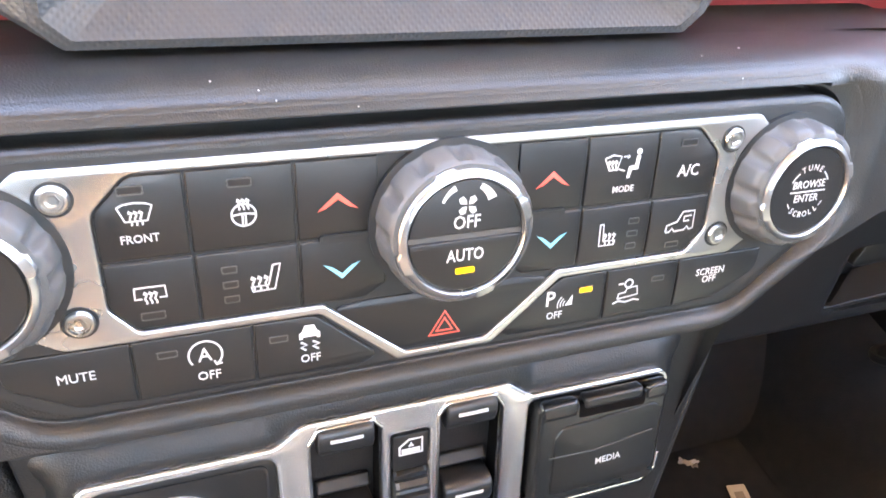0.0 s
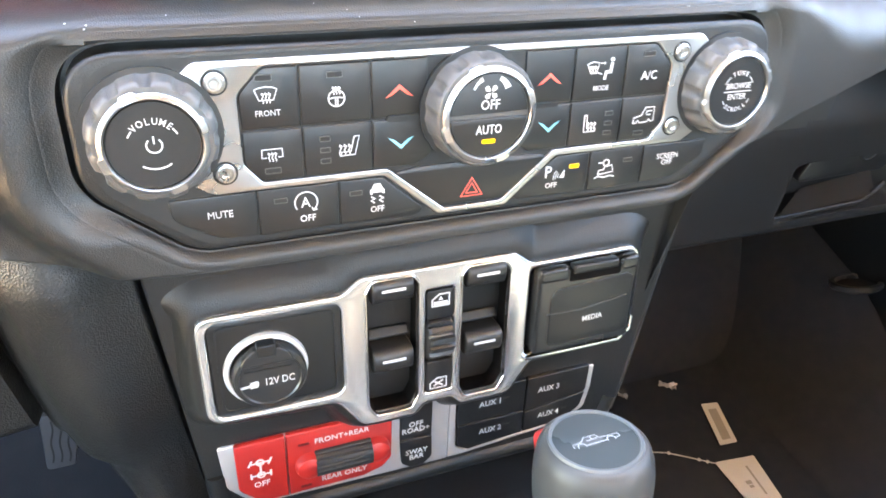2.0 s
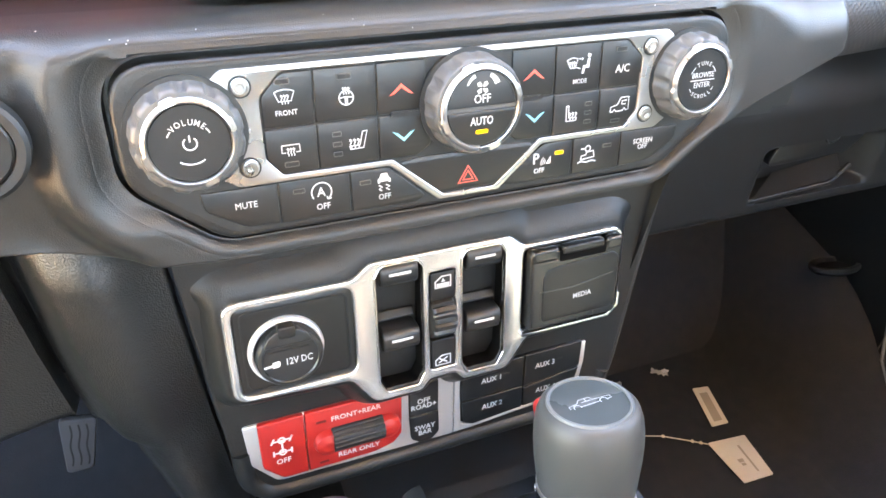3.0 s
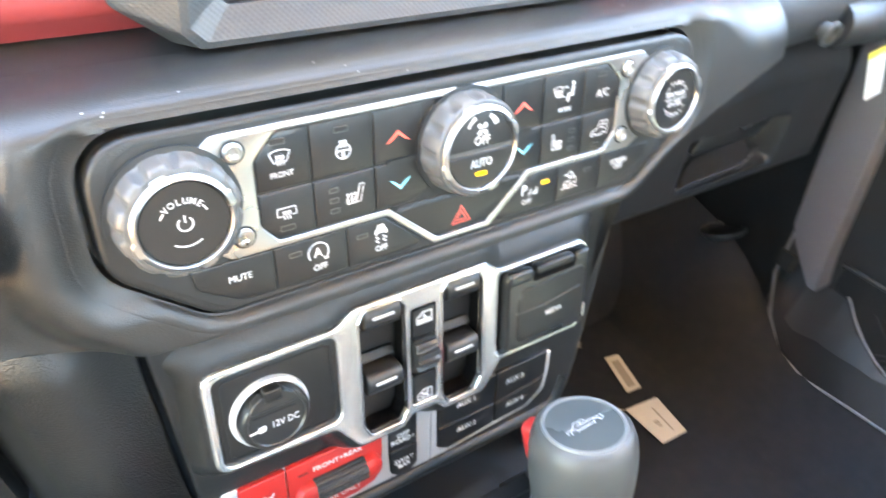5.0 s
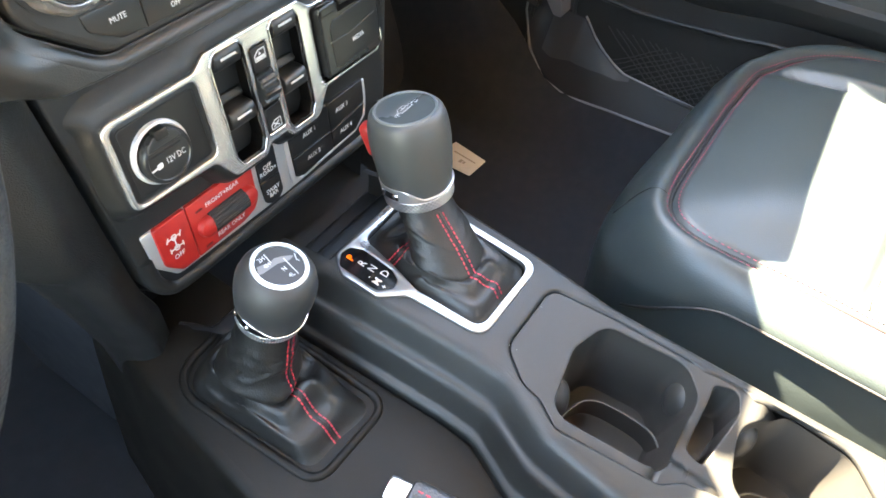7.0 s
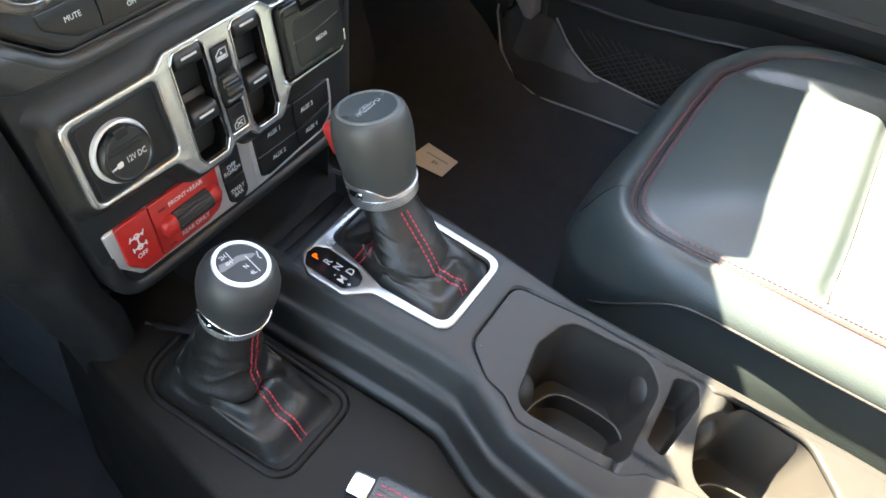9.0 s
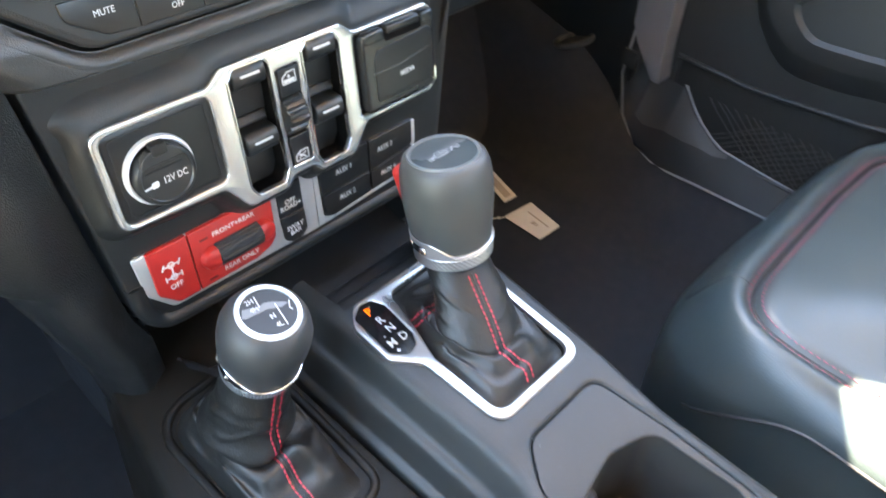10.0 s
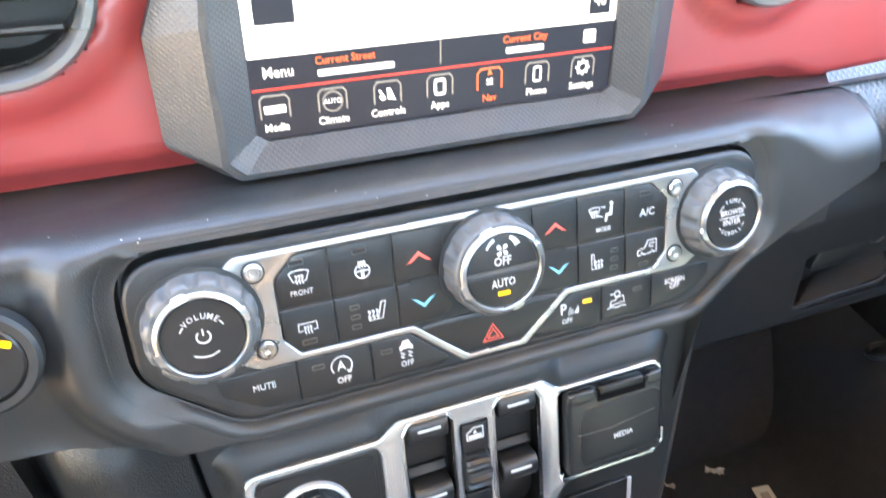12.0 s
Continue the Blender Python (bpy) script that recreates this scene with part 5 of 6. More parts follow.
k2 = slab("lower_key", [rounded([(-17.8, -12.8), (-16.6, -31), (-11, -35), (-3, -35), (2.4, -30), (1.8, -12.8)], [1, 5, 4, 4, 5, 1])], 3.2, 5, BUTTON, sway, RO, bevel=0.8, res=2)
lettering("SWAY\nBAR", k2, RO, (-7.6, -25.0), 5.2, 3.3, bold=0.02, squeeze=0.95)

aux = thing("auxiliary_switch_bank", (0.06, 0.022, 0.34), "bank of four black auxiliary switches in silver trim", "switch bank")
slab("trim_strip", [rounded([(12.8, 12), (12.8, -36.4), (24, -36.4), (92, -31.5), (106, -22), (108.5, -6), (108.5, 10), (105, 10), (105, -6), (102.6, -20), (90, -29.4), (24, -33.6), (18, -30), (16.6, 12)], [0.5, 0.5, 3, 6, 6, 4, 0.5, 0.5, 4, 6, 6, 5, 4, 0.5])], 1.4, 5, LITSILVER, aux, RO, bevel=0.6, res=2, label="satin silver trim")
for word, loop, at in (
        ("AUX 1", box2(17.6, -12.0, 61.4, 12, 0.8), (38.6, 0.4)),
        ("AUX 3", rounded([(62.2, -13.2), (104.4, -8), (104.6, 12), (62.2, 12)], [0.8, 2, 1, 0.8]), (77.4, 1.2)),
        ("AUX 2", rounded([(18.2, -12.8), (19.4, -29), (26, -33), (62.0, -30.0), (61.6, -12.8)], [0.8, 5, 4, 0.8, 0.8]), (39.8, -21.0)),
        ("AUX 4", rounded([(62.4, -14.0), (62.8, -30), (90, -28.6), (101.8, -20), (104.2, -8.8)], [0.8, 0.8, 6, 6, 1]), (79.4, -19.6))):
    k = slab("key", [loop], 2.6, 5, BUTTON, aux, RO, bevel=0.7, res=2)
    lettering(word, k, RO, at, 5.6, 2.7, bold=0.02)
    slab("indicator", [box2(at[0] + 9.5, at[1] + 0.4, at[0] + 12.5, at[1] + 1.6, 0.3)], 2.8, 0.5, LAMP_OFF, k, RO)

# storage shelf under the stack
RUBBER_MAT = material("rubber_mat", (0.0125, 0.0132, 0.0145), 0.38, grain=0.3, scale=900)
shelf = thing("storage_tray", (0, 0.04, 0.28), "dark tray under the centre stack", "tray")


def tray_sheet(prof, x0=-0.118):
    def f(u, v):
        y, z = bend(prof, v)
        x = x0 + (0.130 - x0) * u
        return (x, y + 0.02 * smooth(0.06, 0.0, u), z + 0.004 * smooth(0.05, 0.0, u))
    return f


attach("back", finish(grid_mesh(tray_sheet(((0.030, 0.314), (0.034, 0.303), (0.072, 0.296), (0.080, 0.272))), 40, 16), PANEL, 50), shelf)
attach("floor_mat", finish(grid_mesh(tray_sheet(((0.080, 0.272), (0.040, 0.262), (0.012, 0.261))), 40, 10), RUBBER_MAT, 50), shelf, "dark rubber mat of the tray")
for k, (a, b_) in enumerate((((0.012, 0.261), (-0.006, 0.2705)), ((-0.006, 0.2705), (-0.024, 0.280)), ((-0.024, 0.280), (-0.050, 0.2905)))):
    attach("step", finish(grid_mesh(tray_sheet((a, (a[0] - 0.004, b_[1] - 0.002), (a[0] - 0.008, b_[1]), b_), (-0.103, -0.050, -0.026)[k]), 40, 12), RUBBER_MAT, 50), shelf)

# ---- centre console ----
console = thing("centre_console", (0.04, -0.2, 0.0), "grey-black plastic centre console with cup holders", "centre console")
CONS = material("console_plastic", (0.0178, 0.0180, 0.0172), 0.40, grain=0.5, scale=1500, spec=0.36)
COL = lambda x, y, h=0.0: CO @ Vector((x, y, h))


def console_side(side):
    def f(u, v):
        y = 108 - 640 * u
        if side > 0:
            xe = along([-560, -345, -236, -129, -65, 20, 110], [106, 104, 98, 92, 97, 99, 90], y)
            prof = ((xe - 8, 0.08), (xe - 2, -1.0), (xe + 1.5, -5), (xe + 4, -14), (xe + 6, -35), (xe + 8, -80), (xe + 12, -330))
        else:
            xe = along([-560, -345, -190, -138, -95, -65, 0, 60, 110], [-42, -42, -40, -34, -14, -14, -18, -22, -22], y)
            prof = ((xe + 8, 0.08), (xe + 3, -0.9), (xe - 1.5, -4.2), (xe - 4.5, -10), (xe - 7, -16), (xe - 9.5, -21.5), (xe - 11.5, -23.8), (xe - 14.5, -25.2), (xe - 16.8, -28), (xe - 19, -34), (xe - 21.5, -42), (xe - 23.2, -46.5), (xe - 25.6, -48.4), (xe - 27.6, -50.2), (xe - 28.6, -54), (xe - 29, -70))
        px, ph = bend(prof, v)
        drop = 10 * smooth(60, 112, y)
        return tuple(COL(px, y, ph - drop))
    return f


attach("side", finish(grid_mesh(console_side(1), 60, 40), CONS, 60), console)
attach("side", finish(grid_mesh(console_side(-1), 90, 72), CONS, 60), console)
left_line = [(along([-560, -345, -190, -138, -95, -65, 0, 60, 110], [-38, -38, -36, -30, -10, -10, -14, -18, -18], y), y) for y in np.linspace(64, -532, 40)]
right_line = [(along([-560, -345, -236, -129, -65, 20, 110], [102, 100, 94, 88, 93, 95, 86], y), y) for y in np.linspace(-532, 64, 40)]
well_hole = rounded([(18, 54), (60, 56), (81, 50), (81, -59), (8, -59), (5, -4), (12, 22)], [8, 8, 12, 11, 11, 10, 8], 7)
cup_a = rounded([(-16, -132), (40, -122), (74, -132), (82, -196), (62, -214), (-8, -216)], [18, 22, 20, 20, 22, 20], 9)
cup_b = rounded([(22, -262), (60, -246), (92, -270), (90, -322), (60, -352), (-4, -346)], [20, 18, 20, 24, 24, 20], 9)
slot_hole = rounded([(29, -223), (80, -219), (87, -236), (70, -242), (24, -238)], [6, 7, 7, 6, 6], 6)
tray_hole = rounded([(-25, -140), (-13, -122), (-10, -106), (9, -82), (76, -82), (80, -112), (84, -140), (87, -196), (84, -209), (88, -222), (90, -238), (85, -248), (94, -270), (91, -322), (60, -352), (-6, -348), (4, -262), (-4, -228), (-16, -214)], [10, 10, 22, 18, 14, 16, 20, 16, 5, 7, 7, 6, 18, 24, 24, 20, 12, 8, 10], 8)
slab("top", [left_line + right_line, well_hole, tray_hole], 0, 7, CONS, console, CO, bevel=3.0, res=5, angle=70)


WELL = material("well_plastic", (0.026, 0.0248, 0.0230), 0.45, grain=0.3, scale=1500, spec=0.4)
in_tray = outline_distance(tray_hole)


def saddle(x, y):
    """Height of the liner: a level pad and rim before the cups, then the low moulding between them with a tab."""
    low = -17 + 15.2 * smooth(30, 68, x) * smooth(-194, -208, y) * smooth(-272, -254, y) + 10 * smooth(16, 6, x) * smooth(-206, -214, y) * smooth(-258, -246, y)
    return low + (-1.3 - low) * smooth(-214, -205, y)


def inset(loop, d):
    """The outline moved outwards by d where it bounds the cups' low moulding, and a little inwards round the pad."""
    pts = [Vector(p) for p in loop]
    c = Vector((35, -215))
    out = []
    for k, p in enumerate(pts):
        t = (pts[(k + 1) % len(pts)] - pts[k - 1]).normalized()
        q = Vector((t.y, -t.x))
        q = q if q.dot(p - c) > 0 else -q
        out.append(tuple(p + q * (d if p.y < -200 else -0.3)))
    return out


def well(name, loop, depth, taper, label=""):
    c = Vector((sum(p[0] for p in loop) / len(loop), sum(p[1] for p in loop) / len(loop)))
    rings = [(1.0, 0.0), (0.985, 0.12), (taper + 0.02, 0.86), (taper - 0.01, 0.95), (taper - 0.06, 1.0)]
    n = len(loop)
    verts = []
    for k, q in rings:
        for x, y in loop:
            d = in_tray(x, y)
            rim = -5 + (saddle(x, y) + 2.0) * smooth(-3, -8, d)
            verts.append((c.x + (x - c.x) * k, c.y + (y - c.y) * k, rim + (-depth - rim) * q))
    faces = [(j * n + i, j * n + (i + 1) % n, (j + 1) * n + (i + 1) % n, (j + 1) * n + i) for j in range(len(rings) - 1) for i in range(n)]
    faces.append(tuple(range((len(rings) - 1) * n, len(rings) * n)))
    me = bpy.data.meshes.new(name)
    me.from_pydata(verts, [], faces)
    return attach(name, finish(move(me, CO), WELL, 50), console, label)


w1 = well("cup_holder", cup_a, 72, 0.84)
w2 = well("cup_holder", cup_b, 72, 0.84)
well("coin_slot", slot_hole, 40, 0.9)
bridge = slab_mesh([inset(tray_hole, 3), cup_a, cup_b, slot_hole], 0, 6, 1.4, 3)
bm = bmesh.new()
bm.from_mesh(bridge)
for axis, lo, hi in ((0, -26, 92), (1, -276, -190)):
    for k in range(1, 24):
        at = lo + (hi - lo) * k / 24
        bmesh.ops.bisect_plane(bm, geom=bm.verts[:] + bm.edges[:] + bm.faces[:], plane_co=(at, at, 0), plane_no=(1, 0, 0) if axis == 0 else (0, 1, 0))
for v in bm.verts:
    v.co.z += saddle(v.co.x, v.co.y)
bm.to_mesh(bridge)
bm.free()
attach("liner", finish(move(bridge, CO), CONS, 60), console, "moulded liner with a flat pad round the cup wells")
for w, x, y, face in ((w1, 16, -131, -60), (w1, 73, -204, 130), (w2, 70, -258, -115)):
    m = CO @ Matrix.Translation((x, y, -34)) @ Matrix.Rotation(radians(face), 4, "Z") @ Matrix.Rotation(radians(90), 4, "Y")
    tab = lathe("grip_tab", [(15.5, -9), (14.5, -2), (12.0, 2.5), (8.5, 5.0), (4, 6.4), (0.5, 6.7)], WELL, w, m @ Matrix.Diagonal((1.45, 1.05, 1.1, 1)), n=28, angle=70)
    tube("slit", [tuple(m @ Vector((6 * k - 9, 2.4 - 0.5 * k, 6.7 - 0.5 * (k - 1.5) ** 2))) for k in range(4)], 0.0004, DARK, tab)
ledge = [(12, -140), (24, -142), (38, -149), (45, -164), (46, -198), (36, -212)]
for name, w, pts, deep in (("cup_ledge", w1, ledge, -48), ("cup_ledge", w2, [(x + 8, y - 128) for x, y in ledge], -50)):
    path = [bend(pts, k / 24) for k in range(25)]
    attach(name, finish(grid_mesh(lambda u, v: tuple(COL(*path[int(round(u * 24))], deep - 22 * v)), 24, 2), WELL, 60), w)
    # tube paler than the well, painting the highlight along the ledge
    tube("ledge_highlight", [tuple(COL(x, y, deep)) for x, y in path], 0.0011, KNOBGREY, w)
attach("slot_box", finish(grid_mesh(lambda u, v: tuple(COL(*bend([(30, -226), (31, -235), (56, -238)], u), -22 - 14 * v)), 8, 2), KNOBGREY, 60), console)
block("front_core", (-0.02, -0.05, 0.0), (0.085, 0.03, 0.27), DARK, console, bevel=0.01)

# deck with the transfer case lever
DECK = material("black_deck_plastic", (0.0092, 0.0078, 0.0062), 0.42, grain=0.4, scale=1500, spec=0.15)
deck_right = [(along([-560, -345, -190, -138, -95, -65, 0, 60, 150], [-42, -42, -40, -34, -14, -14, -18, -22, -22], y) - 31, y) for y in np.linspace(-420, 210, 40)]
slab("lever_deck", [rounded([(-120, 210), (-136, 150), (-142, 127), (-157, 26), (-166, -45), (-172, -420)], [1, 20, 20, 60, 60, 4]) + deck_right], -54, 4, DECK, console, CO, bevel=1.2, res=2)
block("gap_floor", (-0.12, -0.50, 0.20), (0.0, 0.03, 0.245), DARK, console, bevel=0)


def deck_side(u, v):
    y = 210 - 620 * u
    xe = along([-420, -45, 26, 127, 150, 210], [-172, -166, -157, -142, -136, -120], y)
    o, h = bend([(3, -54), (-2, -54.4), (-6, -56.5), (-9, -62), (-12, -78), (-15, -120), (-20, -200), (-26, -330)], v)
    return tuple(COL(xe + o, y, h))


attach("deck_side", finish(grid_mesh(deck_side, 60, 42), DECK, 60), console)
# shift gate
gate = thing("shift_gate", (0.045, -0.11, 0.31), "satin silver shift frame with a lit gear indicator", "shift frame")
lobe_out = rounded([(14, 61.5), (61, 62.5), (87, 54), (87, -65), (2, -65), (-3, -3), (-19, 14), (-20, 47), (-8, 62)], [6, 9, 13, 15, 14, 10, 10, 10, 10], 7)
gear_hole = rounded([(-14.5, 53), (-4.5, 59), (4, 58), (9, 49), (7.5, 20), (3, 12), (-5, 9.6), (-14.5, 18)], 5, 6)
slab("frame", [lobe_out, well_hole, gear_hole], 2.2, 5, SILVER, gate, CO, bevel=1.1, res=3, angle=50, label="satin silver frame")
win = slab("indicator_window", [gear_hole], 1.6, 4, GLOSS, gate, CO, label="gloss black gear window")
for ch, at, mat in (("P", (-3.4, 51.0), ORANGE), ("R", (-1.8, 41.2), WHITE), ("N", (-0.6, 32.4), WHITE), ("D", (1.8, 22.4), WHITE), ("M", (-8.0, 22.6), WHITE), ("+", (-8.6, 15.6), WHITE), ("-", (-8.4, 30.0), WHITE)):
    lettering(ch, win, CO, at, 8.8 if ch in "PRNDM" else 6.2, 1.7, mat, bold=0.02, turn=0)


def gaiter(parent, base, h0, low, top, seed, sag, wrinkle, seams, label):
    """A leather gaiter: a drape from its rim to the foot of a wrinkled sleeve, and the sleeve up to the neck."""
    n, ma, mb = 150, 26, 44
    c = Vector((sum(p[0] for p in base) / len(base), sum(p[1] for p in base) / len(base)))
    lens = [0.0]
    for i in range(len(base)):
        lens.append(lens[-1] + (Vector(base[(i + 1) % len(base)]) - Vector(base[i])).length)

    def rim(a):
        """The rim's point in the direction a from its middle."""
        d = Vector((math.cos(a), math.sin(a)))
        best = 0.0
        for i in range(len(base)):
            p, q = Vector(base[i]) - c, Vector(base[(i + 1) % len(base)]) - c
            e = q - p
            den = d.x * e.y - d.y * e.x
            if abs(den) > 1e-9:
                r = (p.x * e.y - p.y * e.x) / den
                w = (p.x * d.y - p.y * d.x) / den
                if -1e-6 <= w <= 1 + 1e-6 and r > best:
                    best = r
        return c + d * best
    rims = [rim(2 * math.pi * i / n) for i in range(n)]

    def point(a, s):
        f = (a / (2 * math.pi) * n) % n
        i = int(f)
        edge = rims[i % n].lerp(rims[(i + 1) % n], f - i)
        out = Vector((math.cos(a), math.sin(a)))
        k = noise.noise(Vector((out.x * 0.9 + seed, out.y * 0.9, s * 2.0)))
        k2 = noise.noise(Vector((out.x * 1.6 + seed, out.y * 1.6, s * 7.0 + 5)))
        if s < 0.4:
            q = s / 0.4
            foot = Vector((low[0], low[1])) + out * low[3]
            p = edge.lerp(foot, q ** 0.8)
            h = h0 - 4 + (low[2] - h0 + 4) * (0.62 * smooth(0.0, 0.3, q) * q ** 0.4 + 0.38 * q ** 1.6)
            crease = math.sin(q * 11 + 5 * k + 2.0 * math.sin(2 * a + seed)) * math.sin(math.pi * q)
            h += (1.6 + 0.3 * sag) * crease + 4.0 * k * math.sin(math.pi * q)
            for j in range(7):
                at = j * 2 * math.pi / 7 + 0.5 * math.sin(seed + 2.3 * j) + 0.35 * (q - 0.5) * math.cos(seed + j)
                gap = (a - at + math.pi) % (2 * math.pi) - math.pi
                h += (3.2 + 3.6 * math.sin(seed * 2 + 1.7 * j)) * math.exp(-(gap / 0.16) ** 2) * math.sin(math.pi * q) ** 0.8
            slant = math.sin(3 * a + 4.2 * q + seed)
            h += 0.35 * sag * max(0.0, slant) ** 3 * math.sin(math.pi * q)
            p += out * 2.2 * k2 * math.sin(math.pi * q)
            h -= sag * 1.3 * smooth(0.55, 1.0, q) * (0.75 + 0.9 * k)
            return Vector((p.x, p.y, max(h, h0 - 5)))
        q = (s - 0.4) / 0.6
        mid = Vector(low[:3]).lerp(Vector(top[:3]), q)
        r = low[3] + (top[3] - low[3]) * smooth(0, 1, q)
        fade = smooth(1.0, 0.85, q)
        roll = math.exp(-((q - 0.05) / 0.09) ** 2)
        r += sag * roll * (0.8 + 0.9 * k)
        wave = 0.0
        for j, (at, amp) in enumerate(((0.24, 1.2), (0.40, 0.7), (0.57, 0.9), (0.76, 0.5))):
            shift = 0.10 * math.sin(math.atan2(out.y, out.x) + seed + 1.3 * j) + 0.16 * noise.noise(Vector((out.x + seed + 3 * j, out.y, j)))
            wave += amp * (0.3 + 1.6 * abs(noise.noise(Vector((out.x * 1.2 + 5 * j, out.y * 1.2 + seed, j))))) * math.exp(-((q - at - shift) / 0.045) ** 2)
        r += (wrinkle * wave + 2.4 * k * (1 - q)) * fade
        h = mid.z - sag * 1.3 * (1 - smooth(0.0, 0.22, q)) * (0.75 + 0.9 * k)
        return Vector((mid.x + out.x * r, mid.y + out.y * r, max(h, h0 - 1)))
    verts = [tuple(point(2 * math.pi * i / n, (0.4 * j / ma) if j <= ma else 0.4 + 0.6 * (j - ma) / mb)) for j in range(ma + mb + 1) for i in range(n)]
    faces = [(j * n + i, j * n + (i + 1) % n, (j + 1) * n + (i + 1) % n, (j + 1) * n + i) for j in range(ma + mb) for i in range(n)]
    me = bpy.data.meshes.new("boot")
    me.from_pydata(verts, [], faces)
    boot = attach("boot", finish(move(me, CO), BOOTLEATHER, 80), parent, label)
    items, ridge = [], []
    for a_rim, a_neck in seams:
        turn = lambda s: radians(a_rim + (a_neck - a_rim) * smooth(0.1, 0.45, s))
        mid = [point(turn(s), s) for s in np.linspace(0.03, 0.97, 90)]
        ridge.append(mid)
        for side in (-1, 1):
            line = []
            for i, s in enumerate(np.linspace(0.03, 0.97, 90)):
                other = point(turn(s) + side * 0.09, s)
                line.append((mid[i] + (other - mid[i]).normalized() * 2.7, (point(turn(s), s) - Vector((low[0], low[1], low[2] - 30))).normalized()))
            walked = [0.0]
            for a, b_ in zip(line, line[1:]):
                walked.append(walked[-1] + (b_[0] - a[0]).length)
            at = 0.0
            while at + 3.0 < walked[-1]:
                ends = []
                for d in (at, at + 2.7):
                    i = max(j for j in range(len(walked)) if walked[j] <= d)
                    w = (d - walked[i]) / max(1e-6, walked[min(i + 1, len(walked) - 1)] - walked[i])
                    ends.append(line[i][0].lerp(line[min(i + 1, len(line) - 1)][0], w) + line[i][1] * 0.15)
                items.append([CO @ q for q in bar(ends[0], ends[1], 1.05, 0.6, line[i][1])])
                at += 4.0
    tagged(attach("stitching", finish(bars_mesh(items, "stitching"), THREAD), boot, "red stitching"), kind="stuff")
    for mid in ridge:
        tube("sewn_ridge", [tuple(CO @ p) for p in mid], 0.0007, BOOTLEATHER, boot)
    return boot


def upright(at, axis):
    """Axes of a lever in millimetres: x across the car, z along the lever."""
    y = axis.cross(Vector((1, 0, 0))).normalized()
    x = y.cross(axis)
    m = Matrix(((x.x, y.x, axis.x, at.x), (x.y, y.y, axis.y, at.y), (x.z, y.z, axis.z, at.z), (0, 0, 0, 1)))
    return m @ Matrix.Scale(0.001, 4)


# automatic shift lever
shifter = thing("gear_shifter", (0.036, -0.085, 0.31), "dark grey gear shift lever with a black leather gaiter", "gear lever")
rim_a = rounded([(19, 53), (60, 55), (80, 49), (80, -58), (9, -58), (6, -4), (13, 22)], [8, 8, 12, 11, 11, 10, 8], 7)
axis_lo, axis_hi = Vector((0.0525, -0.0745, 0.357)), Vector((0.0515, -0.0570, 0.4265))
lean = (axis_hi - axis_lo).normalized()
AX = upright(axis_lo, lean)
neck = CO.inverted() @ axis_lo
gaiter(shifter, rim_a, 0.5, (46, -3, 12, 27.0), (neck.x, neck.y, neck.z, 21.5), 3.0, 2.5, 1.0, ((-86, -106), (140, 116)), "wrinkled black leather gaiter")
LV = (axis_hi - axis_lo).length * 1000
diamonds = lambda a, r, h: r - (0.3 * max(0.0, math.cos(50 * a + 1.9 * h)) + 0.3 * max(0.0, math.cos(50 * a - 1.9 * h)) if 0 < h < 7.6 else 0)
lathe("knurled_ring", [(22, -1.0), (25.6, -0.8)] + [(26.5, 0.1 + 7.4 * k / 14) for k in range(15)] + [(25.6, 8.2), (22, 8.4)], KNURL, shifter, AX, n=300, wobble=diamonds, label="knurled silver ring", angle=50)


def wavy_top(a):
    return 11.0 + 8.5 * smooth(0.45, 0.92, math.cos(a - radians(166)))


def wavy_collar(u, v):
    a = 2 * math.pi * u
    h, r = bend([(8.2, 25.6), (8.8, 26.8), (0.5 * (8.8 + wavy_top(a)), 27.2), (wavy_top(a) - 0.6, 27.5), (wavy_top(a), 27.2), (wavy_top(a) + 0.2, 26.0)], v)
    return tuple(AX @ Vector((r * math.cos(a), r * math.sin(a), h)))


attach("collar", finish(grid_mesh(wavy_collar, 120, 12, True), COLLAR, 60), shifter, "bright silver collar")


def collar_window(u, v):
    a = radians(151 + 36 * u)
    return tuple(AX @ Vector((27.75 * math.cos(a), 27.75 * math.sin(a), 10.4 + 6.2 * v)))


attach("collar_window", finish(grid_mesh(collar_window, 12, 2), GLOSS), shifter, "gloss black window in the collar")
for a in (154, 182):
    lathe("collar_stud", [(2.8, 0), (2.8, 0.5), (2.2, 0.9), (1.4, 0.5)], CHROME, shifter, AX @ Matrix.Rotation(radians(a), 4, "Z") @ Matrix.Translation((27.5, 0, 13.4)) @ Matrix.Rotation(radians(90), 4, "Y"), n=20)
lathe("knob", [(25.6, 8), (26.2, 14), (27.4, 24), (28.8, 40), (29.2, 50), (29.0, 58), (28.0, 66), (26.4, 71), (24.2, 73.4), (22.8, 73.8), (21.8, 71.5)], KNOBGREY, shifter, AX @ Matrix.Diagonal((1, 1, LV / 75.0, 1)), n=72, label="smooth dark grey knob", angle=60)
RINGGREY = material("grey_print", (0.10, 0.105, 0.105), 0.4)
lathe("cap_ring", [(22.9, LV - 3), (22.9, LV - 0.9), (22.3, LV + 0.1), (20.8, LV - 0.1), (20.6, LV - 1.2)], RINGGREY, shifter, AX, n=64, cap=False)
cp = lathe("cap", [(20.8, LV - 3), (20.8, LV - 0.9), (10, LV - 0.7)], material("grey_lens_cap", (0.046, 0.055, 0.056), 0.26, vary=0.03), shifter, AX, n=48, label="round cap with a truck outline")
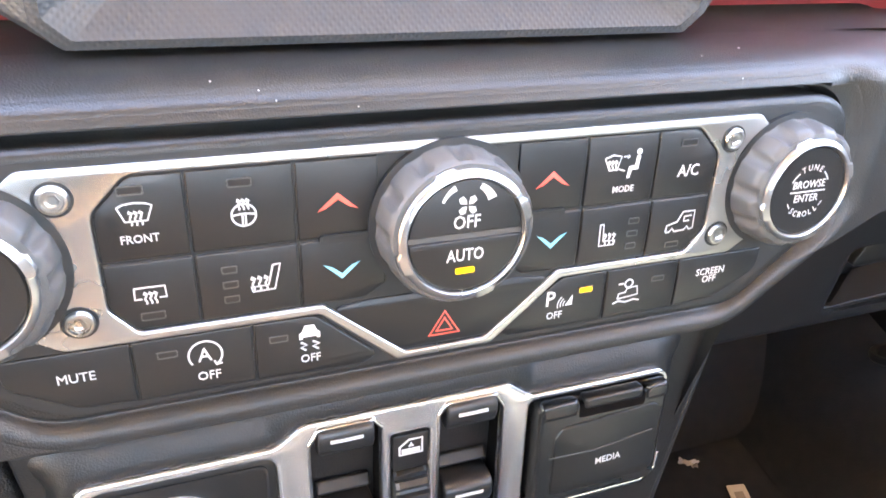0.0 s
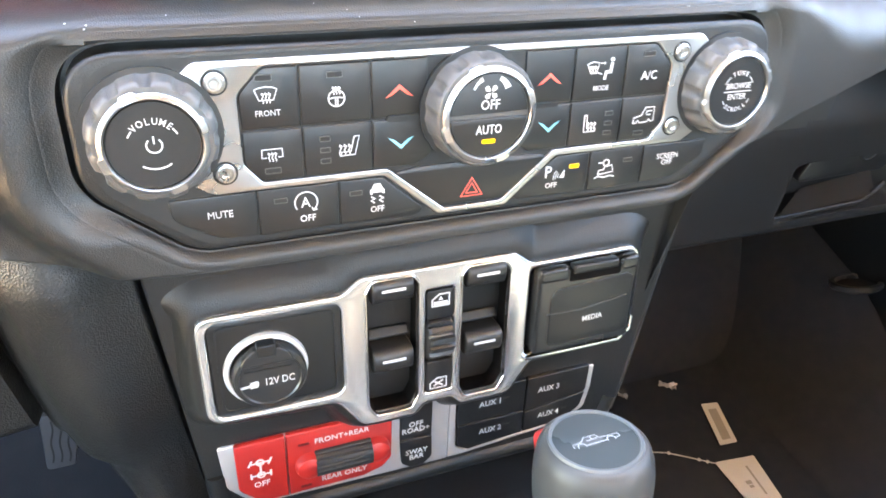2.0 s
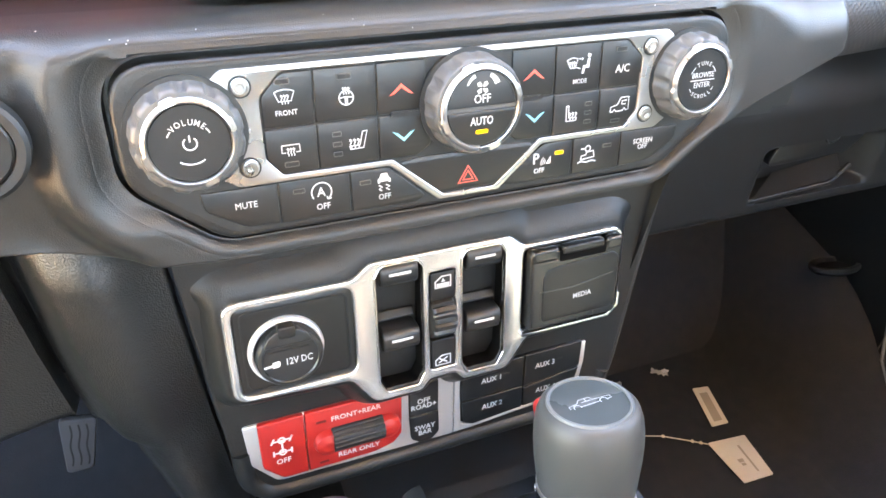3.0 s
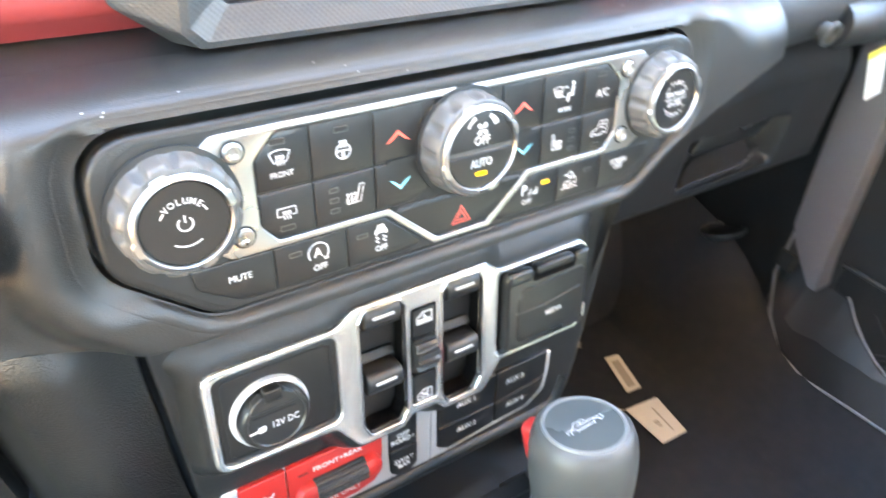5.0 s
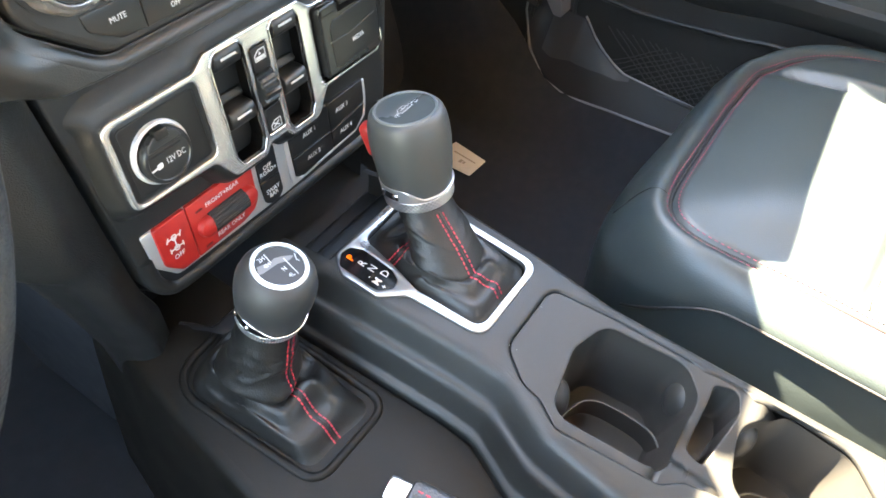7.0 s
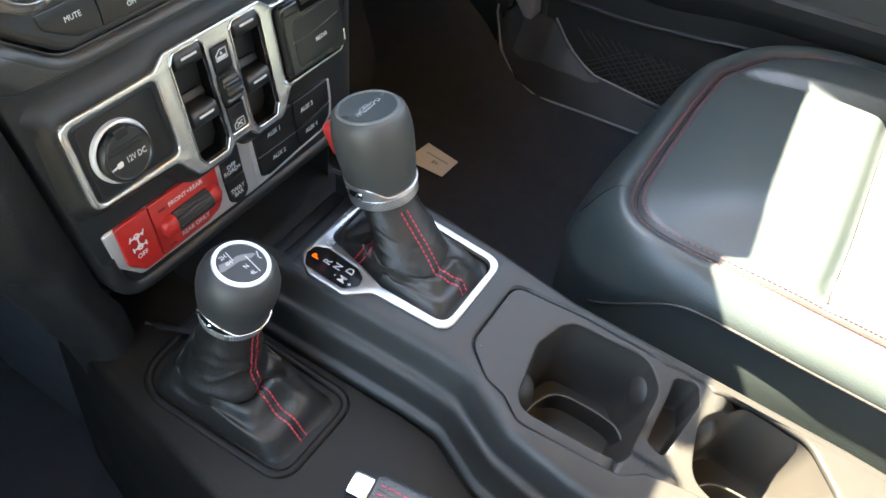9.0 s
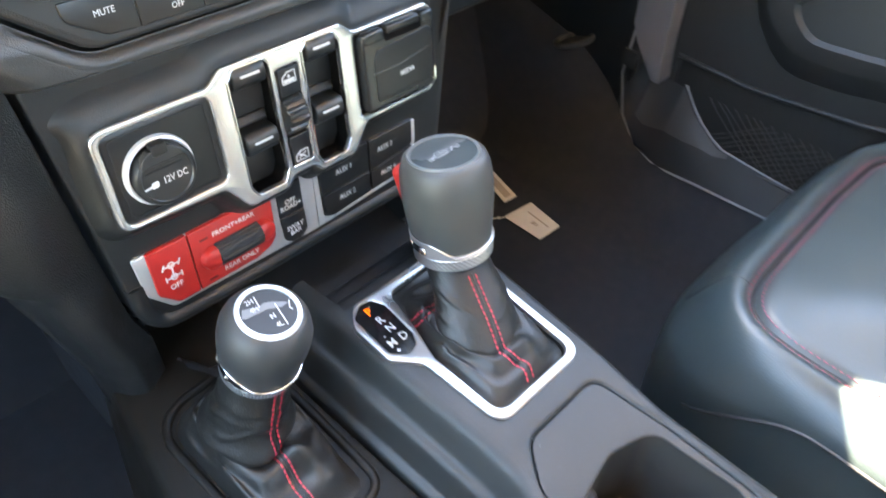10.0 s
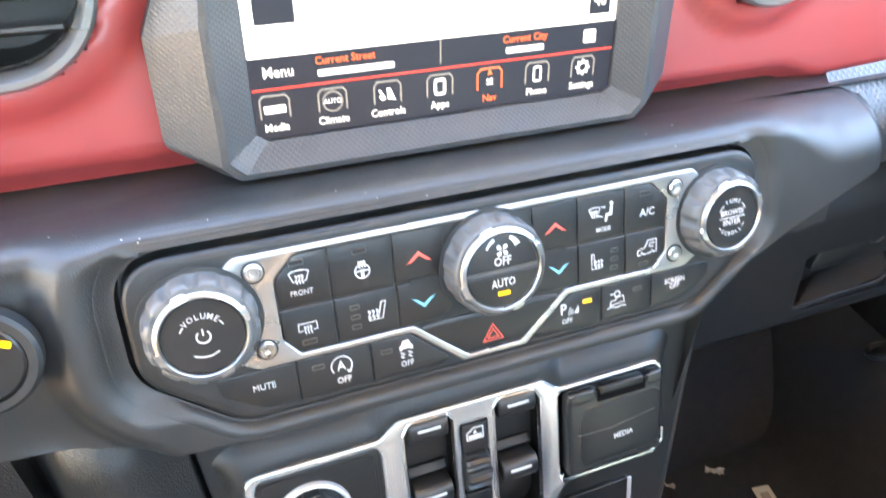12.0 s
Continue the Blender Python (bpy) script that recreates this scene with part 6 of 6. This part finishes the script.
TRUCK = [[(-13, -2.0), (-13, 0.2), (-7.5, 1.0), (-5.2, 3.6), (1.5, 3.6), (2.4, 1.0), (13, 0.6), (13, -1.8), (10.4, -2.0)], [(5.4, -2.0), (-6.2, -2.2)], [(-4.6, 1.0), (1.4, 1.0)], [(-1.6, 3.6), (-1.6, 1.0)], arc2(7.9, -2.2, 2.2, 200, -20, 10), arc2(-8.8, -2.2, 2.2, 200, -20, 10)]
mark("emblem", cp, AX, (0, 0), LV - 0.6, WHITE, lines=TRUCK, w=0.5, scale=0.95)

slab("lock_button", [rounded([(-6, 30), (6, 30), (7, 56), (-7, 56)], 5)], 34.0, 10, REDPLASTIC, shifter, AX @ Matrix.Rotation(radians(14), 4, "Z") @ Matrix.Rotation(radians(90), 4, "X") @ Matrix.Rotation(radians(180), 4, "Y") @ Matrix.Translation((0, 30, 30)) @ Matrix.Rotation(radians(10), 4, "X") @ Matrix.Translation((0, -30, -31)), bevel=2.5, res=3, label="red lock button")

# transfer case lever
tcase = thing("transfer_case_lever", (-0.09, -0.065, 0.26), "black transfer case lever with a leather gaiter", "gear lever")
rim_t = rounded([(-138, 100), (-64, 104), (-61, -26), (-131, -25)], [26, 14, 12, 14], 9)
rim_c = (-98.5, 38)


def grown(loop, d):
    """The rim's outline moved outwards by d millimetres."""
    pts = [Vector(p) for p in loop]
    out = []
    for i, p in enumerate(pts):
        t = (pts[(i + 1) % len(pts)] - pts[i - 1]).normalized()
        q = Vector((t.y, -t.x))
        out.append(tuple(p + (q if q.dot(p - Vector(rim_c)) > 0 else -q) * d))
    return out


slab("boot_rim", [grown(rim_t, 7.0), grown(rim_t, 0.5)], -51.2, 6, DECK, tcase, CO, bevel=2.9, res=5, angle=70)
t_lo, t_hi = Vector((-0.0915, -0.0585, 0.3455)), Vector((-0.0862, -0.0668, 0.3955))
TX = upright(t_lo, (t_hi - t_lo).normalized())
neck = CO.inverted() @ t_lo
gaiter(tcase, rim_t, -52, (-104, 50, -19, 23.5), (neck.x, neck.y, neck.z, 19.0), 9.0, 7.0, 1.0, ((-93, -86),), "wrinkled black leather gaiter")
LT = (t_hi - t_lo).length * 1000
lathe("ring", [(17, -2.6), (21.6, -2.4), (22.3, -1.6), (22.6, 3.6), (22.0, 4.6), (18, 5.2)], COLLAR, tcase, TX, n=150, wobble=lambda a, r, h: r - (0.4 if math.cos(75 * a + h) > 0 else 0), label="knurled silver ring", angle=20)


def wavy_ring(u, v):
    a = 2 * math.pi * u
    top = 6.6 + 7.5 * smooth(0.2, 0.9, math.cos(a - radians(152)))
    h, r = bend([(4.6, 21.0), (5.0, 22.8), (0.5 * (5.4 + top), 23.5), (top - 0.4, 23.9), (top, 23.6), (top + 0.2, 20.5)], v)
    return tuple(TX @ Vector((r * math.cos(a), r * math.sin(a), h)))


attach("collar", finish(grid_mesh(wavy_ring, 100, 12, True), GLOSS, 60), tcase, "gloss black collar")
tube("chrome_line", [wavy_ring(k / 100, 0.82) for k in range(100)], 0.0009, CHROME, tcase, "thin wavy chrome line", cyclic=True, res=3)
for a in (150, 182):
    lathe("collar_stud", [(2.2, 0), (2.2, 1.0), (1.4, 1.5)], CHROME, tcase, TX @ Matrix.Rotation(radians(a), 4, "Z") @ Matrix.Translation((23.0, 0, 8.6)) @ Matrix.Rotation(radians(90), 4, "Y"), n=18)
lathe("knob", [(20.5, 5.5), (22.6, 6.0), (23.0, 10), (24.0, 16), (25.1, 23), (25.6, 30), (25.4, 36), (23.6, 42.5), (20.6, 47.4), (18.2, 49.2), (17.0, 49.4), (16.4, 47.5)], material("dull_black_knob", (0.024, 0.0235, 0.0235), 0.52, grain=0.12, scale=3500), tcase, TX @ Matrix.Diagonal((1, 1, LT / 50.2, 1)), n=64, label="rounded dark grey knob", angle=60)
lathe("cap_ring", [(17.8, LT - 3), (17.8, LT - 0.4), (17.0, LT + 0.5), (15.2, LT + 0.4), (15.0, LT - 1)], RINGWHITE, tcase, TX, n=64, cap=False)
cp = lathe("cap", [(15.2, LT - 3), (15.2, LT - 0.7), (8, LT - 0.5)], material("grey_emblem_cap", (0.030, 0.031, 0.032), 0.45, vary=0.05, spec=0.25), tcase, TX, n=48, label="round grey cap with the drive modes")
TC = TX @ Matrix.Rotation(radians(-48), 4, "Z")
mark("band", cp, TC, (0, 0), LT - 0.42, material("pale_grey_print", (0.15, 0.15, 0.15), 0.5, spec=0.3), fills=[[(-13.4, -2.5), (-5.7, 2.0), (-3.5, 5.1), (0.3, 6.9), (6.5, 8.5), (8.4, 8.4), (5.9, 4.8), (-1.3, 1.3), (-9.9, -7.1), (-12.2, -8.0)]])
mark("diagram", cp, TC, (0, 0), LT - 0.36, WHITE, lines=[[(-9.6, 7.5), (-5.1, 1.5)], [(2.0, 6.0), (11.0, -5.1)], [(8.7, 10.2), (10.0, 5.6), (11.8, 4.9)]], w=0.6)
for word, at in (("2H", (-11.0, 3.2)), ("4H", (-7.4, -0.8)), ("N", (2.7, -2.2)), ("4L", (7.0, -6.2))):
    lettering(word, cp, TC, at, 4.3, LT - 0.34, bold=0.0, turn=45)

# hand brake
brake = thing("hand_brake", (-0.115, -0.24, 0.27), "hand brake grip with a silver release button", "hand brake")
d = Vector((0.17, -1.0, -0.06)).normalized()
sx_ = d.cross(Vector((0, 0, 1))).normalized()
up_ = sx_.cross(d)
at_ = Vector((-0.1255, -0.180, 0.303))
HB = Matrix(((sx_.x, up_.x, d.x, at_.x), (sx_.y, up_.y, d.y, at_.y), (sx_.z, up_.z, d.z, at_.z), (0, 0, 0, 1))) @ Matrix.Scale(0.001, 4)
squared = lambda a, r, h: r * (abs(math.cos(a)) ** 4 + abs(math.sin(a)) ** 4) ** -0.25
lathe("release_button", [(7.0, 0), (8.4, 1.0), (8.8, 3), (8.8, 16)], CHROME, brake, HB, n=40, wobble=squared, label="silver release button")
lathe("grip", [(9.5, 14), (11.6, 15.5), (12.4, 19), (12.6, 60), (12.6, 170)], LEATHER, brake, HB, n=48, wobble=squared, label="black leather grip")
tagged(attach("stitching", finish(bars_mesh([[HB @ Vector(q) for q in bar((x, 12.0, 19 + 5 * k), (x, 12.1, 22.4 + 5 * k), 0.9, 0.8, (0, 1, 0))] for k in range(28) for x in (-3, 3)], "stitching"), THREAD), brake, "red stitching"), kind="stuff")
slab("thread_ridge", [box2(-0.5, 18, 0.5, 150, 0.2)], 12.7, 0.8, LEATHER, brake, HB @ Matrix.Rotation(radians(90), 4, "X") @ Matrix.Diagonal((1, 1, -1, 1)))


# ---- passenger seat ----
seat = thing("passenger_seat", (0.46, -0.45, 0.02), "dark grey leather passenger seat with red stitching", "car seat")
SX, SY, SA, SB = 0.469, -0.455, 0.222, 0.238


def seat_point(a, r):
    """r: 0 the middle, 1 the seam line, up to 2 the lower edge of the side."""
    c, s = math.cos(a), math.sin(a)
    SP = 10.0 if c < 0 else 10.0 - 7.0 * smooth(0, 0.5, c)
    q = (abs(c) ** SP + abs(s) ** SP) ** (-1 / SP)
    x, y = SA * q * c, SB * q * s
    y -= 0.06 * max(0.0, x) * smooth(0, 0.8, s)
    front = smooth(0.1, 0.9, s)
    if r <= 1:
        d = (1 - r)
        z = 0.272 + 0.014 * smooth(0, 0.5, d) - 0.007 * math.exp(-((1 - r) / 0.018) ** 2)
        z -= 0.010 * smooth(0.3, 1.0, s) * r ** 4
        wx, wy = SX + x * r, SY + y * r
        z -= 0.011 * math.exp(-((wy + 0.414) / 0.010) ** 2) * smooth(0.245, 0.275, wx) * smooth(0.600, 0.560, wx)
        z += (0.007 * smooth(0.572, 0.590, wx) - 0.008 * math.exp(-((wx - 0.573) / 0.007) ** 2)) * smooth(0.55, 0.75, 1 - abs(wy + 0.40) / 0.45) * smooth(1.0, 0.93, r)
        return (SX + x * r, SY + y * r, z)
    k = r - 1
    roll = [(0.0, 0.0), (0.010, 0.0045), (0.022, 0.005), (0.033, 0.0005), (0.042, -0.008), (0.047, -0.018), (0.048, -0.028), (0.051, -0.045), (0.060, -0.08), (0.088, -0.22)]
    full = [(0.0, 0.0), (0.012, 0.0042), (0.026, 0.0035), (0.040, -0.004), (0.052, -0.018), (0.060, -0.036), (0.064, -0.060), (0.064, -0.090), (0.060, -0.130), (0.050, -0.220)]
    corner = smooth(150, 134, math.degrees(a) % 360) * smooth(96, 116, math.degrees(a) % 360)
    o, h = bend(roll, k)
    fo, fh = bend(full, k)
    o, h = o + (fo - o) * corner, h + (fh - h) * corner
    n = Vector((c * abs(c) ** (SP - 2), s * abs(s) ** (SP - 2))).normalized()
    o *= 1.0 - 0.18 * front
    z = 0.265 + h * (1.0 + 1.6 * front * smooth(0.7, 0.2, k)) - 0.010 * smooth(0.3, 1.0, s)
    return (SX + x + n.x * o, SY + y + n.y * o, z)


def seat_sheet(r0, r1):
    return lambda u, v: seat_point(2 * math.pi * u, r0 + (r1 - r0) * v)


attach("insert", finish(grid_mesh(seat_sheet(0.001, 1.0), 200, 70, True), SEATLEATHER, 80), seat, "smooth grey leather insert")
attach("bolster", finish(grid_mesh(seat_sheet(1.0, 1.60), 200, 44, True), SEATLEATHER, 80), seat, "rounded leather bolster")
attach("side_skirt", finish(grid_mesh(seat_sheet(1.60, 2.0), 200, 12, True), SEATLEATHER, 80), seat, "black leather side skirt")
ring_at = lambda r, lift: [tuple(Vector(seat_point(2 * math.pi * i / 260, r)) + Vector((0, 0, lift))) for i in range(260)]
tube("piping", [tuple(Vector(seat_point(radians(g), 1.59 + 0.17 * (max(0, 153 - g) / 15) ** 1.6))) for g in np.linspace(138, 330, 160)], 0.0017, LEATHER, seat, "black piping")
items = []
for r in (0.978, 1.06):
    N = 340
    for i in range(N):
        p, q = Vector(seat_point(2 * math.pi * i / N, r)), Vector(seat_point(2 * math.pi * (i + 0.55) / N, r))
        items.append(bar(p, q, 0.0008, 0.0005))
tagged(attach("stitching", finish(bars_mesh(items, "stitching"), SEATTHREAD), seat, "muted red double stitching"), kind="stuff")


def seat_back(u, v):
    a = 2 * math.pi * u
    c, s = math.cos(a), math.sin(a)
    q = (abs(c) ** 4 + abs(s) ** 4) ** -0.25
    k = 1 - 0.3 * smooth(0.7, 1, v)
    return (SX + 0.25 * q * c * k, -0.78 - 0.12 * v + 0.06 * q * s, 0.18 + 0.62 * v)


attach("backrest", finish(grid_mesh(seat_back, 60, 30, True), SEATLEATHER, 80), seat)

# black tube in the leather's fold paints its shade
tube("crease", ring_at(1.006, 0.0010), 0.0024, DARK, seat, "dark line drawn as the shade in the sewn crease", cyclic=True)

def on_insert(wx, wy):
    """A point of the insert's surface over a place of the plan."""
    best = None
    for k in range(361):
        a = radians(k)
        edge = Vector(seat_point(a, 1.0))
        reach = math.hypot(edge.x - SX, edge.y - SY)
        if (best is None or abs(math.atan2(edge.y - SY, edge.x - SX) - math.atan2(wy - SY, wx - SX)) < best[0]):
            best = (abs(math.atan2(edge.y - SY, edge.x - SX) - math.atan2(wy - SY, wx - SX)), a, math.hypot(wx - SX, wy - SY) / reach)
    return Vector((wx, wy, seat_point(best[1], min(1.0, best[2]))[2]))


# both seams get a black tube for the shade in their dip
tube("cross_seam", [tuple(on_insert(0.262 + 0.285 * k / 24, -0.414)) for k in range(25)], 0.0012, DARK, seat, "dark line drawn as the shade in the seam across the cushion")
tube("side_seam", [tuple(on_insert(0.573, -0.262 - 0.15 * k / 16)) for k in range(17)], 0.0012, DARK, seat, "dark line drawn as the shade in the seam beside the far bolster")
tube("bolster_seam", [tuple(Vector(seat_point(radians(130), r)) + Vector((0, 0, 0.0003))) for r in np.linspace(1.08, 1.5, 12)], 0.0007, LEATHER, seat)


# paper tags on the mat
def paper_tag(pts, label, bars):
    t = thing("paper_tag", (pts[0][0], pts[0][1], -0.03), label, "paper tag", "paper tags on the floor")
    z = -0.0265
    m = Matrix.Translation((0, 0, z)) @ Matrix.Scale(0.001, 4)
    slab("paper", [rounded([(1000 * x, 1000 * y) for x, y in pts], 2)], 0.8, 0.8, PAPER, t, m)
    a, b_, c, d = [Vector(p) * 1000 for p in pts]
    for u0, u1, v0, v1 in bars:
        f = lambda u, v: tuple(a.lerp(b_, u).lerp(d.lerp(c, u), v))
        slab("print", [[f(u0, v0), f(u1, v0), f(u1, v1), f(u0, v1)]], 0.9, 0.3, INK, t, m)
    return t


paper_tag([(0.504, 0.236), (0.528, 0.232), (0.511, 0.169), (0.485, 0.171)], "small cream paper strip lying on the carpet", [(0.25, 0.75, 0.15, 0.9)])
paper_tag([(0.461, 0.151), (0.517, 0.145), (0.509, 0.083), (0.464, 0.085)], "cream paper tag lying on the black carpet", [(0.62, 0.68, 0.2, 0.85), (0.34, 0.50, 0.50, 0.58), (0.36, 0.48, 0.60, 0.66)])
FOIL = material("clear_wrap", (0.34, 0.31, 0.28), 0.10, vary=0.0)
string = thing("tag_string", (0.42, 0.17, -0.03), "thin white string with knots lying on the carpet", "string")
tube("cord", [(0.365, 0.200, -0.0285), (0.385, 0.193, -0.0285), (0.412, 0.183, -0.0285), (0.438, 0.167, -0.0285), (0.462, 0.151, -0.0282)], 0.0007, PAPER, string)
for x, y in ((0.414, 0.182), (0.446, 0.162), (0.455, 0.156)):
    lathe("knot", [(1.2, 0), (2.4, 1.0), (2.0, 2.6), (0.6, 3.2)], PAPER, string, Matrix.Translation((x, y, -0.030)) @ Matrix.Scale(0.001, 4), n=10)
random.seed(5)
for spots, label in (((0.521, 0.374, 0.546, 0.332), "crumpled clear plastic wrap on the carpet"), ((0.468, 0.285, 0.490, 0.272), "small torn piece of clear wrap"), ((0.402, 0.284, 0.412, 0.276), "tiny glinting scrap of clear wrap"), ((0.436, 0.322, 0.444, 0.316), "tiny glinting scrap of clear wrap")):
    x0, y0, x1, y1 = spots
    wrap = thing("plastic_wrap", (x0, y0, -0.03), label, "plastic wrap", "scraps of plastic wrap")
    ln = math.hypot(x1 - x0, y1 - y0)
    seed = random.random() * 9

    def crumple(u, v):
        a = noise.noise(Vector((u * 3 + seed, v * 2, 1.3)))
        b_ = noise.noise(Vector((u * 5 + seed, v * 3, 4.1)))
        w = min(0.012, 0.4 * ln) * (v - 0.5)
        return (x0 + (x1 - x0) * u - (y1 - y0) / ln * w + 0.003 * a, y0 + (y1 - y0) * u + (x1 - x0) / ln * w + 0.003 * b_, -0.0285 + 0.006 * abs(a) + 0.004 * abs(b_))
    attach("film", finish(grid_mesh(crumple, 14, 6), FOIL, 25), wrap)

# dust on the dash and the console
random.seed(11)
specks = []
for k in range(24):
    s_, t_ = 0.18 + 0.62 * random.random(), 0.78 + 0.11 * random.random()
    p, w = Vector(bolster_point(s_, t_)), 0.00012 + 0.00018 * random.random()
    specks.append(bar(p + Vector((-w, -0.0002, 0.0002)), p + Vector((w, -0.0002, 0.0002)), 1.6 * w, 0.0003))
for k in range(5):
    p, w = COL(-5 + 75 * random.random(), -70 - 48 * random.random(), -1.6), 0.00014 + 0.00014 * random.random()
    specks.append(bar(p - Vector((w, 0, 0)), p + Vector((w, 0, 0)), 1.6 * w, 0.0003))
tagged(attach("dust", finish(bars_mesh(specks, "dust"), WHITE), None), "tiny pale dust specks on the dashboard and console", "dust", kind="stuff")

# accelerator pedal
pedal = thing("accelerator_pedal", (-0.24, 0.28, 0.06), "grey ribbed accelerator pedal", "pedal")
PD = basis((-0.247, 0.27, 0.130), 12) @ Matrix.Rotation(radians(-9), 4, "Z")
pad = slab("pad", [rounded([(-12, -31), (12, -27), (16, 30), (-17, 30)], 5)], 0, 8, material("grey_pedal_rubber", (0.055, 0.055, 0.057), 0.45), pedal, PD, bevel=1.5, res=2)
for k in (-1, 0, 1):
    mark("rib", pad, PD, (k * 7, 2), 0.2, DARK, lines=[[(0.9 * math.sin(i * 0.9), -24 + 4.2 * i) for i in range(12)]], w=1.6)
block("arm", (-0.259, 0.285, 0.15), (-0.245, 0.30, 0.36), DARK, pedal, bevel=0.003)


# steering wheel
swheel = thing("steering_wheel", (-0.39, -0.06, 0.64), "black leather steering wheel rim", "steering wheel")
WX, WU = Vector((1, 0, 0)), Vector((0, 0.42, 0.906)).normalized()
hub = Vector((-0.39, -0.06, 0.64))
tube("rim", [tuple(hub + (WX * math.cos(a) + WU * math.sin(a)) * 0.174) for a in [2 * math.pi * k / 90 for k in range(90)]], 0.016, LEATHER, swheel, cyclic=True, res=4)
tube("spoke", [tuple(hub + WX * x) for x in (-0.172, -0.05, 0.05)], 0.012, PANEL, swheel)
lathe("airbag_cover", [(62, -10), (66, 4), (60, 18), (40, 26)], PANEL, swheel, basis((-0.39, -0.05, 0.64), 25), n=40)
